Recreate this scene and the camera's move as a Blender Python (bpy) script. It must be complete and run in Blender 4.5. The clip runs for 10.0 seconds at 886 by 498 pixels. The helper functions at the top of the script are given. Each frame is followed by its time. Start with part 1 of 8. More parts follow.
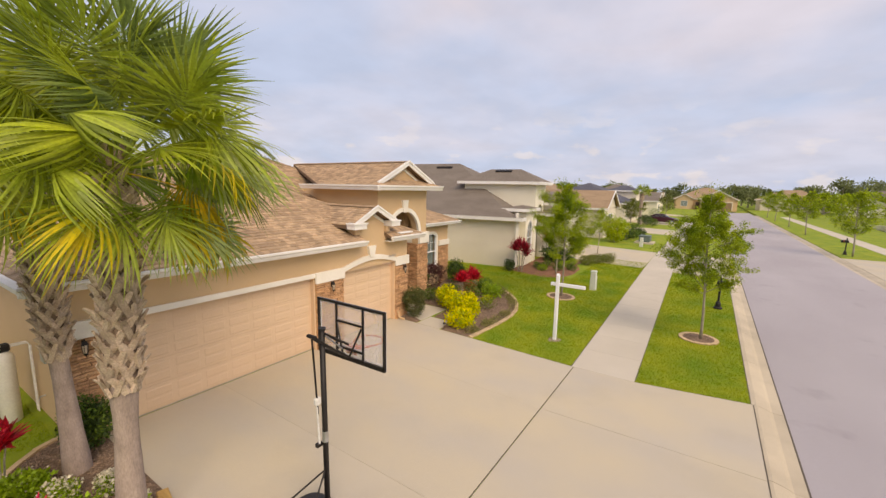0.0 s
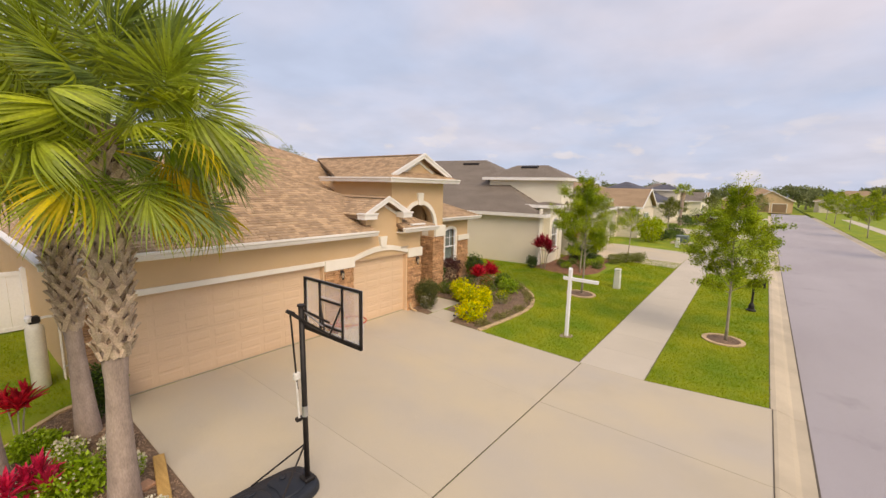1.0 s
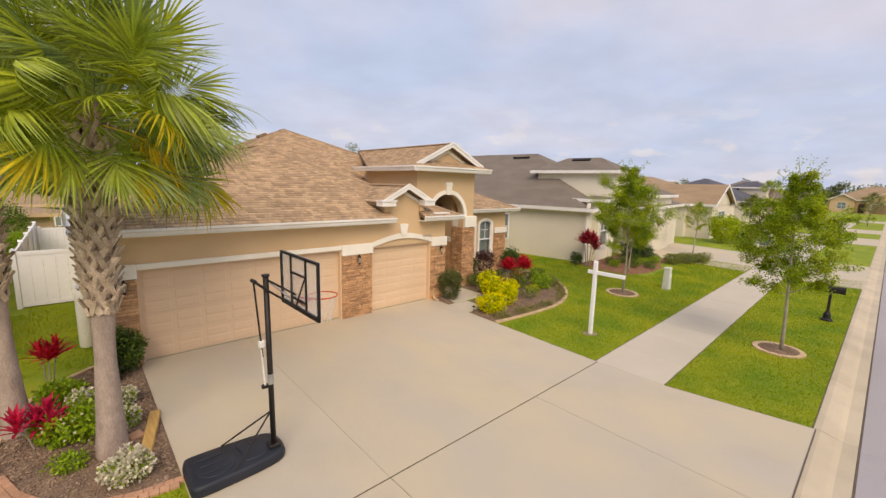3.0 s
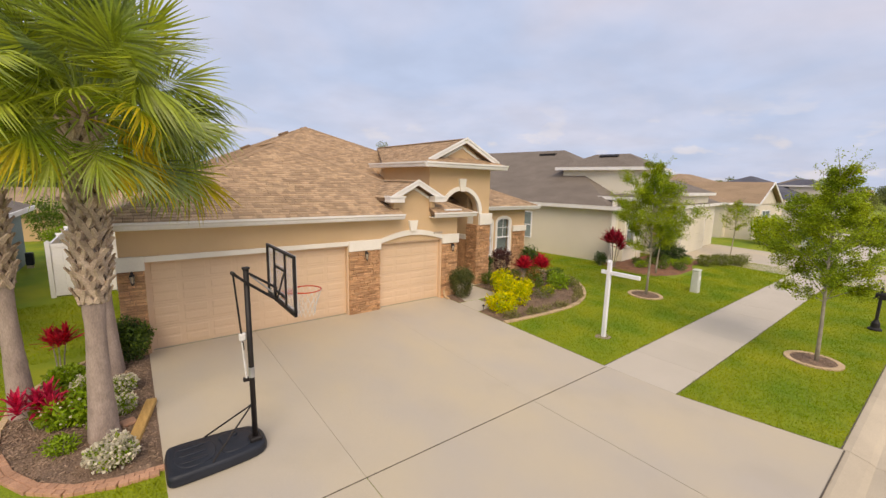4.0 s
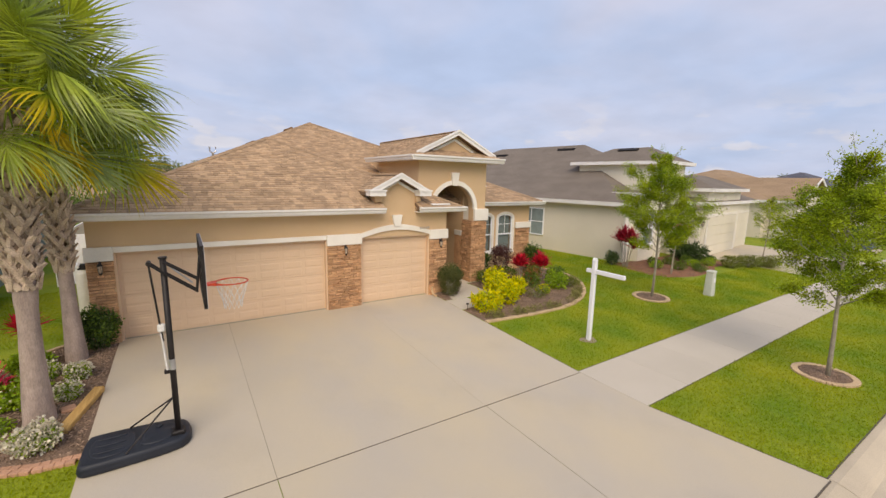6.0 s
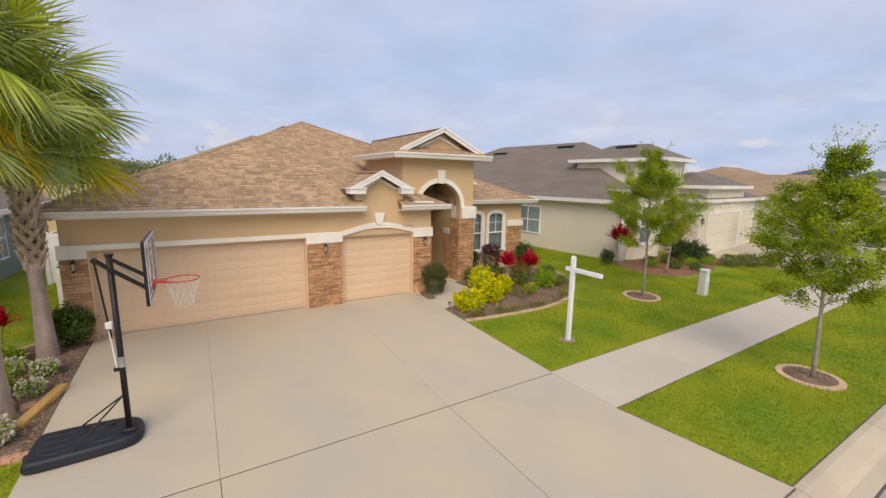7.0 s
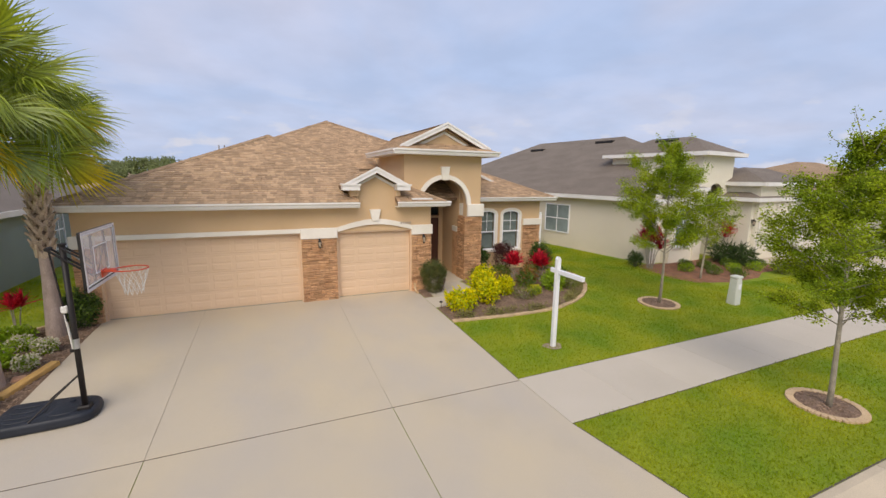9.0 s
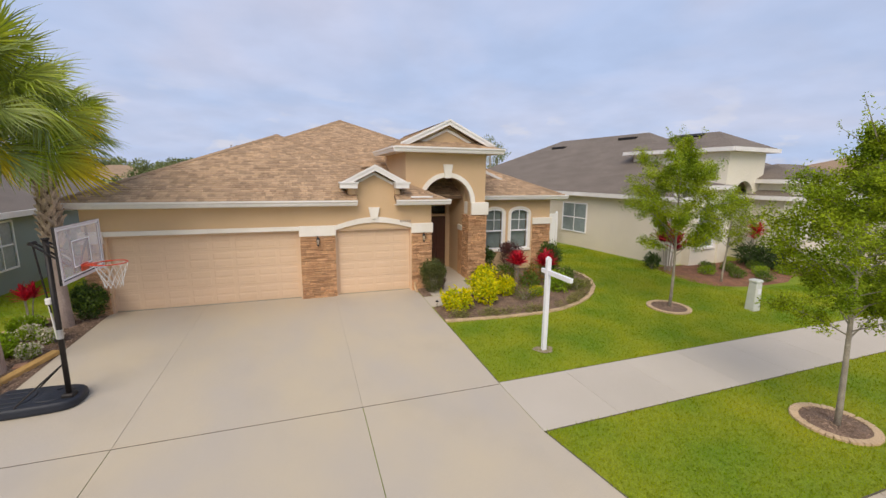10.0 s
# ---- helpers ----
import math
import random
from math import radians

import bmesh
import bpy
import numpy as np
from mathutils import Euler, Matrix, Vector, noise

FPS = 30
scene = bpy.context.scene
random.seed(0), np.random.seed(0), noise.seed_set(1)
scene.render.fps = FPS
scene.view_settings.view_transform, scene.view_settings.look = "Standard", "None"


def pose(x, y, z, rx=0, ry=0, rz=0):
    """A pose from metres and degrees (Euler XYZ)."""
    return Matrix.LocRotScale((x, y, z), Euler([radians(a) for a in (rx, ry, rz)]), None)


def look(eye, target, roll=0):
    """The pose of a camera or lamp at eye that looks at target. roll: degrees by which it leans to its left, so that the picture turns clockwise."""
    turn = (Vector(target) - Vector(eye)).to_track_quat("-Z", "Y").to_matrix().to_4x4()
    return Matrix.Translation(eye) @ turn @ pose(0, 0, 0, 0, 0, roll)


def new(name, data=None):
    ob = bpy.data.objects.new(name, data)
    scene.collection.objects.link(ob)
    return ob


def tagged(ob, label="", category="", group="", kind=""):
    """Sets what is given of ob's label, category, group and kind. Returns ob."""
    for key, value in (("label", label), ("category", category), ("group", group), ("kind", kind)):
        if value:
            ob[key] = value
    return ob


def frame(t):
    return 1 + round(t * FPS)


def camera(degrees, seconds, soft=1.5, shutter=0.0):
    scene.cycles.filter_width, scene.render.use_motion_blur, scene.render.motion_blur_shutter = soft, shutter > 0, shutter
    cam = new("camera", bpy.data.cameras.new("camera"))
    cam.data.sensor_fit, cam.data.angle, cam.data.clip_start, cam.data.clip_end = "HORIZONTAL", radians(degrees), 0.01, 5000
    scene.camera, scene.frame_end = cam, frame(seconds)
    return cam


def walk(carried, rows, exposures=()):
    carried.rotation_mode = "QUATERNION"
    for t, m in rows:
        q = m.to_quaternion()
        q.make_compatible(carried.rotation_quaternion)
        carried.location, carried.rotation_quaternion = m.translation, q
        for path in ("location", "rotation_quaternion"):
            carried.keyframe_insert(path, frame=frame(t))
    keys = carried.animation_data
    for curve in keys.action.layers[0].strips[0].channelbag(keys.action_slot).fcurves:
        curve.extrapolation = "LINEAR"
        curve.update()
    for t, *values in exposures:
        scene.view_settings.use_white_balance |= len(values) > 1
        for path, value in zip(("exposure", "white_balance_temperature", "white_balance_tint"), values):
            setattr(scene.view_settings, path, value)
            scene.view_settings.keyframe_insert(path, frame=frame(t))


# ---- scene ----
cam = camera(94.9, 10.0, 1.45)
PATH = [
    (0, (-8.394, -9.05, 4.7), (-6.737, -7.97, 4.4), 1.1),
    (0.5, (-8.177, -9.394, 4.558), (-6.57, -8.242, 4.257), 1.2),
    (1, (-7.935, -9.73, 4.445), (-6.38, -8.508, 4.142), 1.3),
    (1.5, (-7.709, -10.032, 4.324), (-6.206, -8.747, 4.021), 1.3),
    (2, (-7.421, -10.306, 4.23), (-5.973, -8.961, 3.925), 1.3),
    (2.5, (-7.121, -10.537, 4.168), (-5.728, -9.136, 3.858), 1.4),
    (4, (-6.075, -11.05, 4.045), (-4.866, -9.49, 3.721), 1.4),
    (4.5, (-5.694, -11.184, 4.022), (-4.537, -9.586, 3.693), 1.4),
    (5, (-5.313, -11.352, 3.998), (-4.196, -9.726, 3.668), 1.2),
    (5.5, (-4.92, -11.491, 3.959), (-3.831, -9.847, 3.626), 1.3),
    (7, (-3.693, -11.997, 3.879), (-2.669, -10.313, 3.54), 1.0),
    (7.5, (-3.273, -12.162, 3.862), (-2.283, -10.458, 3.52), 0.9),
    (8, (-2.824, -12.327, 3.857), (-1.89, -10.593, 3.513), 0.9),
    (8.5, (-2.346, -12.486, 3.851), (-1.488, -10.713, 3.504), 0.8),
    (9, (-1.86, -12.643, 3.839), (-1.084, -10.833, 3.489), 0.8),
    (9.5, (-1.354, -12.75, 3.827), (-0.655, -10.909, 3.474), 0.7),
    (10, (-0.848, -12.844, 3.802), (-0.214, -10.98, 3.447), 0.6),
]
walk(cam, [(t, look(eye, target, roll)) for t, eye, target, roll in PATH], [(0.0, 0.08, 8400, 14), (5.0, 0.02, 7750, 12), (10.0, -0.04, 7150, 11)])

# ---- light ----
SUN_EL, SUN_AZ = 42.0, 240.0  # degrees; azimuth counted from +x towards +y
sun_dir = Vector((math.cos(radians(SUN_EL)) * math.cos(radians(SUN_AZ)), math.cos(radians(SUN_EL)) * math.sin(radians(SUN_AZ)), math.sin(radians(SUN_EL))))
sun = new("sun", bpy.data.lights.new("sun", "SUN"))
sun.data.energy, sun.data.angle, sun.data.color = 2.45, radians(44), (1.0, 0.93, 0.82)
sun.matrix_world = look(sun_dir * 60, (0, 0, 0))
scene.view_settings.exposure = 0.0


def build_sky():
    w = bpy.data.worlds.new("sky")
    w.use_nodes = True
    scene.world = w
    nt = w.node_tree
    nt.nodes.clear()
    N, L = nt.nodes.new, nt.links.new
    out, bg = N("ShaderNodeOutputWorld"), N("ShaderNodeBackground")
    sky = N("ShaderNodeTexSky")
    sky.sky_type, sky.sun_disc = "NISHITA", False
    sky.sun_elevation, sky.sun_rotation = radians(SUN_EL), radians(90 - SUN_AZ)
    sky.dust_density, sky.air_density = 2.0, 1.0
    co, sep, comb = N("ShaderNodeTexCoord"), N("ShaderNodeSeparateXYZ"), N("ShaderNodeCombineXYZ")
    L(co.outputs["Generated"], sep.inputs[0])
    up = N("ShaderNodeMath"); up.operation = "ADD"; up.inputs[1].default_value = 0.22
    mx = N("ShaderNodeMath"); mx.operation = "MAXIMUM"; mx.inputs[1].default_value = 0.0
    L(sep.outputs["Z"], mx.inputs[0]); L(mx.outputs[0], up.inputs[0])
    for ax in "XY":
        d = N("ShaderNodeMath"); d.operation = "DIVIDE"
        L(sep.outputs[ax], d.inputs[0]); L(up.outputs[0], d.inputs[1]); L(d.outputs[0], comb.inputs[ax])
    big = N("ShaderNodeTexNoise"); big.inputs["Scale"].default_value, big.inputs["Detail"].default_value = 0.9, 5.0
    big.inputs["Roughness"].default_value, big.inputs["Distortion"].default_value = 0.5, 0.4
    L(comb.outputs[0], big.inputs["Vector"])
    ramp = N("ShaderNodeValToRGB")
    ramp.color_ramp.elements[0].position, ramp.color_ramp.elements[1].position = 0.36, 0.66
    L(big.outputs[0], ramp.inputs[0])
    # high thin cover, then brighter puffs low over the horizon
    cover = N("ShaderNodeMixRGB"); cover.inputs[1].default_value = (4.4, 5.8, 9.0, 1); cover.inputs[2].default_value = (6.5, 6.8, 8.8, 1)
    thick = N("ShaderNodeMapRange"); thick.inputs[1].default_value, thick.inputs[2].default_value, thick.inputs[3].default_value, thick.inputs[4].default_value = 0.04, 0.45, 0.45, 1.0
    L(sep.outputs["Z"], thick.inputs[0])
    tk = N("ShaderNodeMath"); tk.operation = "MULTIPLY"; L(ramp.outputs[0], tk.inputs[0]); L(thick.outputs[0], tk.inputs[1])
    L(tk.outputs[0], cover.inputs[0])
    puff = N("ShaderNodeTexNoise"); puff.inputs["Scale"].default_value, puff.inputs["Detail"].default_value = 9.0, 4.0
    sq = N("ShaderNodeMapping"); sq.inputs["Scale"].default_value = (1, 1, 2.6)
    L(co.outputs["Generated"], sq.inputs[0]); L(sq.outputs[0], puff.inputs["Vector"])
    pr = N("ShaderNodeValToRGB"); pr.color_ramp.elements[0].position, pr.color_ramp.elements[1].position = 0.56, 0.64
    L(puff.outputs[0], pr.inputs[0])
    low = N("ShaderNodeMapRange"); low.inputs[1].default_value, low.inputs[2].default_value, low.inputs[3].default_value, low.inputs[4].default_value = 0.06, 0.20, 0.7, 0.0
    L(sep.outputs["Z"], low.inputs[0])
    pm = N("ShaderNodeMath"); pm.operation = "MULTIPLY"; L(pr.outputs[0], pm.inputs[0]); L(low.outputs[0], pm.inputs[1])
    puffs = N("ShaderNodeMixRGB"); puffs.inputs[2].default_value = (6.9, 7.2, 8.6, 1)
    L(pm.outputs[0], puffs.inputs[0]); L(cover.outputs[0], puffs.inputs[1])
    haze = N("ShaderNodeMixRGB"); haze.inputs[0].default_value = 0.92
    L(sky.outputs[0], haze.inputs[1]); L(puffs.outputs[0], haze.inputs[2])
    # faint mottling in the cloud sheet
    mot = N("ShaderNodeTexNoise"); mot.inputs["Scale"].default_value, mot.inputs["Detail"].default_value = 3.2, 4.0
    L(comb.outputs[0], mot.inputs["Vector"])
    mr = N("ShaderNodeMapRange"); mr.inputs[1].default_value, mr.inputs[2].default_value, mr.inputs[3].default_value, mr.inputs[4].default_value = 0.36, 0.64, 0.955, 1.035
    L(mot.outputs[0], mr.inputs[0])
    ms = N("ShaderNodeVectorMath"); ms.operation = "SCALE"
    L(haze.outputs[0], ms.inputs[0]); L(mr.outputs[0], ms.inputs["Scale"])
    L(ms.outputs[0], bg.inputs[0])
    bg.inputs[1].default_value = 0.105
    L(bg.outputs[0], out.inputs[0])


build_sky()


# ---- materials ----
def mat(name, c1, c2=None, scale=1.0, rough=0.8, fine=60.0, grain=0.12, bump=0.0, bscale=None, rand=0.0, island=False, metal=0.0, spec=0.5, stretch=None, trans=0.0, lo=0.35, hi=0.65, spots=None, tips=None):
    """Two colours mixed by a broad noise, a fine grain, a piece-by-piece shade and a fine relief."""
    m = bpy.data.materials.new(name)
    m.use_nodes = True
    nt = m.node_tree
    N, L = nt.nodes.new, nt.links.new
    b = nt.nodes["Principled BSDF"]
    b.inputs["Roughness"].default_value, b.inputs["Metallic"].default_value = rough, metal
    b.inputs["Specular IOR Level"].default_value = spec
    geo = N("ShaderNodeNewGeometry")
    vec = geo.outputs["Position"]
    if stretch:
        mp = N("ShaderNodeMapping"); mp.inputs["Scale"].default_value = stretch
        L(vec, mp.inputs[0]); vec = mp.outputs[0]
    n1 = N("ShaderNodeTexNoise"); n1.inputs["Scale"].default_value, n1.inputs["Detail"].default_value = scale, 4.0
    L(vec, n1.inputs["Vector"])
    r1 = N("ShaderNodeMapRange"); r1.inputs[1].default_value, r1.inputs[2].default_value = lo, hi
    L(n1.outputs[0], r1.inputs[0])
    mix = N("ShaderNodeMixRGB"); mix.inputs[1].default_value, mix.inputs[2].default_value = (*c1, 1), (*(c2 or c1), 1)
    L(r1.outputs[0], mix.inputs[0])
    if tips:
        # another colour towards the far end of a leaf
        ln = N("ShaderNodeVectorMath"); ln.operation = "LENGTH"
        L(N("ShaderNodeTexCoord").outputs["Object"], ln.inputs[0])
        rt = N("ShaderNodeMapRange"); rt.inputs[1].default_value, rt.inputs[2].default_value = tips[1], tips[2]
        L(ln.outputs["Value"], rt.inputs[0])
        mt = N("ShaderNodeMixRGB"); mt.inputs[2].default_value = (*tips[0], 1)
        L(rt.outputs[0], mt.inputs[0]); L(mix.outputs[0], mt.inputs[1]); mix = mt
    n2 = N("ShaderNodeTexNoise"); n2.inputs["Scale"].default_value, n2.inputs["Detail"].default_value = fine, 3.0
    L(vec, n2.inputs["Vector"])
    r2 = N("ShaderNodeMapRange"); r2.inputs[1].default_value, r2.inputs[2].default_value, r2.inputs[3].default_value, r2.inputs[4].default_value = 0.3, 0.7, 1 - grain, 1 + grain
    L(n2.outputs[0], r2.inputs[0])
    val = r2.outputs[0]
    if rand:
        src = geo.outputs["Random Per Island"] if island else N("ShaderNodeObjectInfo").outputs["Random"]
        r3 = N("ShaderNodeMapRange"); r3.inputs[3].default_value, r3.inputs[4].default_value = 1 - rand, 1 + rand
        L(src, r3.inputs[0])
        mu = N("ShaderNodeMath"); mu.operation = "MULTIPLY"; L(val, mu.inputs[0]); L(r3.outputs[0], mu.inputs[1]); val = mu.outputs[0]
    if spots:
        n4 = N("ShaderNodeTexNoise"); n4.inputs["Scale"].default_value, n4.inputs["Detail"].default_value = spots[0], 5.0
        L(geo.outputs["Position"], n4.inputs["Vector"])
        r4 = N("ShaderNodeMapRange"); r4.inputs[1].default_value, r4.inputs[2].default_value, r4.inputs[3].default_value, r4.inputs[4].default_value = spots[1], spots[1] + 0.12, 1.0, spots[2]
        L(n4.outputs[0], r4.inputs[0])
        m4 = N("ShaderNodeMath"); m4.operation = "MULTIPLY"; L(val, m4.inputs[0]); L(r4.outputs[0], m4.inputs[1]); val = m4.outputs[0]
    mul = N("ShaderNodeVectorMath"); mul.operation = "SCALE"
    L(mix.outputs[0], mul.inputs[0]); L(val, mul.inputs["Scale"])
    L(mul.outputs[0], b.inputs["Base Color"])
    if bump:
        n3 = N("ShaderNodeTexNoise"); n3.inputs["Scale"].default_value, n3.inputs["Detail"].default_value = bscale or fine, 3.0
        L(vec, n3.inputs["Vector"])
        bp = N("ShaderNodeBump"); bp.inputs["Strength"].default_value, bp.inputs["Distance"].default_value = bump, 0.02
        L(n3.outputs[0], bp.inputs["Height"]); L(bp.outputs[0], b.inputs["Normal"])
    if trans:
        t = N("ShaderNodeBsdfTranslucent"); L(mul.outputs[0], t.inputs["Color"])
        s = N("ShaderNodeMixShader"); s.inputs[0].default_value = trans
        L(b.outputs[0], s.inputs[1]); L(t.outputs[0], s.inputs[2])
        L(s.outputs[0], nt.nodes["Material Output"].inputs["Surface"])
    return m


def glass_mat(name, tint, rough=0.03, alpha=0.35):
    """Clear sheet: part of the light goes straight through, the rest is mirrored."""
    m = bpy.data.materials.new(name)
    m.use_nodes = True
    nt = m.node_tree
    N, L = nt.nodes.new, nt.links.new
    b = nt.nodes["Principled BSDF"]
    b.inputs["Base Color"].default_value, b.inputs["Roughness"].default_value = (*tint, 1), rough
    b.inputs["Alpha"].default_value = alpha
    return m


STUCCO = mat("tan_stucco", (0.655, 0.458, 0.275), (0.605, 0.42, 0.247), 0.6, 0.9, 90, 0.06, 0.5, 130)
TRIM = mat("white_trim", (0.83, 0.79, 0.72), (0.76, 0.71, 0.63), 1.2, 0.7, 40, 0.04, 0.1)
FASCIA = mat("fascia_paint", (0.84, 0.82, 0.80), (0.74, 0.71, 0.68), 0.8, 0.45, 20, 0.04)
DOOR_TAN = mat("garage_door_paint", (0.71, 0.51, 0.345), (0.66, 0.475, 0.32), 0.5, 0.6, 50, 0.03, 0.1, 200)
SHINGLE = mat("brown_shingle", (0.475, 0.325, 0.204), (0.425, 0.288, 0.18), 1.1, 0.95, 60, 0.30, 0.4, 160, rand=0.25, island=True)
SHINGLE_OB = mat("brown_shingle_piece", (0.475, 0.325, 0.204), (0.425, 0.288, 0.18), 1.1, 0.95, 60, 0.30, 0.4, 160, rand=0.25)
RIDGE = mat("ridge_shingle", (0.40, 0.27, 0.165), (0.36, 0.24, 0.145), 1.0, 0.95, 110, 0.2, 0.3, rand=0.12)
DECK = mat("roof_deck", (0.2, 0.125, 0.075), (0.16, 0.10, 0.06), 1.0, 0.95, 90, 0.15)
STONE = mat("ledge_stone", (0.60, 0.355, 0.195), (0.45, 0.25, 0.135), 2.6, 0.9, 45, 0.25, 0.6, 60, rand=0.25, spec=0.2)
MORTAR = mat("stone_backing", (0.38, 0.235, 0.15), (0.31, 0.19, 0.12), 4, 0.95, 60, 0.2, 0.4)
CONCRETE = mat("driveway_concrete", (0.55, 0.463, 0.330), (0.485, 0.428, 0.352), 0.55, 0.85, 140, 0.08, 0.25, 180, rand=0.02, lo=0.34, hi=0.66, spots=(0.6, 0.55, 0.95), stretch=(1.0, 0.7, 1.0))
JOINT = mat("joint_soil", (0.13, 0.105, 0.08), (0.10, 0.08, 0.06), 3, 0.95, 60, 0.2)
WALKWAY = mat("sidewalk_concrete", (0.56, 0.495, 0.405), (0.515, 0.455, 0.37), 0.5, 0.88, 120, 0.07, 0.2, 160, rand=0.03)
KERB = mat("kerb_concrete", (0.56, 0.47, 0.345), (0.46, 0.385, 0.285), 0.9, 0.88, 100, 0.1, 0.3, rand=0.05)
ASPHALT = mat("weathered_asphalt", (0.42, 0.385, 0.40), (0.37, 0.335, 0.35), 0.25, 0.92, 220, 0.14, 0.5, 260, spots=(0.9, 0.62, 0.85), stretch=(0.5, 1, 1))
LAWN = mat("lawn_soil_grass", (0.29, 0.315, 0.011), (0.15, 0.24, 0.007), 0.7, 0.95, 55, 0.3, 0.6, 90, lo=0.3, hi=0.68)
BLADE = mat("grass_blade", (0.39, 0.405, 0.014), (0.185, 0.30, 0.007), 0.7, 0.7, 30, 0.15, rand=0.12, island=True, trans=0.4, lo=0.3, hi=0.68, spec=0.2)
MULCH = mat("brown_mulch", (0.25, 0.163, 0.112), (0.165, 0.108, 0.076), 2.5, 0.97, 45, 0.4, 0.9, 50)
CHIP = mat("mulch_chip", (0.32, 0.218, 0.15), (0.22, 0.147, 0.102), 4, 0.95, 60, 0.25, rand=0.4, island=True)
REDMULCH = mat("red_mulch", (0.30, 0.135, 0.075), (0.20, 0.095, 0.055), 2.5, 0.97, 45, 0.35, 0.9, 50)
BRICK = mat("edging_brick", (0.54, 0.30, 0.19), (0.46, 0.25, 0.155), 3, 0.9, 60, 0.18, 0.4, rand=0.12)
EDGING = mat("edging_concrete", (0.60, 0.43, 0.26), (0.50, 0.355, 0.215), 3, 0.9, 60, 0.16, 0.4, rand=0.06)
BLACK = mat("black_steel", (0.012, 0.010, 0.010), (0.022, 0.017, 0.016), 6, 0.5, 60, 0.15, spec=0.35)
PLASTIC = mat("base_plastic", (0.014, 0.017, 0.025), (0.022, 0.026, 0.036), 2, 0.5, 90, 0.15, 0.2, spec=0.4)
STEEL = mat("zinc_steel", (0.55, 0.55, 0.56), (0.42, 0.42, 0.44), 6, 0.4, 60, 0.1, metal=0.8)
ORANGE = mat("rim_paint", (0.62, 0.07, 0.02), (0.5, 0.05, 0.02), 8, 0.45, 60, 0.1)
NET = mat("net_cord", (0.75, 0.73, 0.7), (0.6, 0.57, 0.53), 20, 0.9, 60, 0.1)
ACRYLIC = glass_mat("clear_acrylic", (0.74, 0.68, 0.68), 0.12, 0.34)
PALE_GREY = mat("pale_grey_paint", (0.62, 0.58, 0.60), (0.54, 0.50, 0.52), 3, 0.5, 40, 0.06)
WINDOW = glass_mat("window_glass", (0.05, 0.07, 0.07), 0.03, 0.45)
WHITE = mat("white_vinyl", (0.82, 0.82, 0.85), (0.77, 0.77, 0.80), 1.0, 0.5, 20, 0.03)
BLIND = mat("pale_blind", (0.35, 0.42, 0.40), (0.28, 0.34, 0.33), 2, 0.8, 20, 0.05)
DARKWOOD = mat("front_door_wood", (0.085, 0.034, 0.022), (0.11, 0.045, 0.03), 3, 0.4, 40, 0.2, stretch=(6, 6, 0.8))
BARK_PALM = mat("palm_trunk_bark", (0.41, 0.315, 0.265), (0.28, 0.212, 0.18), 3.0, 0.95, 30, 0.16, 0.5, 18, stretch=(2.2, 2.2, 0.7), lo=0.3, hi=0.7, spots=(3.5, 0.52, 0.84))
BOOT = mat("palm_boot", (0.54, 0.42, 0.315), (0.38, 0.285, 0.21), 5, 0.95, 50, 0.22, 0.5, 40, rand=0.2)
FROND = mat("palm_frond", (0.45, 0.51, 0.06), (0.24, 0.32, 0.045), 1.3, 0.40, 30, 0.15, rand=0.45, island=True, trans=0.42, spec=0.6)
FROND_D = mat("dark_palm_frond", (0.35, 0.42, 0.120), (0.20, 0.27, 0.075), 1.3, 0.38, 30, 0.15, rand=0.45, island=True, trans=0.38, spec=0.6)
FROND_O = mat("olive_palm_frond", (0.46, 0.50, 0.040), (0.27, 0.34, 0.030), 1.6, 0.45, 30, 0.15, rand=0.40, island=True, trans=0.45, spec=0.5)
FROND_Y = mat("yellowing_frond", (0.66, 0.43, 0.018), (0.36, 0.38, 0.025), 2.2, 0.55, 30, 0.2, rand=0.35, island=True, trans=0.5, spec=0.3)
FROND_T = mat("yellow_tipped_frond", (0.34, 0.44, 0.035), (0.20, 0.31, 0.025), 1.6, 0.5, 30, 0.15, rand=0.35, island=True, trans=0.45, spec=0.4, tips=((0.62, 0.47, 0.015), 1.15, 1.65))
BARK = mat("oak_bark", (0.37, 0.325, 0.25), (0.27, 0.235, 0.18), 5, 0.95, 60, 0.25, 0.6, 50)
OAK = mat("oak_leaf", (0.43, 0.50, 0.024), (0.22, 0.325, 0.019), 1.6, 0.55, 20, 0.2, rand=0.55, island=True, trans=0.54, spec=0.3)
DARKLEAF = mat("dark_leaf", (0.065, 0.115, 0.020), (0.045, 0.085, 0.018), 3, 0.5, 30, 0.2, rand=0.45, island=True, trans=0.3)
MIDLEAF = mat("shrub_leaf", (0.14, 0.215, 0.018), (0.09, 0.165, 0.016), 3, 0.5, 30, 0.2, rand=0.4, island=True, trans=0.35)
LIMELEAF = mat("lime_leaf", (0.33, 0.46, 0.02), (0.22, 0.35, 0.016), 3, 0.5, 30, 0.2, rand=0.35, island=True, trans=0.4)
YELLOW = mat("golden_leaf", (0.86, 0.74, 0.010), (0.68, 0.64, 0.010), 3, 0.5, 30, 0.12, rand=0.2, island=True, trans=0.4, spec=0.3)
CHARTREUSE = mat("chartreuse_leaf", (0.52, 0.56, 0.014), (0.40, 0.48, 0.012), 3, 0.5, 30, 0.12, rand=0.35, island=True, trans=0.35, spec=0.3)
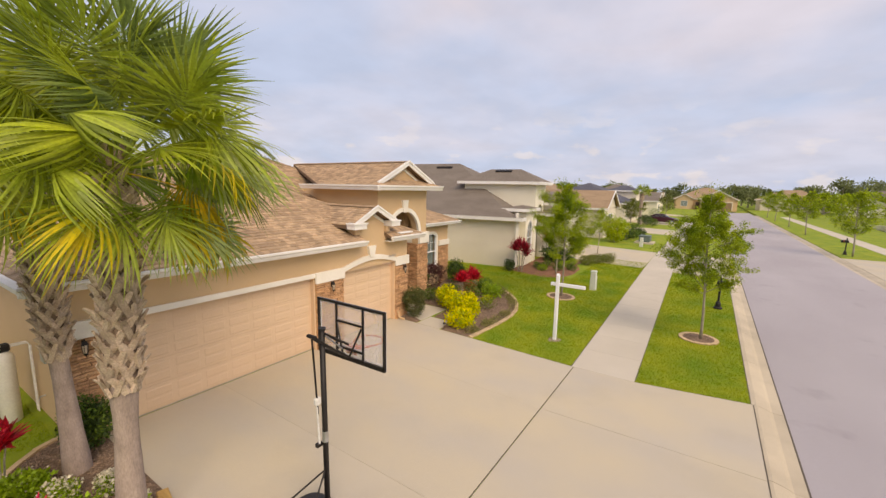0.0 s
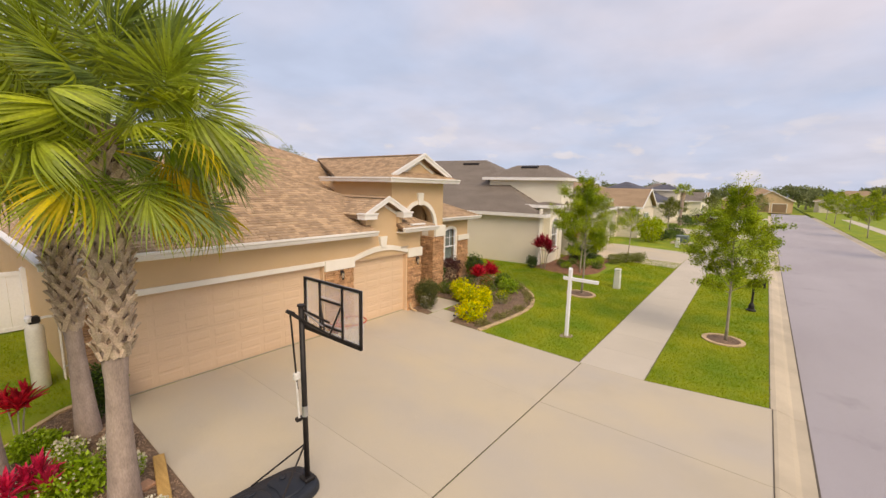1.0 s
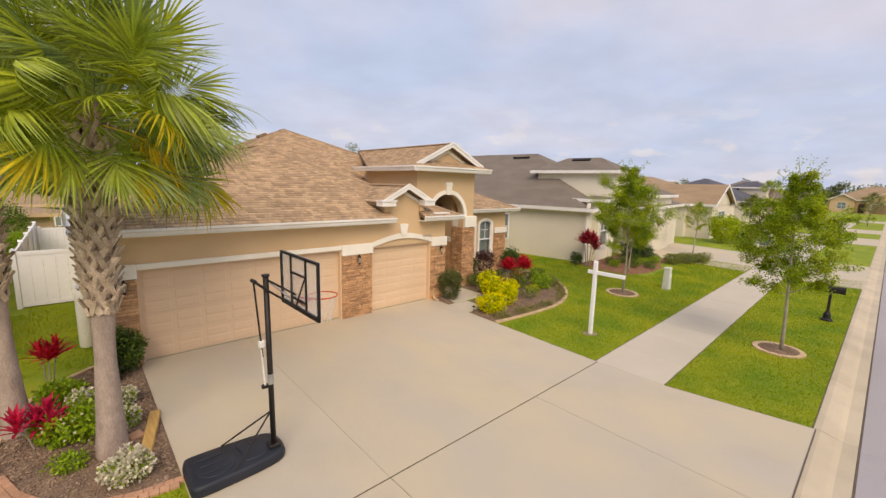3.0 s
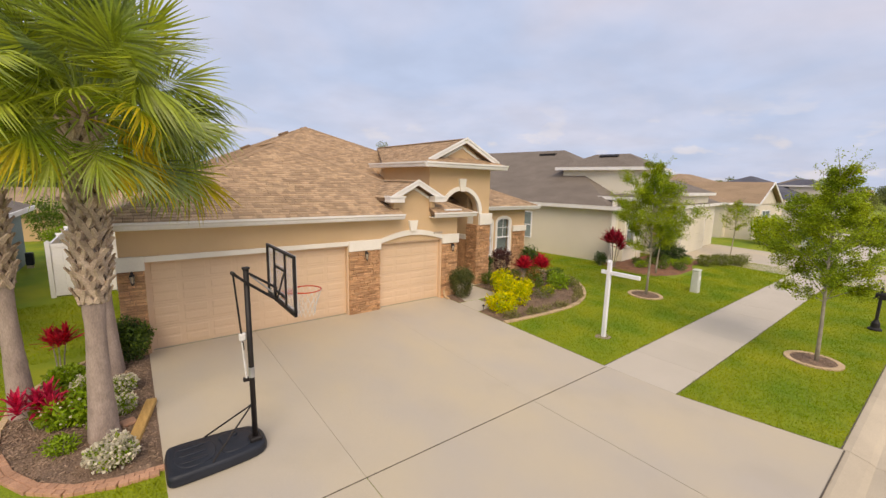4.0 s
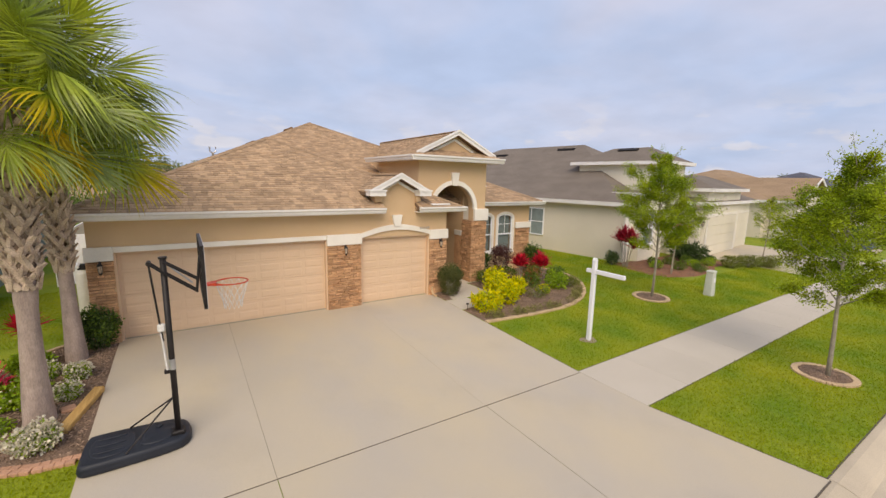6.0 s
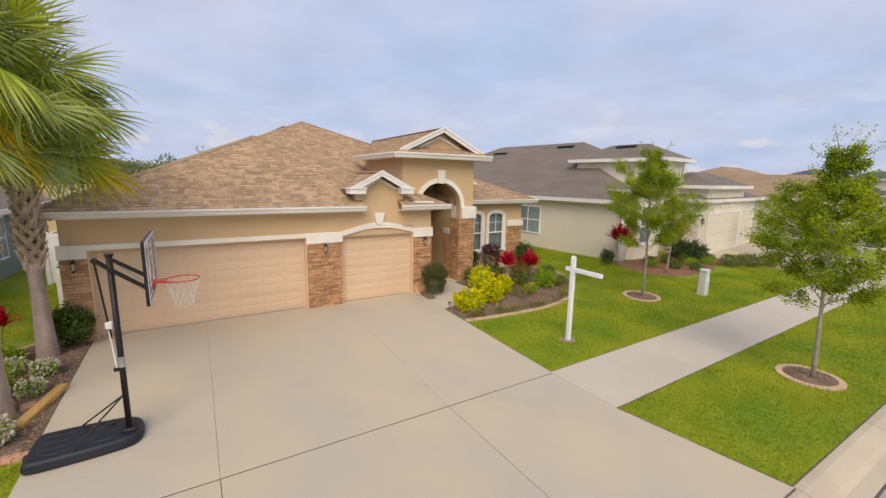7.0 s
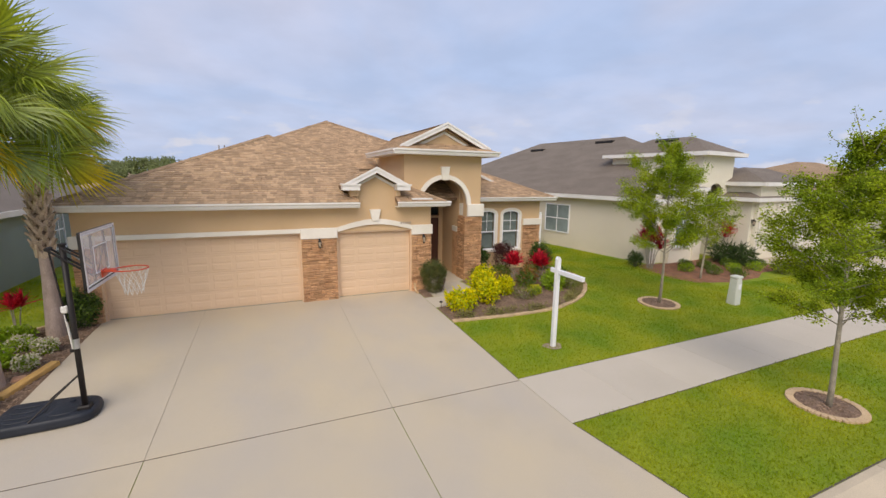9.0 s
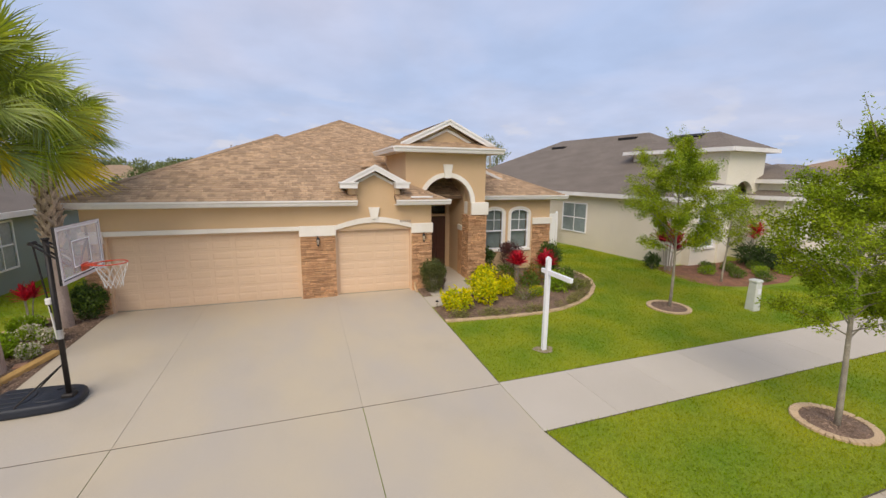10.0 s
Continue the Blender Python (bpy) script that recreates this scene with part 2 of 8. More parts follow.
CROTON = mat("croton_leaf", (0.46, 0.17, 0.05), (0.26, 0.20, 0.03), 7, 0.5, 30, 0.2, rand=0.4, island=True, trans=0.35)
PETAL = mat("white_petal", (0.72, 0.66, 0.52), (0.60, 0.54, 0.40), 6, 0.7, 30, 0.1, rand=0.2, island=True, trans=0.2)
TI_RED = mat("ti_leaf_red", (0.80, 0.03, 0.06), (0.42, 0.014, 0.035), 9, 0.4, 30, 0.2, rand=0.35, trans=0.45)
TI_PINK = mat("ti_leaf_pink", (0.80, 0.035, 0.13), (0.50, 0.015, 0.06), 9, 0.4, 30, 0.2, rand=0.35, trans=0.4)
TI_DARK = mat("ti_leaf_dark", (0.56, 0.022, 0.05), (0.26, 0.015, 0.035), 9, 0.4, 30, 0.2, rand=0.45, trans=0.35)
OLIVE = mat("olive_leaf", (0.22, 0.245, 0.035), (0.15, 0.185, 0.028), 3, 0.5, 30, 0.2, rand=0.4, island=True, trans=0.4)
MAROON = mat("maroon_leaf", (0.12, 0.04, 0.035), (0.08, 0.03, 0.028), 4, 0.5, 30, 0.2, rand=0.4, island=True, trans=0.3)
# greyer leaf green for far trees, with distance haze mixed into the colour
HAZED_LEAF = mat("hazed_leaf", (0.27, 0.30, 0.12), (0.18, 0.215, 0.09), 0.3, 0.8, 3, 0.25, rand=0.35, island=True, trans=0.45)
FIBRE = mat("palm_fibre", (0.27, 0.19, 0.13), (0.19, 0.13, 0.09), 6, 0.95, 60, 0.3, 0.6, 40)
CLIPPED = mat("clipped_leaf", (0.17, 0.165, 0.045), (0.11, 0.125, 0.035), 4, 0.6, 30, 0.2, rand=0.45, island=True, trans=0.3)
TIMBER = mat("landscape_timber", (0.60, 0.37, 0.125), (0.47, 0.27, 0.085), 2, 0.85, 50, 0.2, 0.4, stretch=(8, 1, 8))


# ---- builders ----
def mesh_of(name, verts, faces, material=None, smooth=False):
    me = bpy.data.meshes.new(name)
    me.from_pydata([tuple(v) for v in verts], [], faces)
    if material:
        me.materials.append(material)
    if smooth:
        me.polygons.foreach_set("use_smooth", [True] * len(me.polygons))
    me.update()
    return me


def part(name, bm, material, parent=None, label="", smooth=False, kind=""):
    """Links a bmesh (or a mesh) as one mesh object under a thing or a part."""
    if isinstance(bm, bpy.types.Mesh):
        me = bm
    else:
        me = bpy.data.meshes.new(name)
        bm.to_mesh(me)
        bm.free()
        me.materials.append(material)
        if smooth:
            me.polygons.foreach_set("use_smooth", [True] * len(me.polygons))
    ob = new(name, me)
    ob.parent = parent
    return tagged(ob, label, "", "", kind)


def thing(name, label, category, at=(0, 0, 0), rz=0.0, group="", kind=""):
    ob = new(name)
    ob.empty_display_size = 0.2
    ob.matrix_basis = pose(*at, 0, 0, rz)
    return tagged(ob, label, category, group, kind)


def box(bm, x0, x1, y0, y1, z0, z1, bevel=0.0):
    vs = [bm.verts.new((x, y, z)) for z in (z0, z1) for x, y in ((x0, y0), (x1, y0), (x1, y1), (x0, y1))]
    fs = [bm.faces.new([vs[i] for i in f]) for f in ((3, 2, 1, 0), (4, 5, 6, 7), (0, 1, 5, 4), (1, 2, 6, 5), (2, 3, 7, 6), (3, 0, 4, 7))]
    if bevel:
        es = list({e for f in fs for e in f.edges})
        bmesh.ops.bevel(bm, geom=es, offset=bevel, segments=1, affect="EDGES", profile=0.5)
    return bm


def boxes(*rows, bevel=0.0):
    bm = bmesh.new()
    for r in rows:
        box(bm, *r, bevel=bevel)
    return bm


def prism(bm, pts, axis, a, b):
    """Extrudes a flat outline along an axis from a to b. pts are the two other coordinates in x, y, z order."""
    def at(p, v):
        q = list(p)
        q.insert("xyz".index(axis), v)
        return q
    lo = [bm.verts.new(at(p, a)) for p in pts]
    hi = [bm.verts.new(at(p, b)) for p in pts]
    n = len(pts)
    fs = [bm.faces.new(lo[::-1]), bm.faces.new(hi)]
    for i in range(n):
        fs.append(bm.faces.new((lo[i], lo[(i + 1) % n], hi[(i + 1) % n], hi[i])))
    bmesh.ops.recalc_face_normals(bm, faces=fs)
    return bm


def tube(bm, pts, radii, seg=8, caps=True):
    """A round tube through points, with a radius at each."""
    pts = [Vector(p) for p in pts]
    if not hasattr(radii, "__len__"):
        radii = [radii] * len(pts)
    rings = []
    ref = Vector((0.13, 0.21, 0.97))
    for i, p in enumerate(pts):
        d = (pts[min(i + 1, len(pts) - 1)] - pts[max(i - 1, 0)]).normalized()
        u = d.cross(ref if abs(d.dot(ref)) < 0.95 else Vector((1, 0, 0))).normalized()
        v = d.cross(u)
        rings.append([bm.verts.new(p + radii[i] * (math.cos(a) * u + math.sin(a) * v)) for a in [2 * math.pi * k / seg for k in range(seg)]])
    for r0, r1 in zip(rings, rings[1:]):
        for k in range(seg):
            bm.faces.new((r0[k], r0[(k + 1) % seg], r1[(k + 1) % seg], r1[k]))
    if caps:
        bm.faces.new(rings[0][::-1]), bm.faces.new(rings[-1])
    return bm


def lathe(bm, profile, seg=20, centre=(0, 0)):
    """A turned body from (radius, z) pairs."""
    rings = [[bm.verts.new((centre[0] + r * math.cos(2 * math.pi * k / seg), centre[1] + r * math.sin(2 * math.pi * k / seg), z)) for k in range(seg)] for r, z in profile]
    for r0, r1 in zip(rings, rings[1:]):
        for k in range(seg):
            bm.faces.new((r0[k], r0[(k + 1) % seg], r1[(k + 1) % seg], r1[k]))
    bm.faces.new(rings[0][::-1]), bm.faces.new(rings[-1])
    return bm


def clip(poly, a, b, c):
    """Keeps the side a*x + b*y <= c of a flat outline."""
    out = []
    for i, p in enumerate(poly):
        q = poly[(i + 1) % len(poly)]
        dp, dq = a * p[0] + b * p[1] - c, a * q[0] + b * q[1] - c
        if dp <= 0:
            out.append(p)
        if dp * dq < 0:
            t = dp / (dp - dq)
            out.append((p[0] + t * (q[0] - p[0]), p[1] + t * (q[1] - p[1])))
    return out


def ground_z(y):
    """The ground's height: level at the house fronts, falling gently to the street."""
    if y >= -0.5:
        return 0.0
    if y <= -6.3:
        return -0.17
    return -0.17 * (-0.5 - y) / 5.8


# ---- ground and street ----
KY, RY, OY = -10.3, -10.9, -17.3  # inner edge of the near kerb, edge of the asphalt, far edge of the asphalt


def build_ground():
    prof = [(-900, -0.17), (-18.0, -0.17), (-17.95, -0.6), (-10.35, -0.6), (KY, -0.17), (-6.3, -0.17), (-0.5, 0.0), (40, 0.0), (900, 0.0)]
    xs = [-900, -60, -30, -20, -12, -8.2, -4, 0, 4, 8, 12, 16, 20, 30, 45, 60, 90, 140, 300, 900]
    verts = [(x, y, z) for y, z in prof for x in xs]
    n = len(xs)
    faces = [(j * n + i, j * n + i + 1, (j + 1) * n + i + 1, (j + 1) * n + i) for j in range(len(prof) - 1) for i in range(n - 1)]
    tagged(new("ground", mesh_of("ground", verts, faces, LAWN)), "mown green lawn sheet falling gently to the street", "lawn", kind="structure")
    bm = boxes((-300, 118, OY, RY - 0.03, -0.6, -0.265))
    tagged(part("gutter_joint", boxes((-30, 108, RY - 0.028, RY - 0.001, -0.5, -0.2615)), JOINT), "dark worn joint between gutter and asphalt", "road joint", kind="structure")
    tagged(part("road", bm, ASPHALT), "pale weathered grey asphalt street with faint stains", "road", kind="structure")


def kerb_pieces(name, y_in, y_out, x0, x1, label):
    """A rolled concrete kerb with gutter, in cast lengths of 3 m."""
    ob = thing(name, label, "kerb", (0, y_in, 0), kind="structure")
    s = 1 if y_out > y_in else -1
    w = abs(y_out - y_in)
    full = [(0, -0.5), (0, -0.168), (0.10 * w / 0.6, -0.165), (0.32 * w / 0.6, -0.225), (0.40 * w / 0.6, -0.262), (w - 0.004, -0.262), (w - 0.004, -0.5)]
    bm = prism(bmesh.new(), [(s * p, z) for p, z in full], "x", 0.006, 2.994)
    me = bpy.data.meshes.new("kerb_length")
    bm.to_mesh(me), bm.free()
    me.materials.append(KERB)
    x = x0
    while x < x1:
        o = part("kerb_length", me, None, ob)
        o.location.x = x
        x += 3.0


def slab_grid(parent, xs, ys, material, z0=-0.12, lift=0.012, gap=0.012, name="slab", gap_y=None, sway=lambda x: 0.0):
    """Cast slabs with open joints that follow the fall of the ground."""
    for xa, xb in zip(xs, xs[1:]):
        for ya, yb in zip(ys, ys[1:]):
            bm = bmesh.new()
            g, gy = gap / 2, (gap_y or gap) / 2
            # a row of corners where the ground bends keeps the slab in one piece
            rows = [ya + gy] + ([-0.5] if ya < -0.6 and yb > -0.4 else []) + [yb - gy]
            left, right = [(xa + g, y) for y in rows], [(xb - g, y) for y in rows]
            cs = [(x, y + sway(x)) for x, y in right + left[::-1]]
            n, m = len(cs), len(rows)
            top = [bm.verts.new((x, y, ground_z(y) + lift)) for x, y in cs]
            bot = [bm.verts.new((x, y, ground_z(y) + z0)) for x, y in cs]
            for k in range(m - 1):
                bm.faces.new((top[k], top[k + 1], top[n - 2 - k], top[n - 1 - k]))
            for i in range(n):
                bm.faces.new((bot[i], bot[(i + 1) % n], top[(i + 1) % n], top[i]))
            rim = [bm.edges.get((top[i], top[(i + 1) % n])) for i in range(n)]
            bmesh.ops.bevel(bm, geom=rim, offset=0.004, segments=1, affect="EDGES")
            part(name, bm, material, parent)


def walk_sway(x):
    """The sidewalk drifts a little away from the kerb down the street."""
    return 0.02 * max(0.0, min(x - 2.57, 20.0))


def build_paving():
    d = thing("driveway", "broad pale concrete driveway with sawn joints before the garage", "driveway", kind="structure")
    slab_grid(d, [-5.97, -3.68], [-6.30, 0.14], CONCRETE, gap=0.0055, gap_y=0.022)
    slab_grid(d, [-3.68, -0.06, 2.57], [-6.30, 0.14], CONCRETE, gap=0.003, gap_y=0.022)
    # apron down to the kerb, flaring a little
    for xa, xb, fa, fb in ((-5.97, -3.68, -0.35, 0), (-3.68, -0.06, 0, 0), (-0.06, 2.57, 0, 0.4)):
        bm = bmesh.new()
        cs = [(xa + fa + 0.006, KY - 0.03), (xb + fb - 0.006, KY - 0.03), (xb - 0.006, -7.86), (xb - 0.006, -6.32), (xa + 0.006, -6.32), (xa + 0.006, -7.86)]
        top = [bm.verts.new((x, y, -0.158)) for x, y in cs]
        bot = [bm.verts.new((x, y, -0.4)) for x, y in cs]
        bm.faces.new(top)
        for i in range(6):
            bm.faces.new((bot[i], bot[(i + 1) % 6], top[(i + 1) % 6], top[i]))
        part("slab", bm, CONCRETE, d)
    sheet = [(x, y, ground_z(y) + 0.005) for y in (-6.31, -6.3, -0.5, 0.13) for x in (-5.95, 2.55)]
    part("joint_bed", mesh_of("joint_bed", sheet, [(0, 1, 3, 2), (2, 3, 5, 4), (4, 5, 7, 6)], JOINT), None, d, "dark soil in the slab joints")
    part("expansion_joint", boxes((-6.3, 2.95, KY - 0.042, KY - 0.022, -0.3, -0.1535)), JOINT, d, "dark expansion joint at the kerb")
    s = thing("pavement", "grey concrete sidewalk slabs between two strips of lawn", "sidewalk", kind="structure")
    xs = [2.575 + 1.52 * k for k in range(52)]
    slab_grid(s, xs, [-7.85, -6.25], WALKWAY, gap=0.004, sway=walk_sway)
    bed = [(x, y + walk_sway(x), ground_z(y + walk_sway(x)) + 0.004) for x in (2.6, 22.57, 80) for y in (-7.8, -6.3)]
    part("joint_bed", mesh_of("joint_bed", bed, [(0, 2, 3, 1), (2, 4, 5, 3)], JOINT), None, s)
    w = thing("pavement_left", "grey concrete sidewalk slabs beside the driveway", "sidewalk", kind="structure")
    slab_grid(w, [-5.975 - 1.52 * k for k in range(12, -1, -1)], [-7.85, -6.25], WALKWAY, gap=0.007)
    f = thing("pavement_far", "concrete sidewalk across the street", "sidewalk", kind="structure")
    slab_grid(f, [8 + 3.04 * k for k in range(32)], [-23.0, -21.5], WALKWAY, gap=0.02)
    p = thing("garden_path", "short concrete path from the driveway to the porch", "path", kind="structure")
    slab_grid(p, [2.58, 3.45], [-1.8, -0.85], WALKWAY)
    slab_grid(p, [2.9, 4.55], [-0.83, 0.72], WALKWAY)
    slab_grid(p, [3.12, 5.2], [0.73, 3.1], WALKWAY)
    # driveways of the houses down the street, and across it
    for xa, xb, y0, y1 in ((19.9, 27.9, KY, 0.5), (43.5, 50.5, KY, 1.5), (58.6, 64.8, KY, 1.5), (84, 90, KY, 1.5)):
        e = thing("driveway", "pale concrete driveway of a neighbouring house", "driveway", group="neighbours' driveways", kind="structure")
        slab_grid(e, [xa, (xa + xb) / 2, xb], [-5.83, y1], CONCRETE, gap=0.006)
        part("slab", boxes((xa - 0.3, xb + 0.3, y0, -7.47, -0.4, -0.152)), CONCRETE, e)
    e = thing("driveway", "concrete driveway mouth across the street", "driveway", group="neighbours' driveways", kind="structure")
    part("slab", boxes((22.0, 34.5, -21.4, -17.9, -0.4, -0.15)), CONCRETE, e)


def soil_edge(points, width=0.022):
    """A narrow cut of bare soil where the lawn is edged along the concrete."""
    vs = []
    for x, y, dx, dy in points:
        vs += [(x, y, ground_z(y) + 0.006), (x + dx * width, y + dy * width, ground_z(y) + 0.006)]
    fs = [(2 * i, 2 * i + 1, 2 * i + 3, 2 * i + 2) for i in range(len(points) - 1)]
    tagged(new("lawn_edge", mesh_of("lawn_edge", vs, fs, JOINT)), "narrow cut soil edge between lawn and concrete", "lawn edge", kind="structure")


build_ground()
kerb_pieces("kerb_near", KY, RY, -30, 105, "rolled concrete kerb with gutter along the lawn")
kerb_pieces("kerb_far", -17.9, OY, -30, 105, "rolled concrete kerb across the street")
build_paving()
soil_edge([(2.572, -6.22, 1, 0), (2.572, -5.0, 1, 0), (2.572, -3.05, 1, 0)])
soil_edge([(2.972, KY, 1, 0), (2.572, -7.86, 1, 0)])
soil_edge([(x, -6.25 + walk_sway(x), 0, 1) for x in (2.58, 8.0, 15.0, 22.2)])
soil_edge([(x, -7.85 + walk_sway(x), 0, -1) for x in (2.58, 8.0, 15.0, 22.2)])
soil_edge([(x, KY + 0.001, 0, 1) for x in (2.98, 12.0, 22.0)])


# ---- roofs ----
def shingle_slope(poly, plane, uphill, lists, zlift=0.012, exposure=0.135, tab=0.19, thick=0.018, near=None):
    """Lays shingle tabs in courses over a convex outline (x, y); plane(x, y) gives the height, uphill the direction of rise."""
    ux, uy = uphill
    vx, vy = -uy, ux
    slope = math.hypot(1, plane(ux, uy) - plane(0, 0))
    ex = exposure / slope
    us = [p[0] * ux + p[1] * uy for p in poly]
    vs = [p[0] * vx + p[1] * vy for p in poly]
    u = min(us)
    rng = random.Random(int(abs(poly[0][0] * 100 + poly[0][1] * 10)) + 5)
    row = 0
    cw = poly if sum((poly[i][0] * poly[(i + 1) % len(poly)][1] - poly[(i + 1) % len(poly)][0] * poly[i][1]) for i in range(len(poly))) > 0 else poly[::-1]
    while u < max(us):
        v = min(vs) - rng.random() * tab
        while v < max(vs):
            w = tab * rng.choice((0.55, 0.8, 1.0, 1.3))
            quad = [(ux * a + vx * b, uy * a + vy * b) for a, b in ((u, v + 0.004), (u + ex * 1.02, v + 0.004), (u + ex * 1.02, v + w - 0.004), (u, v + w - 0.004))]
            for i in range(len(cw)):
                p, q = cw[i], cw[(i + 1) % len(cw)]
                a, b = q[1] - p[1], p[0] - q[0]
                quad = clip(quad, a, b, a * p[0] + b * p[1])
                if len(quad) < 3:
                    break
            if len(quad) >= 3:
                t = thick * (1.0 + 0.9 * rng.random())
                def lift(p):
                    k = (p[0] * ux + p[1] * uy - u) / ex
                    return plane(*p) + zlift + t * (1 - 0.85 * max(0, min(1, k)))
                top = [(p[0], p[1], lift(p)) for p in quad]
                low = [(p[0], p[1], plane(*p) + zlift - 0.004) for p in quad]
                kind = "near" if near and near(quad[0]) else "far"
                lists[kind].append((top, low))
            v += w
        u += ex
        row += 1


def shingle_mesh(tabs):
    verts, faces = [], []
    for top, low in tabs:
        n, o = len(top), len(verts)
        verts += top + low
        faces.append(tuple(range(o, o + n)) if ((top[1][0] - top[0][0]) * (top[2][1] - top[0][1]) - (top[1][1] - top[0][1]) * (top[2][0] - top[0][0])) > 0 else tuple(range(o + n - 1, o - 1, -1)))
        for i in range(n):
            j = (i + 1) % n
            faces.append((o + i, o + n + i, o + n + j, o + j))
    return verts, faces


def roof_surface(parent, slopes, shingles=True, deck=DECK, near=None, piece=None):
    """slopes: (outline, plane, uphill). The deck is one mesh, the shingles lie on it."""
    bm = bmesh.new()
    for poly, plane, up in slopes:
        top = [bm.verts.new((x, y, plane(x, y))) for x, y in poly]
        low = [bm.verts.new((x, y, plane(x, y) - 0.10)) for x, y in poly]
        bm.faces.new(top), bm.faces.new(low[::-1])
        for i in range(len(poly)):
            j = (i + 1) % len(poly)
            bm.faces.new((low[i], low[j], top[j], top[i]))
    roof = part("roof", bm, deck, parent)
    if not shingles:
        return roof
    lists = {"near": [], "far": []}
    for poly, plane, up in slopes:
        shingle_slope(poly, plane, up, lists, near=near)
    tabs = lists["near"]
    rest = lists["far"] + tabs[300:]
    for top, low in tabs[:300]:
        o = Vector(top[0])
        v, f = shingle_mesh([([tuple(Vector(p) - o) for p in top], [tuple(Vector(p) - o) for p in low])])
        ob = part("shingle", mesh_of("shingle", v, f, piece or SHINGLE_OB), None, roof)
        ob.location = o
    v, f = shingle_mesh(rest)
    part("shingles", mesh_of("shingles", v, f, SHINGLE), None, roof, kind="stuff")
    return roof


def ridge_caps(parent, a, b, material=RIDGE, step=0.16, half=0.13):
    """A line of bent cap shingles along a ridge or hip."""
    a, b = Vector(a), Vector(b)
    d = (b - a)
    n = max(1, int(d.length / step))
    d.normalize()
    side = d.cross(Vector((0, 0, 1))).normalized()
    up = side.cross(d).normalized()
    bm = bmesh.new()
    prof = [(-half, -0.045), (-half * 0.5, -0.012), (0, 0.0), (half * 0.5, -0.012), (half, -0.045)]
    r0 = [bm.verts.new(side * s + up * (h + 0.05)) for s, h in prof]
    r1 = [bm.verts.new(d * (step * 1.25) + side * s + up * (h + 0.036)) for s, h in prof]
    for k in range(4):
        bm.faces.new((r0[k], r0[k + 1], r1[k + 1], r1[k]))
    bm.faces.new(r0[::-1])
    me = bpy.data.meshes.new("ridge_cap")
    bm.to_mesh(me), bm.free()
    me.materials.append(material)
    for i in range(n):
        part("ridge_cap", me, None, parent).location = a + d * (i * step)


def gutter(parent, x0, x1, y, z, axis="x", out=-1, material=FASCIA, name="gutter", h=0.15, d=0.12):
    """Fascia with a moulded gutter; it runs along the axis, its face looks to out on the other one."""
    prof = [(0.03, 0.0), (0.03, -h), (-d * 0.45, -h), (-d * 0.62, -h * 0.72), (-d * 0.70, -h * 0.45), (-d, -h * 0.25), (-d, 0.008), (-d + 0.012, 0.008), (-d + 0.012, -0.02), (0.0, -0.02)]
    bm = prism(bmesh.new(), [(y + (-out) * p, z + q) for p, q in prof], axis, x0, x1)
    return part(name, bm, material, parent)


house = thing("house", "single-storey tan stucco house with brown shingle hip roofs", "house")


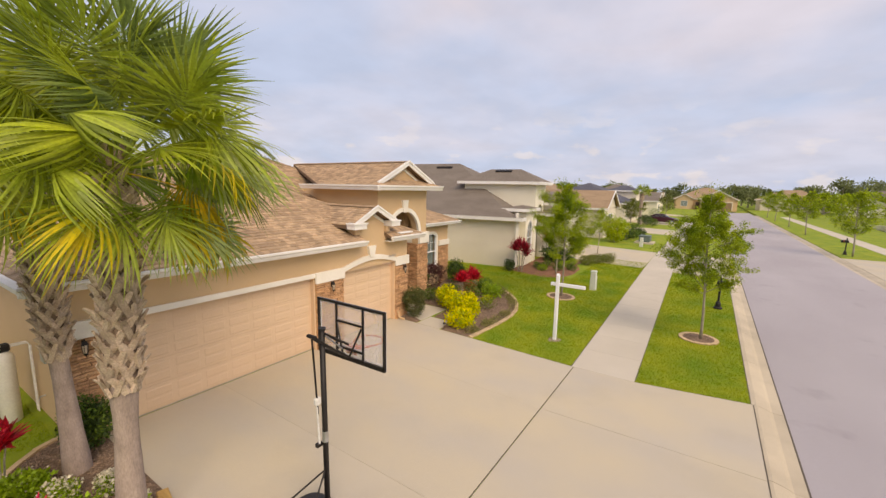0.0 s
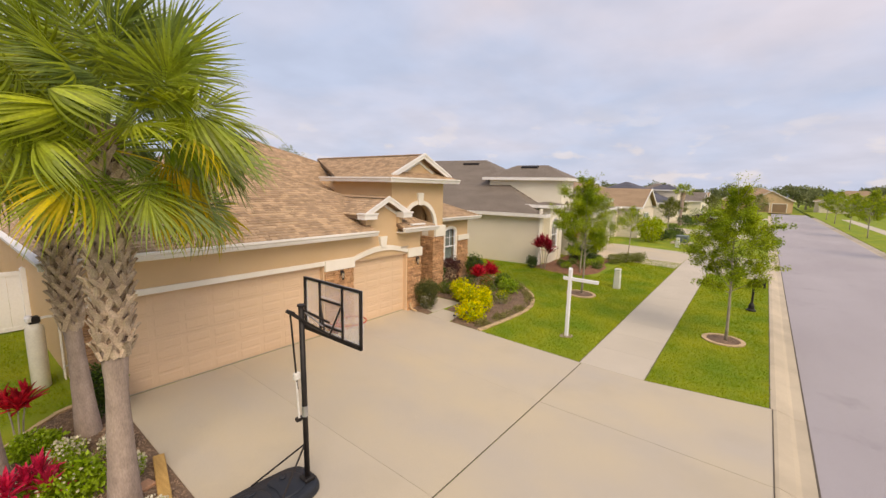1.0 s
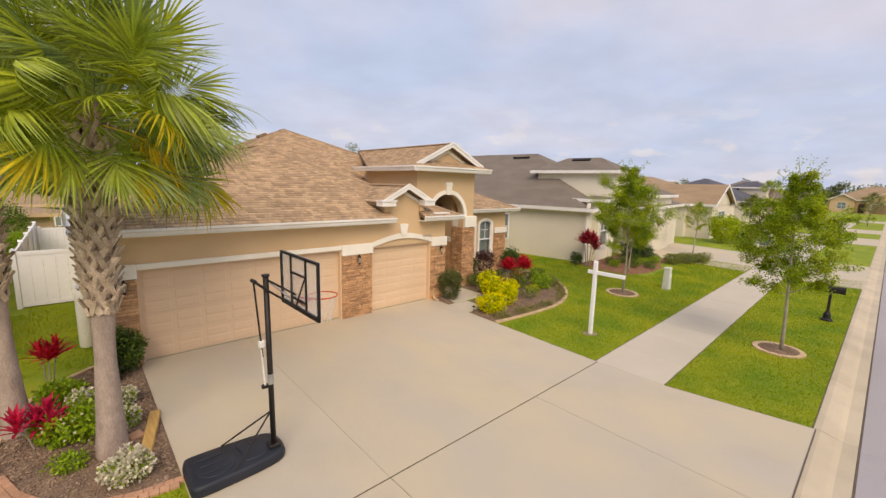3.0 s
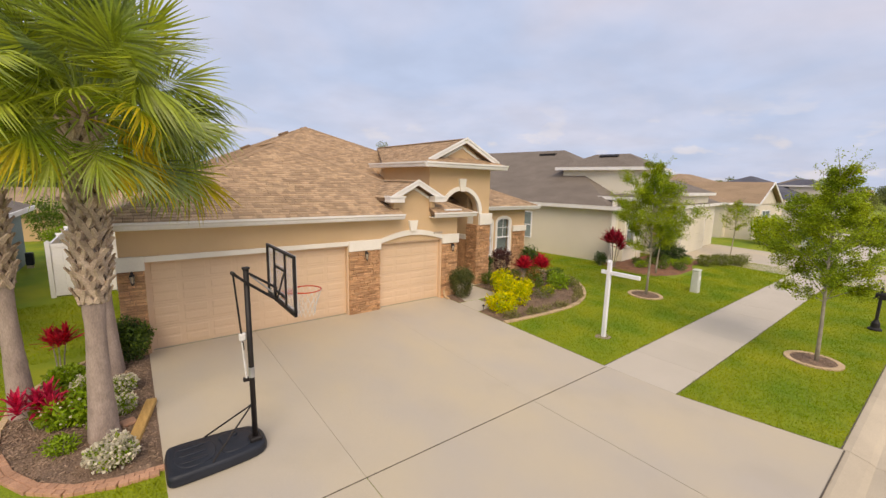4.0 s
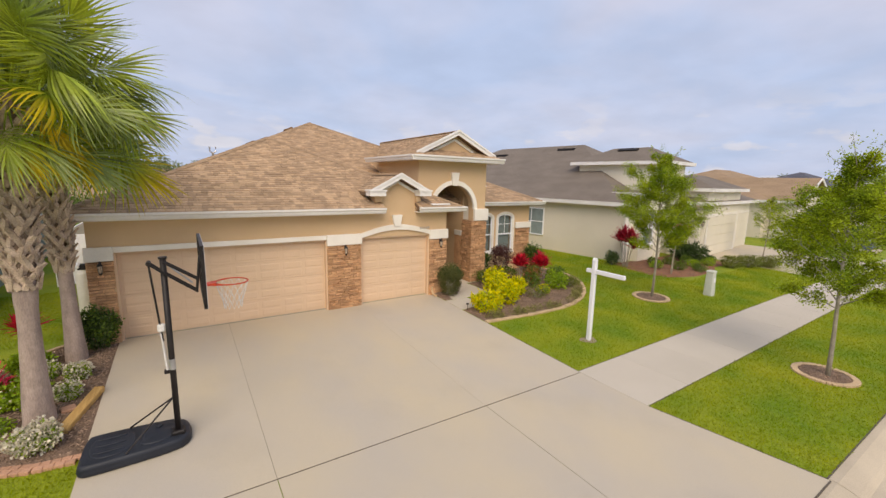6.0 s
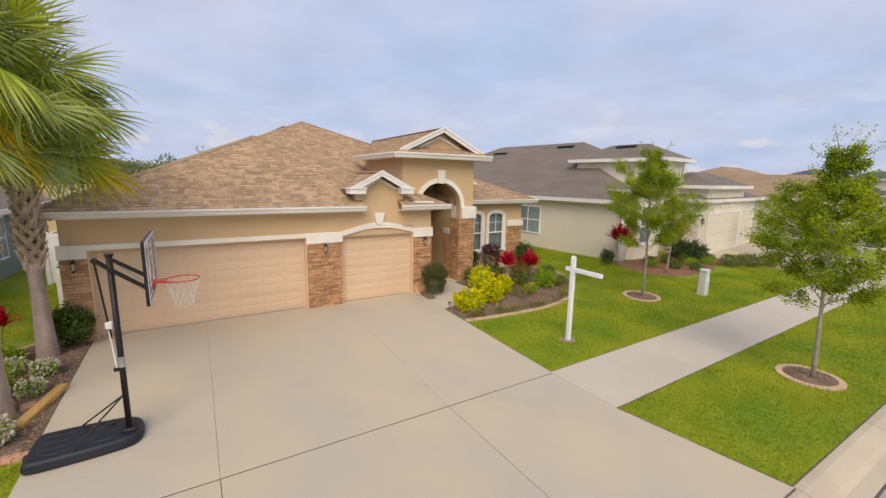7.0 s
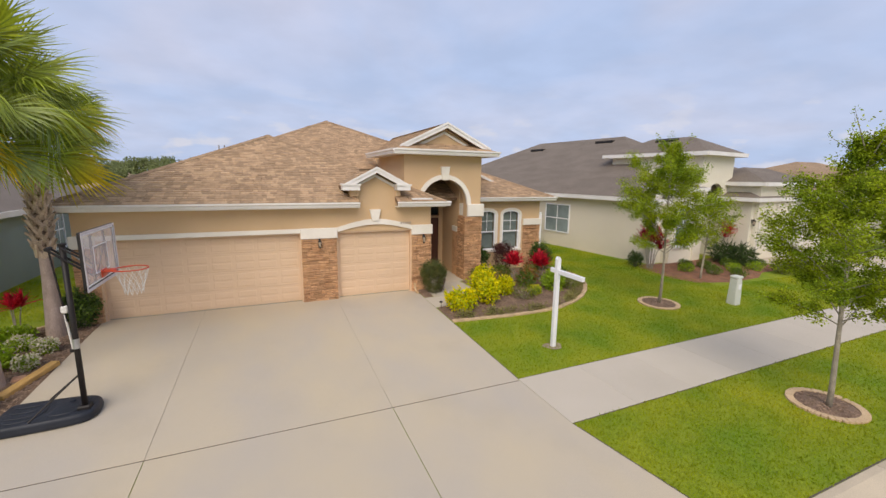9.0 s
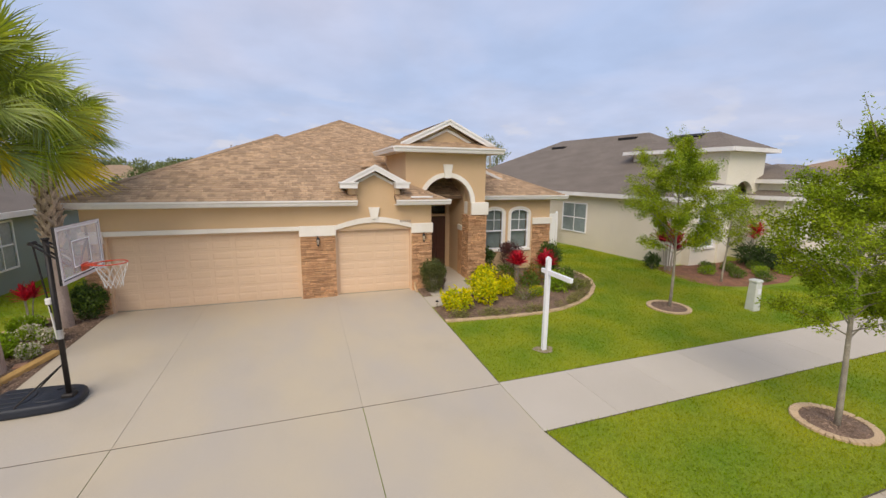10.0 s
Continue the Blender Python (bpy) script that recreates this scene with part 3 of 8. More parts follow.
def build_house_roof():
    peak, apex, meet = (1.05, 9.3), (-1.75, 4.55), (-1.75, 6.557)
    zp = 6.50
    sl = (zp - 3.04) / (peak[0] + 6.78)
    za = 3.04 + sl * (apex[0] + 6.78)
    g_front = lambda x, y: 3.04 + (za - 3.04) / (apex[1] + 0.32) * (y + 0.32)
    left = lambda x, y: 3.04 + sl * (x + 6.78)
    g_right = lambda x, y: 3.04 + (za - 3.04) / (3.52 - apex[0]) * (3.52 - x)
    m_front = lambda x, y: 3.05 + (zp - 3.05) / (peak[1] - 1.65) * (y - 1.65)
    m_right = lambda x, y: 3.05 + (zp - 3.05) / (9.4 - peak[0]) * (9.4 - x)
    m_back = lambda x, y: 3.05 + (zp - 3.05) / 5.65 * (15.65 - y)
    tri = [(-6.78, -0.32), (3.52, -0.32), apex]
    a = clip(tri, 1, 0, 0.66)
    mid = clip(clip(clip(tri, -1, 0, -0.66), 1, 0, 1.86), 0, -1, 0.0)
    c = clip(tri, -1, 0, -1.86)
    back = (peak[0], 10.0)
    slopes = [
        (a, g_front, (0, 1)), (mid, g_front, (0, 1)), (c, g_front, (0, 1)),
        ([(-6.78, -0.32), apex, meet, (-6.78, meet[1])], left, (1, 0)),
        ([(-6.78, meet[1]), meet, peak, back, (-6.78, 15.65)], left, (1, 0)),
        ([apex, (3.52, -0.32), (3.52, 1.63), meet], g_right, (-1, 0)),
        ([(3.52, 1.65), (9.4, 1.65), peak, meet], m_front, (0, 1)),
        ([(9.4, 1.65), (9.4, 15.65), back, peak], m_right, (-1, 0)),
        ([(-6.78, 15.65), back, (9.4, 15.65)], m_back, (0, -1)),
    ]
    r = roof_surface(house, slopes, near=lambda p: p[1] < 0.35 and -5.5 < p[0] < 3.6)
    for p, q in (((-6.78, -0.32, 3.04), (*apex, za)), ((3.52, -0.32, 3.04), (*apex, za)), ((*apex, za), (*meet, za)),
                 ((*meet, za), (*peak, zp)), ((*peak, zp), (*back, zp)), ((9.4, 1.65, 3.05), (*peak, zp))):
        ridge_caps(r, p, q)
    gutter(house, -6.90, 0.66, -0.35, 3.045)
    gutter(house, 1.86, 3.64, -0.35, 3.045)
    gutter(house, -0.47, 15.7, -6.81, 3.045, "y", -1)
    gutter(house, -0.32, 1.6, 3.55, 3.045, "y", 1)
    gutter(house, 5.40, 9.5, 1.62, 3.055)
    gutter(house, 1.62, 15.7, 9.43, 3.055, "y", 1)
    # soffits
    for r in ((-6.75, 0.655, -0.32, -0.003, 2.87, 2.90), (1.865, 3.5, -0.32, -0.003, 2.87, 2.90), (-6.78, -6.353, -0.32, 15.6, 2.86, 2.89), (3.103, 3.52, -0.003, 0.79, 2.86, 2.89), (5.40, 9.4, 1.66, 1.997, 2.88, 2.91)):
        part("soffit", boxes(r), TRIM, house)
    # vent pipe and flashing on the garage slope
    bm = tube(bmesh.new(), [(-3.42, 5.68, 4.45), (-3.42, 5.68, 4.72)], 0.04, 10)
    for k in (-1, 1):
        tube(bm, [(-3.42, 5.68, 4.70), (-3.42 + 0.09 * k, 5.68, 4.76), (-3.42 + 0.10 * k, 5.68, 4.92)], 0.028, 8)
    part("vent_pipe", bm, STEEL, house, "grey forked vent pipe")
    for x, y in ((0.15, 9.75), (-1.55, 9.9)):
        v = part("roof_vent", boxes((-0.20, 0.20, -0.22, 0.22, -0.1, 0.12), bevel=0.03), DECK, house, "low brown box vent")
        v.matrix_basis = Matrix.Translation((x, y, left(x, y) + 0.02)) @ Matrix.Rotation(-math.atan(sl), 4, "Y")
    part("splash_plate", boxes((2.35, 3.05, -0.30, 0.12, 3.10, 3.15), bevel=0.01), FASCIA, house, "pale metal diverter on the eave")


def build_tower():
    """The raised porch tower with its arch, gable and skirt roof."""
    y, x0, x1 = 0.80, 2.43, 5.39
    cx, rad, spring = 3.93, 0.90, 2.86
    bm = boxes((x0, cx - rad, y, y + 0.3, 2.4, 4.66), (cx + rad, x1, y, y + 0.3, 2.3, 4.66), (cx - rad, cx + rad, y, y + 0.3, 3.80, 4.66))
    arc = [(cx + rad * math.cos(a), spring + rad * math.sin(a)) for a in [math.pi * k / 24 for k in range(25)]]
    half = len(arc) // 2
    prism(bm, [(cx + rad, 3.80)] + [(cx, 3.80)] + arc[:half + 1][::-1], "y", y, y + 0.3)
    prism(bm, [(cx, 3.80), (cx - rad, 3.80)] + arc[half:][::-1], "y", y, y + 0.3)
    part("tower_side_wall", boxes((x0, x0 + 0.25, y + 0.3, 6.0, 3.0, 4.66)), STUCCO, house)
    part("tower_side_wall", boxes((x1 - 0.25, x1, y + 0.3, 6.0, 2.3, 4.66)), STUCCO, house)
    tower = part("tower_wall", bm, STUCCO, house)
    # arch trim
    bm = bmesh.new()
    ri, ro, n = rad - 0.005, rad + 0.15, 28
    rows = []
    for k in range(n + 1):
        a = math.pi * k / n
        rows.append([bm.verts.new((cx + r * math.cos(a), yy, spring + r * math.sin(a))) for r, yy in ((ri, y + 0.05), (ri, y - 0.045), (ro, y - 0.045), (ro, y + 0.0))])
    for p, q in zip(rows, rows[1:]):
        for j in range(3):
            bm.faces.new((p[j], q[j], q[j + 1], p[j + 1]))
    part("arch_trim", bm, TRIM, house)
    bm = prism(bmesh.new(), [(cx - 0.11, 3.72), (cx + 0.11, 3.72), (cx + 0.17, 4.19), (cx - 0.17, 4.19)], "y", y - 0.085, y + 0.01)
    part("keystone", bm, TRIM, house)
    part("pier_cap", boxes((4.84, 5.50, 0.70, 1.46, 2.41, 2.86), bevel=0.012), TRIM, house)
    # eaves, skirt, gable
    e0, e1, ef, ze, s, ax = 2.05, 5.77, 0.42, 4.72, 0.478, 3.91
    skirt = lambda px, py: ze + s * (py - ef)
    lft, rgt = (lambda px, py: ze + s * (px - e0)), (lambda px, py: ze + s * (e1 - px))
    roof_surface(house, [
        ([(e0, ef), (e1, ef), (e1 - 0.5, ef + 0.5), (e0 + 0.5, ef + 0.5)], skirt, (0, 1)),
        ([(e0 + 0.2, 0.62), (ax, 0.62), (ax, 7.36), (e0 + 0.2, 3.9)], lft, (1, 0)),
        ([(e0, ef), (e0 + 0.2, ef + 0.2), (e0 + 0.2, 3.9), (e0, 3.5)], lft, (1, 0)),
        ([(ax, 0.62), (e1 - 0.2, 0.62), (e1 - 0.2, 5.5), (ax, 7.36)], rgt, (-1, 0)),
        ([(e1 - 0.2, ef + 0.2), (e1, ef), (e1, 5.2), (e1 - 0.2, 5.4)], rgt, (-1, 0)),
    ])
    ridge_caps(house, (ax, 0.6, ze + s * (ax - e0)), (ax, 7.3, ze + s * (ax - e0)))
    gutter(house, e0 - 0.1, e1 + 0.1, ef - 0.03, ze + 0.01, h=0.17)
    gutter(house, ef - 0.1, 4.4, e0 - 0.03, ze + 0.01, "y", -1, h=0.17)
    gutter(house, ef - 0.1, 5.2, e1 + 0.03, ze + 0.01, "y", 1, h=0.17)
    for r in ((e0, e1, ef, y - 0.003, 4.57, 4.60), (e0, x0 - 0.003, y, 4.2, 4.57, 4.60), (x1 + 0.003, e1, y, 5.2, 4.57, 4.60)):
        part("soffit", boxes(r), TRIM, house)
    zt = ze + s * (ax - e0)
    gw = 0.86
    part("gable_wall", prism(bmesh.new(), [(e0 + 0.45, 4.78), (e1 - 0.45, 4.78), (ax, zt - 0.10)], "y", gw, gw + 0.12), STUCCO, house)
    bm = bmesh.new()
    h = 0.17
    for sx in (-1, 1):
        foot = (ax + sx * (ax - e0 - 0.17))
        zf = zt - s * abs(foot - ax)
        prism(bm, [(ax, zt + 0.05), (foot, zf + 0.05), (foot, zf + 0.05 - h), (ax, zt + 0.05 - h * 1.0)], "y", 0.56, 0.62)
        prism(bm, [(ax, zt + 0.07), (foot, zf + 0.07), (foot, zf - 0.0), (ax, zt - 0.0)], "y", 0.53, 0.559)
    part("rake_board", bm, FASCIA, house)
    bm = bmesh.new()
    for sx in (-1, 1):
        a, b = 0.22, 0.31
        prism(bm, [(ax, zt - a), (ax + sx * 1.05, zt - a - s * 1.05), (ax + sx * 1.05, zt - b - s * 1.05), (ax, zt - b)], "y", gw - 0.045, gw - 0.002)
    box(bm, ax - 1.1, ax + 1.1, gw - 0.045, gw - 0.002, zt - 0.90, zt - 0.82)
    part("gable_moulding", bm, TRIM, house)
    part("side_rake", prism(bmesh.new(), [(5.9, 4.24), (7.2, 3.68), (7.2, 3.58), (5.9, 4.12)], "y", 2.98, 3.06), FASCIA, house)


def build_small_gable():
    """The little gable over the single garage door."""
    x0, x1, ax, s = 0.66, 1.86, 1.22, 0.52
    apex = 4.02
    bm = prism(bmesh.new(), [(x0, 2.9), (x1, 2.9), (x1, apex - s * 0.64 - 0.1), (ax, apex - 0.1), (x0, apex - s * 0.56 - 0.1)], "y", -0.002, 0.6)
    part("gable_wall", bm, STUCCO, house)
    e0, e1 = 0.20, 2.24
    zt = apex + 0.02
    lft, rgt = (lambda x, y: zt - s * (ax - x)), (lambda x, y: zt - s * (x - ax))
    roof_surface(house, [([(e0, -0.26), (ax, -0.26), (ax, 2.2), (e0, 1.1)], lft, (1, 0)), ([(ax, -0.26), (e1, -0.26), (e1, 1.1), (ax, 2.2)], rgt, (-1, 0))])
    ridge_caps(house, (ax, -0.25, zt), (ax, 2.0, zt))
    bm = bmesh.new()
    for sx in (-1, 1):
        f = 1.01
        prism(bm, [(ax, zt + 0.05), (ax + sx * f, zt + 0.05 - s * f), (ax + sx * f, zt - 0.11 - s * f), (ax, zt - 0.11)], "y", -0.31, -0.26)
        prism(bm, [(ax, zt + 0.075), (ax + sx * f, zt + 0.075 - s * f), (ax + sx * f, zt + 0.01 - s * f), (ax, zt + 0.01)], "y", -0.335, -0.311)
    part("rake_board", bm, FASCIA, house)
    for a, b in ((e0 - 0.03, x0 + 0.02), (x1 - 0.02, e1 + 0.03)):
        part("eave_return", boxes((a, b, -0.36, -0.02, 3.40, 3.545)), FASCIA, house)
        part("return_cap", boxes((a - 0.03, b + 0.03, -0.39, -0.02, 3.546, 3.59)), FASCIA, house)
    for a, b in ((e0 + 0.22, x0), (x1, e1 - 0.22)):
        part("return_corbel", boxes((a, b, -0.12, 0.5, 3.20, 3.398), bevel=0.02), STUCCO, house)
    part("gable_pilaster", boxes((x1 + 0.001, x1 + 0.10, -0.03, 0.5, 2.95, 3.199)), STUCCO, house)
    bm = bmesh.new()
    for sx, f in ((-1, 0.54), (1, 0.60)):
        prism(bm, [(ax, zt - 0.16), (ax + sx * f, zt - 0.16 - s * f), (ax + sx * f, zt - 0.24 - s * f), (ax, zt - 0.24)], "y", -0.04, -0.003)
    part("gable_moulding", bm, TRIM, house)


def ledge_stones(parent, x0, x1, z0, z1, y, axis="x", out=-1, seed=1):
    """Dry-stacked stone veneer: each stone is a piece of its own; axis is the way along the face."""
    rng = random.Random(seed)
    shapes = []
    for w, h in ((0.14, 0.055), (0.20, 0.045), (0.27, 0.06), (0.33, 0.07), (0.18, 0.07), (0.11, 0.045)):
        bm = box(bmesh.new(), 0, w - 0.008, -0.05, 0.0, 0, h - 0.008)
        for v in bm.verts:
            if v.co.y < -0.01:
                v.co += Vector((rng.uniform(-0.004, 0.004), rng.uniform(-0.012, 0.012), rng.uniform(-0.005, 0.005)))
        bmesh.ops.bevel(bm, geom=[e for e in bm.edges if all(v.co.y < -0.01 for v in e.verts)], offset=0.008, segments=1, affect="EDGES")
        me = bpy.data.meshes.new("stone")
        bm.to_mesh(me), bm.free()
        me.materials.append(STONE)
        shapes.append((w, h, me))
    z = z0
    while z < z1 - 0.02:
        h = rng.choice((0.045, 0.055, 0.065, 0.08))
        h = min(h, z1 - z)
        x = x0
        while x < x1 - 0.03:
            w, hh, me = rng.choice(shapes)
            w2 = min(w * rng.uniform(0.8, 1.5), x1 - x)
            ob = part("stone", me, None, parent)
            depth = rng.uniform(0.5, 1.25)
            sc = Matrix.Diagonal((w2 / w, depth, h / hh, 1))
            if axis == "x":
                m = Matrix.Translation((x, y, z)) @ (Matrix.Identity(4) if out < 0 else Matrix.Translation((w2, 0, 0)) @ Matrix.Rotation(math.pi, 4, "Z"))
            else:
                m = Matrix.Translation((y, x + (w2 if out < 0 else 0), z)) @ Matrix.Rotation(-math.pi / 2 if out < 0 else math.pi / 2, 4, "Z")
            ob.matrix_basis = m @ sc
            x += w2
        z += h


def stone_pier(x0, x1, y0, y1, z1, seed, faces="fl", name="stone_pier"):
    """A block with stone laid on the faces named: f front, l left, r right."""
    p = part(name, boxes((x0 + 0.03, x1 - 0.03, y0 + 0.045, y1, 0, z1)), MORTAR, house, "stacked brown ledgestone veneer")
    if "f" in faces:
        ledge_stones(p, x0, x1, 0.0, z1, y0 + 0.05, seed=seed)
    if "l" in faces:
        ledge_stones(p, y0 + 0.04, y1, 0.0, z1, x0 + 0.05, "y", -1, seed=seed + 50)
    if "r" in faces:
        ledge_stones(p, y0 + 0.04, y1, 0.0, z1, x1 - 0.05, "y", 1, seed=seed + 90)


SEAL = mat("door_seal_rubber", (0.46, 0.40, 0.33), (0.40, 0.35, 0.29), 4, 0.8, 50, 0.1)


def garage_door(x0, x1, h, cols, y=0.17):
    """Sectional door: four hinged sections with pressed long panels."""
    d = part("garage_door", boxes((x0, x1, y + 0.03, y + 0.06, 0.02, h)), DOOR_TAN, house, "tan sectional garage door with pressed panels, closed")
    n, sh = 4, (h - 0.02) / 4
    for k in range(n):
        z = 0.022 + k * sh
        w = (x1 - x0 - 0.12) / cols
        us, zs = [x0 + 0.01], [z + 0.002, z + 0.012]
        for c in range(cols):
            xa = x0 + 0.06 + c * w
            us += [xa + 0.05, xa + 0.07, xa + w - 0.07, xa + w - 0.05]
        us.append(x1 - 0.01)
        for za, zb in ((0.07, 0.245), (0.285, sh - 0.07)):
            zs += [z + za, z + za + 0.02, z + zb - 0.02, z + zb]
        zs += [z + sh - 0.012, z + sh - 0.002]
        inner_u = {1 + 4 * c + q for c in range(cols) for q in (1, 2)}
        inner_z = {3, 4, 7, 8}
        bm = bmesh.new()
        grid = [[bm.verts.new((u, y - (0.006 if i in inner_u and j in inner_z else 0) + (0.004 if j in (0, len(zs) - 1) else 0), v)) for i, u in enumerate(us)] for j, v in enumerate(zs)]
        for r0, r1 in zip(grid, grid[1:]):
            for i in range(len(us) - 1):
                bm.faces.new((r0[i], r0[i + 1], r1[i + 1], r1[i]))
        part("door_section", bm, DOOR_TAN, d)
    part("door_seal", boxes((x0, x1, y - 0.004, y + 0.05, -0.01, 0.021)), SEAL, d, "grey rubber bottom seal")


LAMP_GLASS = mat("lamp_glass", (0.55, 0.45, 0.34), (0.45, 0.36, 0.27), 8, 0.2, 40, 0.1)


def wall_lantern(x, y, z, label="small black metal wall lantern with glass panes on the stone pier"):
    """A small black carriage lantern on a back plate."""
    l = thing("wall_lantern", label, "lamp", (x, y, z), group="garage lanterns")
    l.scale = (0.68, 0.68, 0.9)
    part("back_plate", boxes((-0.04, 0.04, -0.02, 0.0, -0.10, 0.08), bevel=0.006), BLACK, l)
    part("arm", tube(bmesh.new(), [(0, -0.01, 0.04), (0, -0.07, 0.09), (0, -0.12, 0.06)], 0.010, 6), BLACK, l)
    part("cap", lathe(bmesh.new(), [(0.085, 0.0), (0.05, 0.05), (0.02, 0.075), (0.012, 0.12)], 8, (0, -0.12)), BLACK, l)
    part("lantern_glass", lathe(bmesh.new(), [(0.05, -0.17), (0.068, 0.0)], 6, (0, -0.12)), LAMP_GLASS, l)
    bm = bmesh.new()
    for k in range(6):
        a = 2 * math.pi * k / 6
        tube(bm, [(0.052 * math.cos(a), -0.12 + 0.052 * math.sin(a), -0.17), (0.072 * math.cos(a), -0.12 + 0.072 * math.sin(a), 0.0)], 0.006, 4)
    part("cage", bm, BLACK, l)
    part("finial", lathe(bmesh.new(), [(0.055, -0.18), (0.05, -0.20), (0.01, -0.24)], 8, (0, -0.12)), BLACK, l)
    return l


def arched_window(x0, x1, z0, zs, zt, y):
    """A single-hung window with a low arch: frame, sashes, bars, panes."""
    n = 12
    cx, hw, rise = (x0 + x1) / 2, (x1 - x0) / 2, zt - zs
    arc = lambda k, e: (cx + (hw - e) * math.cos(math.pi * k / n), zs + (rise - e) * math.sin(math.pi * k / n))
    win = thing("window", "white single-hung arched window with a grid in the upper sash", "window", kind="structure", group="front windows")
    bm = bmesh.new()
    outer = [(x0, z0), (x1, z0)] + [arc(k, 0) for k in range(n + 1)]
    inner = [(x0 + 0.05, z0 + 0.05), (x1 - 0.05, z0 + 0.05)] + [arc(k, 0.05) for k in range(n + 1)]
    m = len(outer)
    ring = lambda pts, yy: [bm.verts.new((px, yy, pz)) for px, pz in pts]
    a, b, c, d = ring(outer, y - 0.03), ring(inner, y - 0.03), ring(inner, y + 0.05), ring(outer, y + 0.05)
    for i in range(m):
        j = (i + 1) % m
        for p, q in ((a, b), (b, c), (d, a)):
            bm.faces.new((p[i], p[j], q[j], q[i]))
    part("window_frame", bm, WHITE, win)
    zm = z0 + (zt - z0) * 0.46
    part("meeting_rail", boxes((x0 + 0.04, x1 - 0.04, y - 0.015, y + 0.03, zm - 0.025, zm + 0.025)), WHITE, win)
    part("muntin", boxes((cx - 0.01, cx + 0.01, y - 0.008, y + 0.012, zm + 0.025, zt - 0.04)), WHITE, win)
    part("muntin", boxes((x0 + 0.04, x1 - 0.04, y - 0.008, y + 0.012, (zm + zt) / 2 - 0.01, (zm + zt) / 2 + 0.01)), WHITE, win)
    me = mesh_of("pane", [(px, y + 0.02, pz) for px, pz in inner], [tuple(range(m))], WINDOW)
    part("pane", me, None, win).visible_shadow = False
    part("blind", mesh_of("blind", [(px, y + 0.14, pz) for px, pz in inner], [tuple(range(m))], BLIND), None, win, "pale drawn blind")
    part("window_sill", boxes((x0 - 0.12, x1 + 0.12, y - 0.09, y - 0.004, z0 - 0.10, z0 - 0.003), bevel=0.01), TRIM, win)
    bm = bmesh.new()
    o2 = [(x0 - 0.10, z0)] + [arc(k, -0.10) for k in range(n, -1, -1)] + [(x1 + 0.10, z0)]
    i2 = [(x0, z0)] + [arc(k, 0.0) for k in range(n, -1, -1)] + [(x1, z0)]
    p, q, r = ring(o2, y - 0.055), ring(i2, y - 0.055), ring(i2, y - 0.03)
    s = ring(o2, y)
    for i in range(len(o2) - 1):
        for u, v in ((p, q), (q, r), (s, p)):
            bm.faces.new((u[i], u[i + 1], v[i + 1], v[i]))
    part("window_trim", bm, TRIM, win)
    return win


NUMBER = mat("number_grey", (0.40, 0.33, 0.27), (0.36, 0.3, 0.25), 3, 0.6, 30, 0.05)


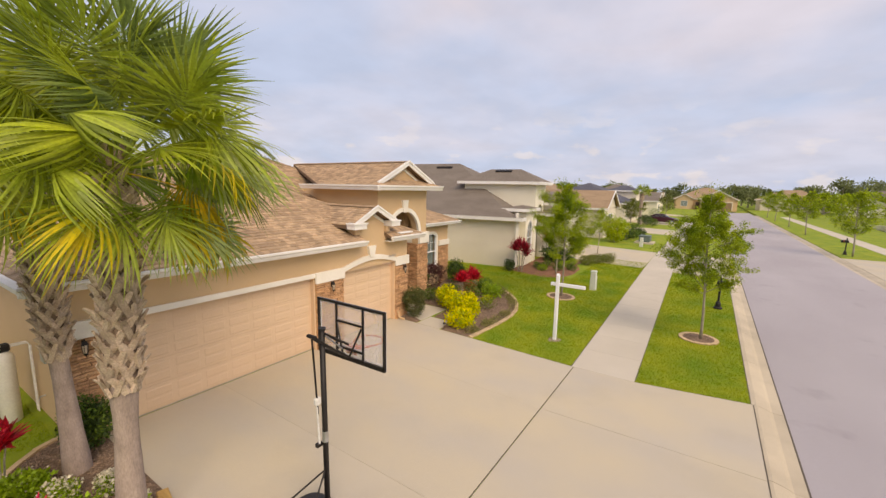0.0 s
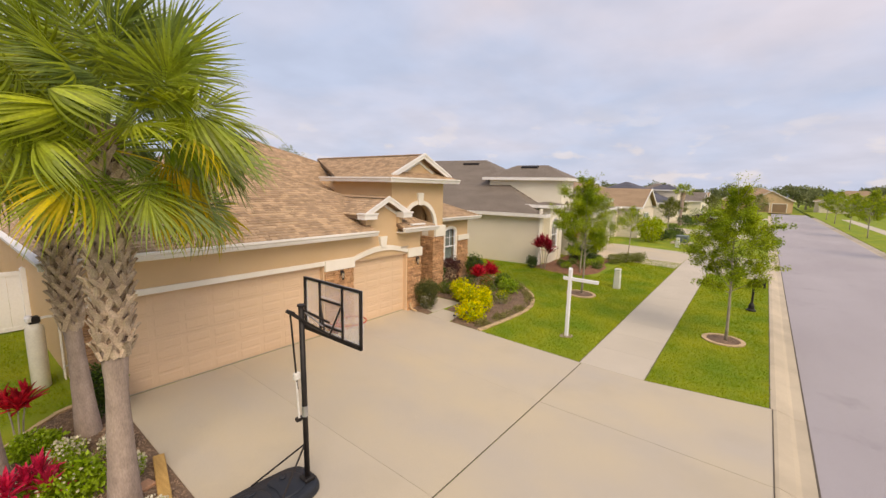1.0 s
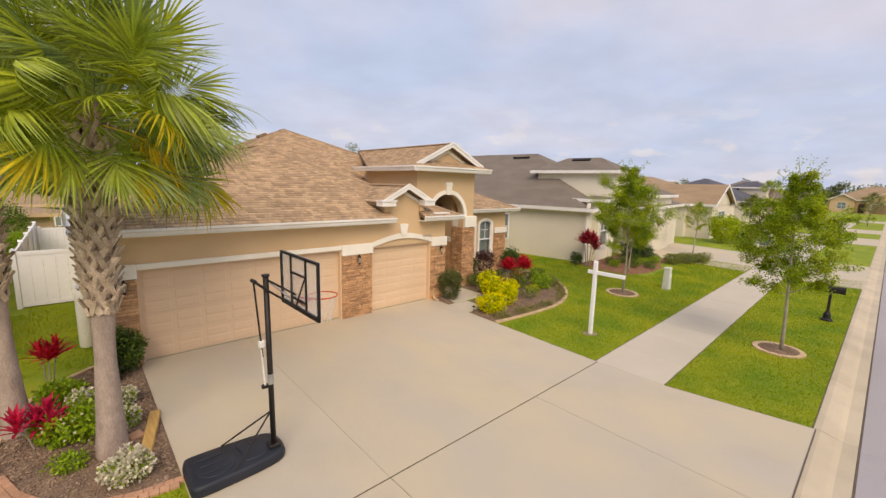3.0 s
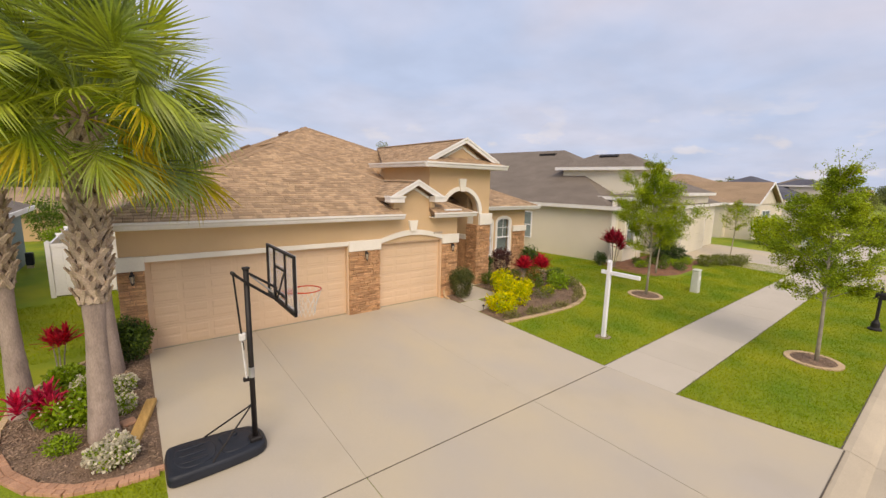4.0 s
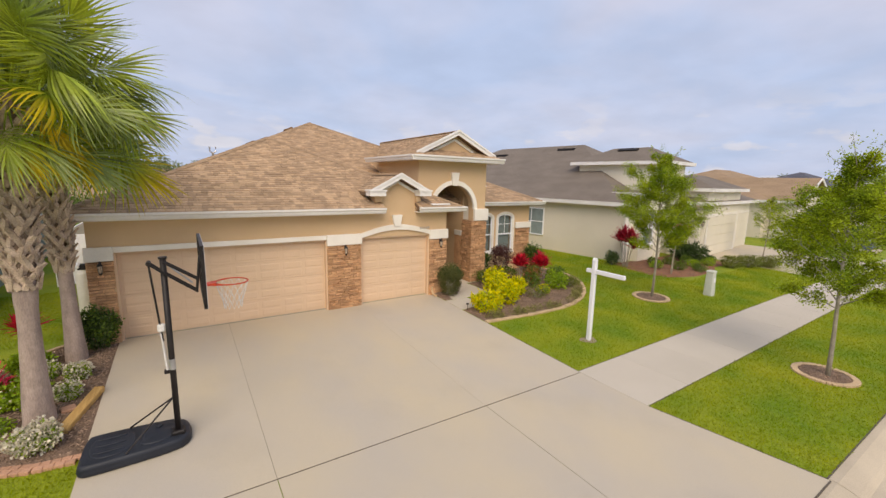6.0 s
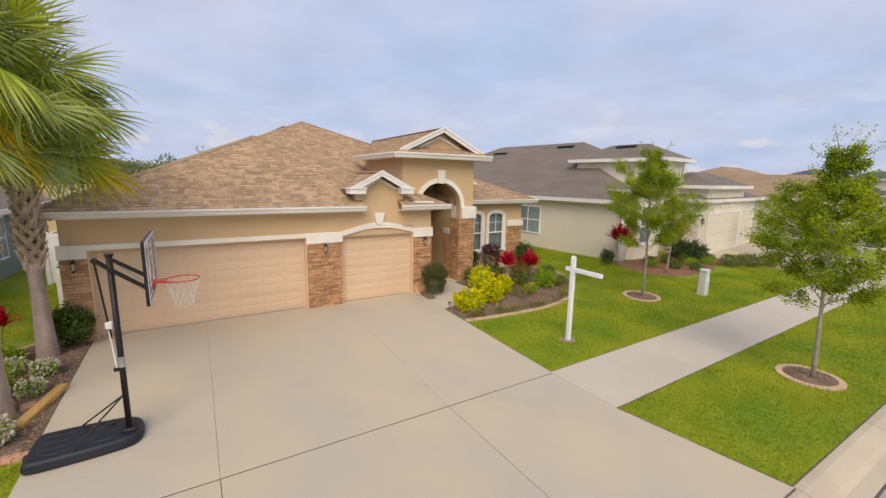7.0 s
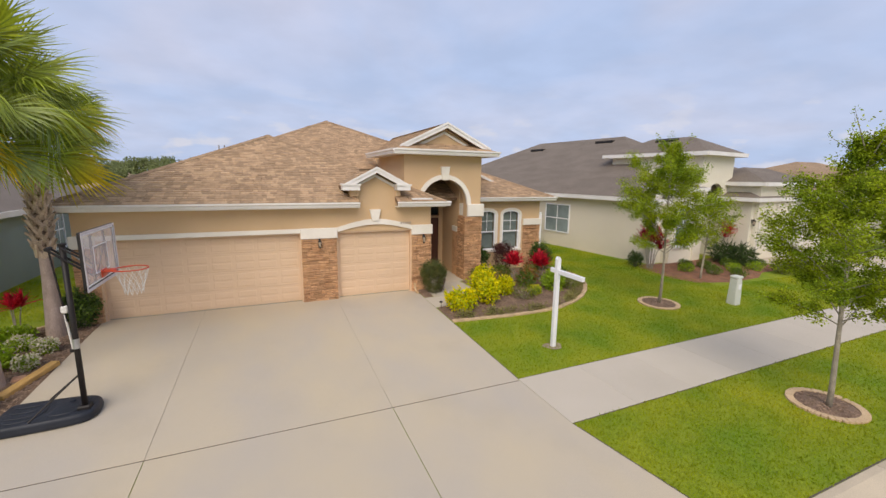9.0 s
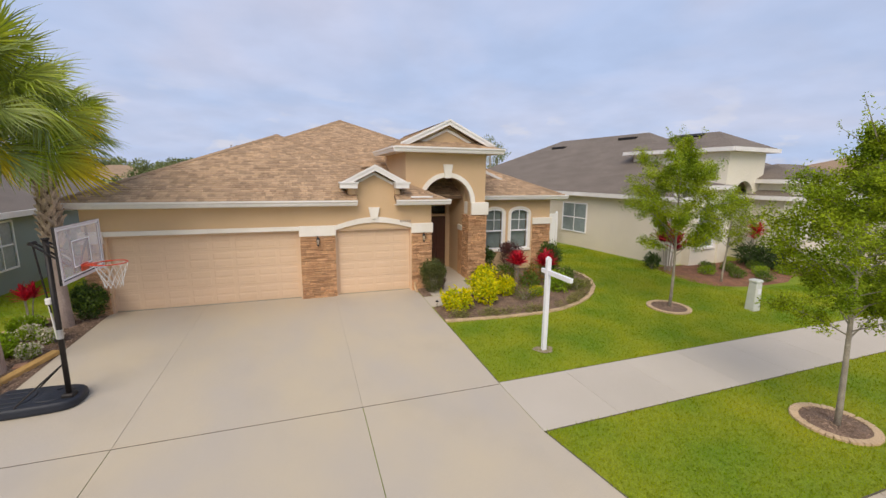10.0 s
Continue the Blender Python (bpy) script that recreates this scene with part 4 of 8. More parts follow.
def build_house_walls():
    t = 0.22
    # garage front, with its two openings
    for r in ((-6.35, -5.91, 0, t, 0, 2.95), (-1.03, 0, 0, t, 0, 2.95), (2.43, 3.1, 0, t, 0, 2.95), (-5.91, -1.03, 0, t, 2.13, 2.95), (0, 2.43, 0, t, 2.13, 2.95)):
        part("front_wall", boxes(r), STUCCO, house)
    part("side_wall", boxes((-6.35, -6.35 + t, t, 15.2, 0, 2.95)), STUCCO, house)
    part("side_wall", boxes((8.73, 8.95, 2.0 + t, 15.2, 0, 2.95)), STUCCO, house)
    part("back_wall", boxes((-6.13, 8.73, 15.0, 15.2, 0, 2.95)), STUCCO, house)
    part("porch_wall", boxes((2.88, 3.1, t, 3.05, 0, 3.3), (4.83, 5.05, 1.47, 3.05, 0, 3.9), (2.88, 3.80, 3.05, 3.27, 0, 3.9), (4.70, 5.05, 3.05, 3.27, 0, 3.9), (3.80, 4.70, 3.05, 3.27, 2.65, 3.9)), STUCCO, house)
    part("porch_ceiling", boxes((2.7, 5.25, 1.1, 3.27, 3.90, 3.96)), TRIM, house)
    part("stone_wainscot", boxes((4.79, 4.828, 1.5, 1.95, 0.0, 1.748)), STONE, house)
    # window wall
    w = [(5.98, 6.78), (7.10, 7.94)]
    zs, zt, z0 = 2.32, 2.50, 0.86
    bm = boxes((5.28, w[0][0], 2.0, 2.0 + t, 0, 2.95), (w[0][1], w[1][0], 2.0, 2.0 + t, 0, 2.95), (w[1][1], 8.95, 2.0, 2.0 + t, 0, 2.95))
    for a, b in w:
        box(bm, a, b, 2.0, 2.0 + t, 0, z0), box(bm, a, b, 2.0, 2.0 + t, zt + 0.02, 2.95)
        n = 12
        arc = [((a + b) / 2 + (b - a) / 2 * math.cos(math.pi * k / n), zs + (zt - zs) * math.sin(math.pi * k / n)) for k in range(n + 1)]
        prism(bm, [(b, zt + 0.02), ((a + b) / 2, zt + 0.02)] + arc[:n // 2 + 1][::-1], "y", 2.0, 2.0 + t)
        prism(bm, [((a + b) / 2, zt + 0.02), (a, zt + 0.02)] + arc[n // 2:][::-1], "y", 2.0, 2.0 + t)
    part("window_wall", bm, STUCCO, house)
    for a, b in w:
        arched_window(a, b, z0, zs, zt, 2.03)
    # stone piers and their caps
    stone_pier(-6.40, -5.91, -0.05, 0.0, 1.95, 1, "f")
    part("stone_return", boxes((-6.40, -6.352, 0.0, 0.5, 0, 1.95)), MORTAR, house, "stone returning round the corner")
    stone_pier(-1.03, 0.0, -0.05, 0.0, 1.95, 2, "f")
    stone_pier(2.43, 3.12, -0.05, 0.0, 1.95, 3, "f")
    stone_pier(4.74, 5.46, 0.74, 1.42, 2.40, 4, "flr")
    stone_pier(8.14, 9.0, 1.95, 2.0, 1.85, 5, "f")
    part("pier_cap", boxes((-6.42, -5.90, -0.085, -0.002, 1.95, 2.27), bevel=0.012), TRIM, house)
    part("pier_cap", boxes((-1.05, 0.02, -0.085, -0.002, 1.95, 2.27), bevel=0.012), TRIM, house)
    part("pier_cap", boxes((2.41, 3.14, -0.085, -0.002, 1.95, 2.27), bevel=0.012), TRIM, house)
    part("pier_cap", boxes((8.10, 9.02, 1.915, 1.998, 1.85, 2.12), bevel=0.012), TRIM, house)
    part("wall_ledge", boxes((4.76, 4.828, 1.5, 1.95, 1.75, 1.95), bevel=0.01), TRIM, house)
    part("door_trim", boxes((-5.90, -1.05, -0.05, -0.002, 2.13, 2.26), bevel=0.01), TRIM, house)
    # arched band over the single door
    n = 16
    top = [(0.02 + 2.39 * k / n, 2.27 + 0.23 * math.sin(math.pi * k / n)) for k in range(n + 1)]
    low = [(0.02 + 2.39 * k / n, 2.13 + 0.20 * math.sin(math.pi * k / n)) for k in range(n + 1)]
    bm = bmesh.new()
    for k in range(n):
        prism(bm, [low[k], low[k + 1], top[k + 1], top[k]], "y", -0.06, -0.002)
    part("arch_trim", bm, TRIM, house)
    part("keystone", prism(bmesh.new(), [(1.10, 2.45), (1.30, 2.45), (1.37, 2.80), (1.03, 2.80)], "y", -0.10, -0.002), TRIM, house)
    # bars stand for the number over the door
    for k in range(5):
        part("number_bar", boxes((2.03 + k * 0.075, 2.08 + k * 0.075, -0.068, -0.061, 2.315, 2.385)), NUMBER, house)
    garage_door(-5.91, -1.03, 2.13, 8)
    garage_door(0.0, 2.43, 2.13, 4)
    # jambs inside the reveals
    part("door_jamb", boxes((-5.91, -5.87, 0.02, 0.17, 0, 2.13), (-1.07, -1.03, 0.02, 0.17, 0, 2.13), (-5.87, -1.07, 0.02, 0.17, 2.09, 2.128), (0, 0.04, 0.02, 0.17, 0, 2.13), (2.39, 2.43, 0.02, 0.17, 0, 2.13), (0.04, 2.39, 0.02, 0.17, 2.09, 2.128)), DOOR_TAN, house)
    for x in (-6.14, -0.52, 2.80):
        wall_lantern(x, -0.09, 1.87)
    # front door with transom
    fd = thing("door_1", "dark stained wooden front door with a glass transom, closed", "door", kind="structure")
    part("door_leaf", boxes((3.84, 4.66, 3.10, 3.15, 0.02, 2.15), bevel=0.006), DARKWOOD, fd)
    for xa in (3.92, 4.28):
        for za, zb in ((0.2, 0.85), (1.0, 2.0)):
            part("door_panel", boxes((xa, xa + 0.30, 3.085, 3.099, za, zb), bevel=0.006), DARKWOOD, fd)
    part("door_handle", tube(bmesh.new(), [(4.0, 3.06, 0.95), (4.0, 3.05, 1.15)], 0.014, 8), STEEL, fd, "steel pull handle")
    part("transom_pane", boxes((3.86, 4.64, 3.12, 3.13, 2.27, 2.60)), WINDOW, fd)
    part("door_frame", boxes((3.80, 3.84, 3.06, 3.2, 0, 2.65), (4.66, 4.70, 3.06, 3.2, 0, 2.65), (3.84, 4.66, 3.06, 3.2, 2.16, 2.24), (3.84, 4.66, 3.06, 3.2, 2.61, 2.65)), STUCCO, fd)
    part("threshold", boxes((3.82, 4.68, 2.98, 3.2, 0.0, 0.035)), WALKWAY, fd)


build_house_walls()
build_house_roof()
build_tower()
build_small_gable()


# ---- plants ----
def leaf_mesh(name, seed, blobs, size, width, material, outward=0.55, shell=0.45, flat=0.0):
    """Many small folded leaves scattered through soft ellipsoids (x, y, z, rx, ry, rz, count)."""
    rng = np.random.default_rng(seed)
    V = []
    for cx, cy, cz, rx, ry, rz, n in blobs:
        n = int(n)
        d = rng.normal(size=(n, 3))
        d /= np.linalg.norm(d, axis=1)[:, None]
        rad = (shell + (1 - shell) * rng.random(n)) ** 0.6 * (0.85 + 0.3 * rng.random(n))
        p = np.array((cx, cy, cz)) + d * rad[:, None] * np.array((rx, ry, rz))
        t = d * outward + rng.normal(size=(n, 3)) * 0.6
        t[:, 2] *= 1 - flat
        t /= np.linalg.norm(t, axis=1)[:, None]
        s = np.cross(t, rng.normal(size=(n, 3)))
        s /= np.linalg.norm(s, axis=1)[:, None] + 1e-9
        up = np.cross(s, t)
        ln = size * (0.65 + 0.7 * rng.random(n))[:, None]
        w = ln * width * 0.5
        V.append(np.stack([p, p + t * ln * 0.5 + s * w + up * w * 0.35, p + t * ln - up * ln * 0.15, p + t * ln * 0.5 - s * w + up * w * 0.35], axis=1))
    V = np.concatenate(V).reshape(-1, 3)
    k = len(V) // 4
    me = bpy.data.meshes.new(name)
    me.vertices.add(len(V))
    me.vertices.foreach_set("co", V.ravel())
    me.loops.add(k * 6)
    idx = np.arange(k)[:, None] * 4 + np.array((0, 1, 2, 0, 2, 3))
    me.loops.foreach_set("vertex_index", idx.ravel().astype(np.int32))
    me.polygons.add(k * 2)
    me.polygons.foreach_set("loop_start", (np.arange(k * 2) * 3).astype(np.int32))
    me.update(calc_edges=True)
    me.validate()
    me.materials.append(material)
    return me


def shrub(at, r, h, label, leaf=MIDLEAF, size=0.06, width=0.5, n=1500, seed=1, flowers=0, petal=PETAL, lumps=6, name="shrub", group="", second=None, psize=0.03, lump_r=(0.38, 0.55), share=0.35):
    """A bush of several uneven lumps on short stems; flowers or a second leaf colour lie on the outside."""
    s = thing(name, label, "shrub", (at[0], at[1], ground_z(at[1]) if len(at) < 3 else at[2]), group=group)
    rng = random.Random(seed)
    blobs = [(0, 0, h * 0.48, r * 0.8, r * 0.8, h * 0.45, n * 0.45)]
    for k in range(lumps):
        a = 2 * math.pi * (k + rng.random() * 0.6) / lumps
        q = r * rng.uniform(0.35, 0.6 if lumps < 10 else 0.85)
        rr = r * rng.uniform(*lump_r)
        blobs.append((q * math.cos(a), q * math.sin(a), h * rng.uniform(0.42, 0.72), rr, rr, min(rr, h * 0.4) * rng.uniform(0.8, 1.1), n * 0.55 / lumps))
    part("foliage", leaf_mesh("foliage", seed, blobs, size, width, leaf), None, s)
    bm = bmesh.new()
    for k in range(7):
        a = 2 * math.pi * k / 7 + rng.random()
        e = (r * 0.6 * math.cos(a), r * 0.6 * math.sin(a), h * rng.uniform(0.5, 0.8))
        tube(bm, [(0.03 * math.cos(a), 0.03 * math.sin(a), -0.03), (e[0] * 0.5, e[1] * 0.5, e[2] * 0.6), e], [0.014, 0.010, 0.004], 5)
    part("woody_base", bm, BARK, s)
    if flowers:
        fb = [(b[0], b[1], b[2] + 0.02, b[3] * 1.04, b[4] * 1.04, b[5] * 1.06, flowers * (0.3 if i == 0 else 0.7 / lumps)) for i, b in enumerate(blobs)]
        part("blossoms", leaf_mesh("blossoms", seed + 7, fb, psize, 0.95, petal, shell=0.97), None, s)
    if second:
        part("new_growth", leaf_mesh("new_growth", seed + 9, [(b[0], b[1], b[2] + 0.03, b[3] * 1.03, b[4] * 1.03, b[5] * 1.05, b[6] * share) for b in blobs], size, width, second, shell=0.9), None, s, kind="stuff")
    return s


def ti_plant(at, h, heads, label, seed=1, leaf_len=0.42, material=TI_RED, spread=0.22, low=0.55):
    """Bare canes, each with a rosette of long pointed leaves; every leaf is a piece of its own."""
    rng = random.Random(seed)
    s = thing("ti_plant", label, "plant", (at[0], at[1], ground_z(at[1])), group="red ti plants")
    shapes = []
    for v in range(4):
        droop = rng.uniform(0.25, 0.6)
        rows, n = [], 5
        for i in range(n + 1):
            u = i / n
            w = 0.5 * 0.165 * math.sin(math.pi * min(0.97, 0.12 + 0.86 * u)) ** 0.8 * (1 if u < 1 else 0.1)
            x, z = u * (1 - 0.15 * droop * u), 0.18 * u - droop * u * u * 0.55
            rows.append(((x, -w, z + 0.02), (x, 0, z - 0.01), (x, w, z + 0.02)))
        vs = [p for r in rows for p in r]
        fs = [(3 * i + j, 3 * i + j + 1, 3 * i + j + 4, 3 * i + j + 3) for i in range(n) for j in range(2)]
        shapes.append(mesh_of("leaf", vs, fs, material, True))
    for k in range(heads):
        a = 2 * math.pi * k / heads + rng.random()
        q = spread * rng.uniform(0.3, 1) if heads > 1 else 0
        top = Vector((q * math.cos(a), q * math.sin(a), h * rng.uniform(low, 0.78)))
        cane = part("cane", tube(bmesh.new(), [(q * 0.3 * math.cos(a), q * 0.3 * math.sin(a), -0.03), top * 0.6, top], [0.016, 0.013, 0.011], 6), BARK, s)
        for i in range(30):
            u = i / 29
            el = radians(86 - 72 * u + rng.uniform(-9, 9))
            az = i * 2.4 + rng.random() * 0.4
            ob = part("leaf", rng.choice(shapes), None, cane)
            L = leaf_len * rng.uniform(0.75, 1.1)
            ob.matrix_basis = Matrix.Translation(top - Vector((0, 0, 0.10 * u))) @ Euler((rng.uniform(-0.3, 0.3), -el, az)).to_matrix().to_4x4() @ Matrix.Diagonal((L, L * 1.05, L, 1))
    return s


def frond_mesh(seed, material, droop, petiole=0.75, n=60, arch=0.9, fold=0.3):
    """One fan leaf: a stalk along +x that runs on as an arching midrib, with a pleated fan of leaflets, joined near the midrib, whose thin ends hang;
    fold lets the two halves of the fan sink from the midrib."""
    rng = random.Random(seed)
    vs, fs = [], []
    k = 5
    for i in range(k + 1):
        u = i / k
        x, z, w = petiole * u, -0.05 * u * u, 0.020 - 0.009 * u
        vs += [(x, -w, z), (x, 0, z + 0.012), (x, w, z), (x, 0, z - 0.012)]
    for i in range(k):
        for j in range(4):
            q, r = 4 * i + j, 4 * i + (j + 1) % 4
            fs.append((q, r, r + 4, q + 4))
    # midrib: arches down over half a metre
    rib, c, p = [], Vector((petiole - 0.02, 0, -0.05)), -0.10
    for i in range(13):
        rib.append((c.copy(), p))
        c = c + Vector((math.cos(p), 0, math.sin(p))) * 0.042
        p -= arch / 12
    spread = radians(128)
    m = 8
    for i in range(n):
        f = -1 + 2 * i / (n - 1)
        a = spread * f + rng.uniform(-0.025, 0.025)
        mid = 1 - abs(f)
        at = mid ** 1.3 * 11.9
        j0 = int(at)
        c = rib[j0][0].lerp(rib[j0 + 1][0], at - j0)
        base = rib[j0][1]
        L = (0.90 - 0.26 * abs(f) ** 2.2) * rng.uniform(0.80, 1.08)
        hang = droop * rng.uniform(0.3, 2.3)
        pitch = base * math.cos(a) * 0.9 + 0.10 - fold * abs(math.sin(a)) + rng.uniform(-0.15, 0.13)
        o = len(vs)
        step = spread / (n - 1) * 1.12
        for j in range(m + 1):
            u = j / m
            # joined to its neighbours over the first quarter, then a narrowing strap
            w = min(0.0205, u * L * step + 0.003) if u < 0.34 else 0.0205 * max(0.04, (1 - u) / 0.66) ** 0.9
            d = Vector((math.cos(a) * math.cos(pitch), math.sin(a) * math.cos(pitch), math.sin(pitch)))
            side = Vector((-math.sin(a), math.cos(a), 0))
            ridge = (0.010 if i % 2 else -0.010) * min(1, 3 * u) * (1 - u)
            vs += [tuple(c - side * w), tuple(c + Vector((0, 0, ridge))), tuple(c + side * w)]
            c = c + d * (L / m)
            pitch = max(-1.5, pitch - 0.03 - hang * (0.04 if u < 0.35 else 0.24 + 0.45 * (u - 0.35)))
        for j in range(m):
            for q in range(2):
                p = o + 3 * j + q
                fs.append((p, p + 1, p + 4, p + 3))
    return mesh_of("frond", vs, fs, material)


def boot_mesh(seed):
    """A cut leaf base: a flat strap close to the trunk whose frayed tip stands off a little."""
    rng = random.Random(seed)
    vs = []
    for x, z, w, t in ((0.0, -0.19, 0.046, 0.030), (0.020, -0.04, 0.052, 0.036), (0.050, 0.10, 0.044, 0.030), (0.095 + rng.uniform(-0.01, 0.02), 0.185 + rng.uniform(-0.03, 0.03), 0.030, 0.016)):
        vs += [(x, -w, z), (x + t, -w * 0.7, z), (x + t, w * 0.7, z), (x, w, z)]
    fs = []
    for i in range(3):
        for j in range(4):
            a, b = 4 * i + j, 4 * i + (j + 1) % 4
            fs.append((a, b, b + 4, a + 4))
    fs.append((12, 13, 14, 15))
    return mesh_of("boot", vs, fs, BOOT)


FRONDS_G = [[frond_mesh(s, m, d, p, 46, f, q) for m in (FROND, FROND_D, FROND_O)] for s, d, p, f, q in ((1, 0.08, 0.85, 0.35, 0.12), (2, 0.16, 0.90, 0.55, 0.25), (3, 0.32, 0.95, 0.8, 0.42), (4, 0.12, 0.95, 0.45, 0.2), (5, 0.95, 0.85, 1.05, 0.9))]
FRONDS_T = [frond_mesh(s, FROND_T, d, 0.85, 46, f, q) for s, d, f, q in ((21, 0.25, 0.7, 0.35), (22, 0.15, 0.6, 0.45), (23, 0.45, 0.9, 0.5))]
FRONDS_Y = [frond_mesh(s, FROND_Y, d, 0.75, 30, f, 0.75) for s, d, f in ((11, 1.0, 1.1), (12, 0.7, 0.9))]
BOOTS = [boot_mesh(s) for s in range(4)]


def cabbage_palm(at, height, lean, boot_from, seed, n=36, scale=1.0, yellow_az=(), girth=0.185, hanging=(), label="tall cabbage palm with cross-hatched trunk and yellowing lower fronds", group="cabbage palms"):
    """Trunk ringed below, covered with crossed leaf bases above, and a round head of fan leaves."""
    rng = random.Random(seed)
    z0 = ground_z(at[1])
    p = thing("cabbage_palm", label, "palm tree", (at[0], at[1], z0), group=group)
    h = height - z0
    axis = lambda z: Vector((lean[0] * (z / h) ** 1.3, lean[1] * (z / h) ** 1.3, z))
    rad = lambda z: girth * (1.0 + 0.62 * max(0, 1 - z / 1.7) ** 1.5 + 0.24 * min(1, max(0, z - 1.9) * 1.5))
    seg, rows = 18, 40
    vs, fs = [], []
    for i in range(rows + 1):
        z = -0.05 + (h + 0.05) * i / rows
        c = axis(max(0, z))
        r = rad(z) * (1 + 0.006 * math.sin(z * 41) + 0.014 * rng.uniform(-1, 1))
        for k in range(seg):
            a = 2 * math.pi * k / seg
            vs.append((c.x + r * math.cos(a) * rng.uniform(0.98, 1.02), c.y + r * math.sin(a) * rng.uniform(0.98, 1.02), z))
    for i in range(rows):
        for k in range(seg):
            fs.append((i * seg + k, i * seg + (k + 1) % seg, (i + 1) * seg + (k + 1) % seg, (i + 1) * seg + k))
    cut = seg * max(1, int(rows * (boot_from - z0 + 0.1 + 0.05) / (h + 0.05)))
    trunk = part("trunk", mesh_of("trunk", vs[:cut + seg], fs[:cut], BARK_PALM, True), None, p)
    part("upper_trunk", mesh_of("upper_trunk", vs[cut:], [tuple(q - cut for q in f) for f in fs[cut:]], FIBRE, True), None, p, "dark fibre between the leaf bases")
    z, row = boot_from - z0, 0
    while z < h - 0.45:
        per = 6
        for k in range(per):
            a = 2 * math.pi * (k + 0.5 * (row % 2)) / per + rng.uniform(-0.08, 0.08)
            c = axis(z)
            r = rad(z) - 0.012
            grow = 0.92 + 0.12 * min(1, (z - boot_from + z0) / 0.8)
            for side in (-1, 1):
                ob = part("boot", BOOTS[rng.randrange(4)], None, trunk)
                ob.matrix_basis = Matrix.Translation((c.x + r * math.cos(a), c.y + r * math.sin(a), z + rng.uniform(-0.02, 0.02))) @ Matrix.Rotation(a, 4, "Z") @ Matrix.Rotation(side * 0.46 + rng.uniform(-0.12, 0.12), 4, "X") @ Matrix.Diagonal((grow * rng.uniform(0.7, 1.25), 0.92 * rng.uniform(0.8, 1.15), grow * 0.82 * rng.uniform(0.85, 1.15), 1))
        z += 0.14
        row += 1
    top = axis(h)
    for i in range(n):
        u = i / (n - 1)
        az = i * 2.39996 + rng.uniform(-0.25, 0.25)
        el = 84 - 74 * u ** 0.9 + rng.uniform(-9, 9)
        mesh = FRONDS_G[(0, 3, 1, 2, 4)[min(4, max(0, int(u * 5 + rng.uniform(-1.0, 1.9))))]][rng.choice((0, 0, 0, 1, 1, 2))]
        if u > 0.85 and rng.random() < 0.25:
            mesh = rng.choice(FRONDS_T)
        old = u > 0.88 and any(abs((az - y + math.pi) % (2 * math.pi) - math.pi) < 0.62 for y in yellow_az)
        if old:
            mesh = FRONDS_Y[rng.randrange(2)]
        ob = part("frond", mesh, None, p, "yellowing fan leaf" if old else "")
        s = scale * rng.uniform(0.88, 1.12) * (0.98 + 0.11 * u)
        start = top + Vector((0.13 * math.cos(az), 0.13 * math.sin(az), 0.25 * (1 - u) - 0.30))
        ob.matrix_basis = Matrix.Translation(start) @ Matrix.Rotation(az, 4, "Z") @ Matrix.Rotation(-radians(el), 4, "Y") @ Matrix.Rotation(rng.uniform(-1.3, 1.3), 4, "X") @ Matrix.Diagonal((s, s, s, 1))
    # old leaves that hang below the head
    for az, el, tint, turn, *more in hanging:
        size = scale * (more[0] if more else 1.0)
        mesh = FRONDS_Y[0] if tint == "yellow" else rng.choice(FRONDS_T) if tint == "tipped" else FRONDS_G[1][rng.choice((0, 1, 2))]
        ob = part("frond", mesh, None, p, "yellowing fan leaf" if tint == "yellow" else "fan leaf with yellowing tips" if tint == "tipped" else "")
        ob.matrix_basis = Matrix.Translation(top + Vector((0.12 * math.cos(az), 0.12 * math.sin(az), -0.32))) @ Matrix.Rotation(az, 4, "Z") @ Matrix.Rotation(-radians(el), 4, "Y") @ Matrix.Rotation(turn, 4, "X") @ Matrix.Diagonal((size, size, size, 1))
    return p


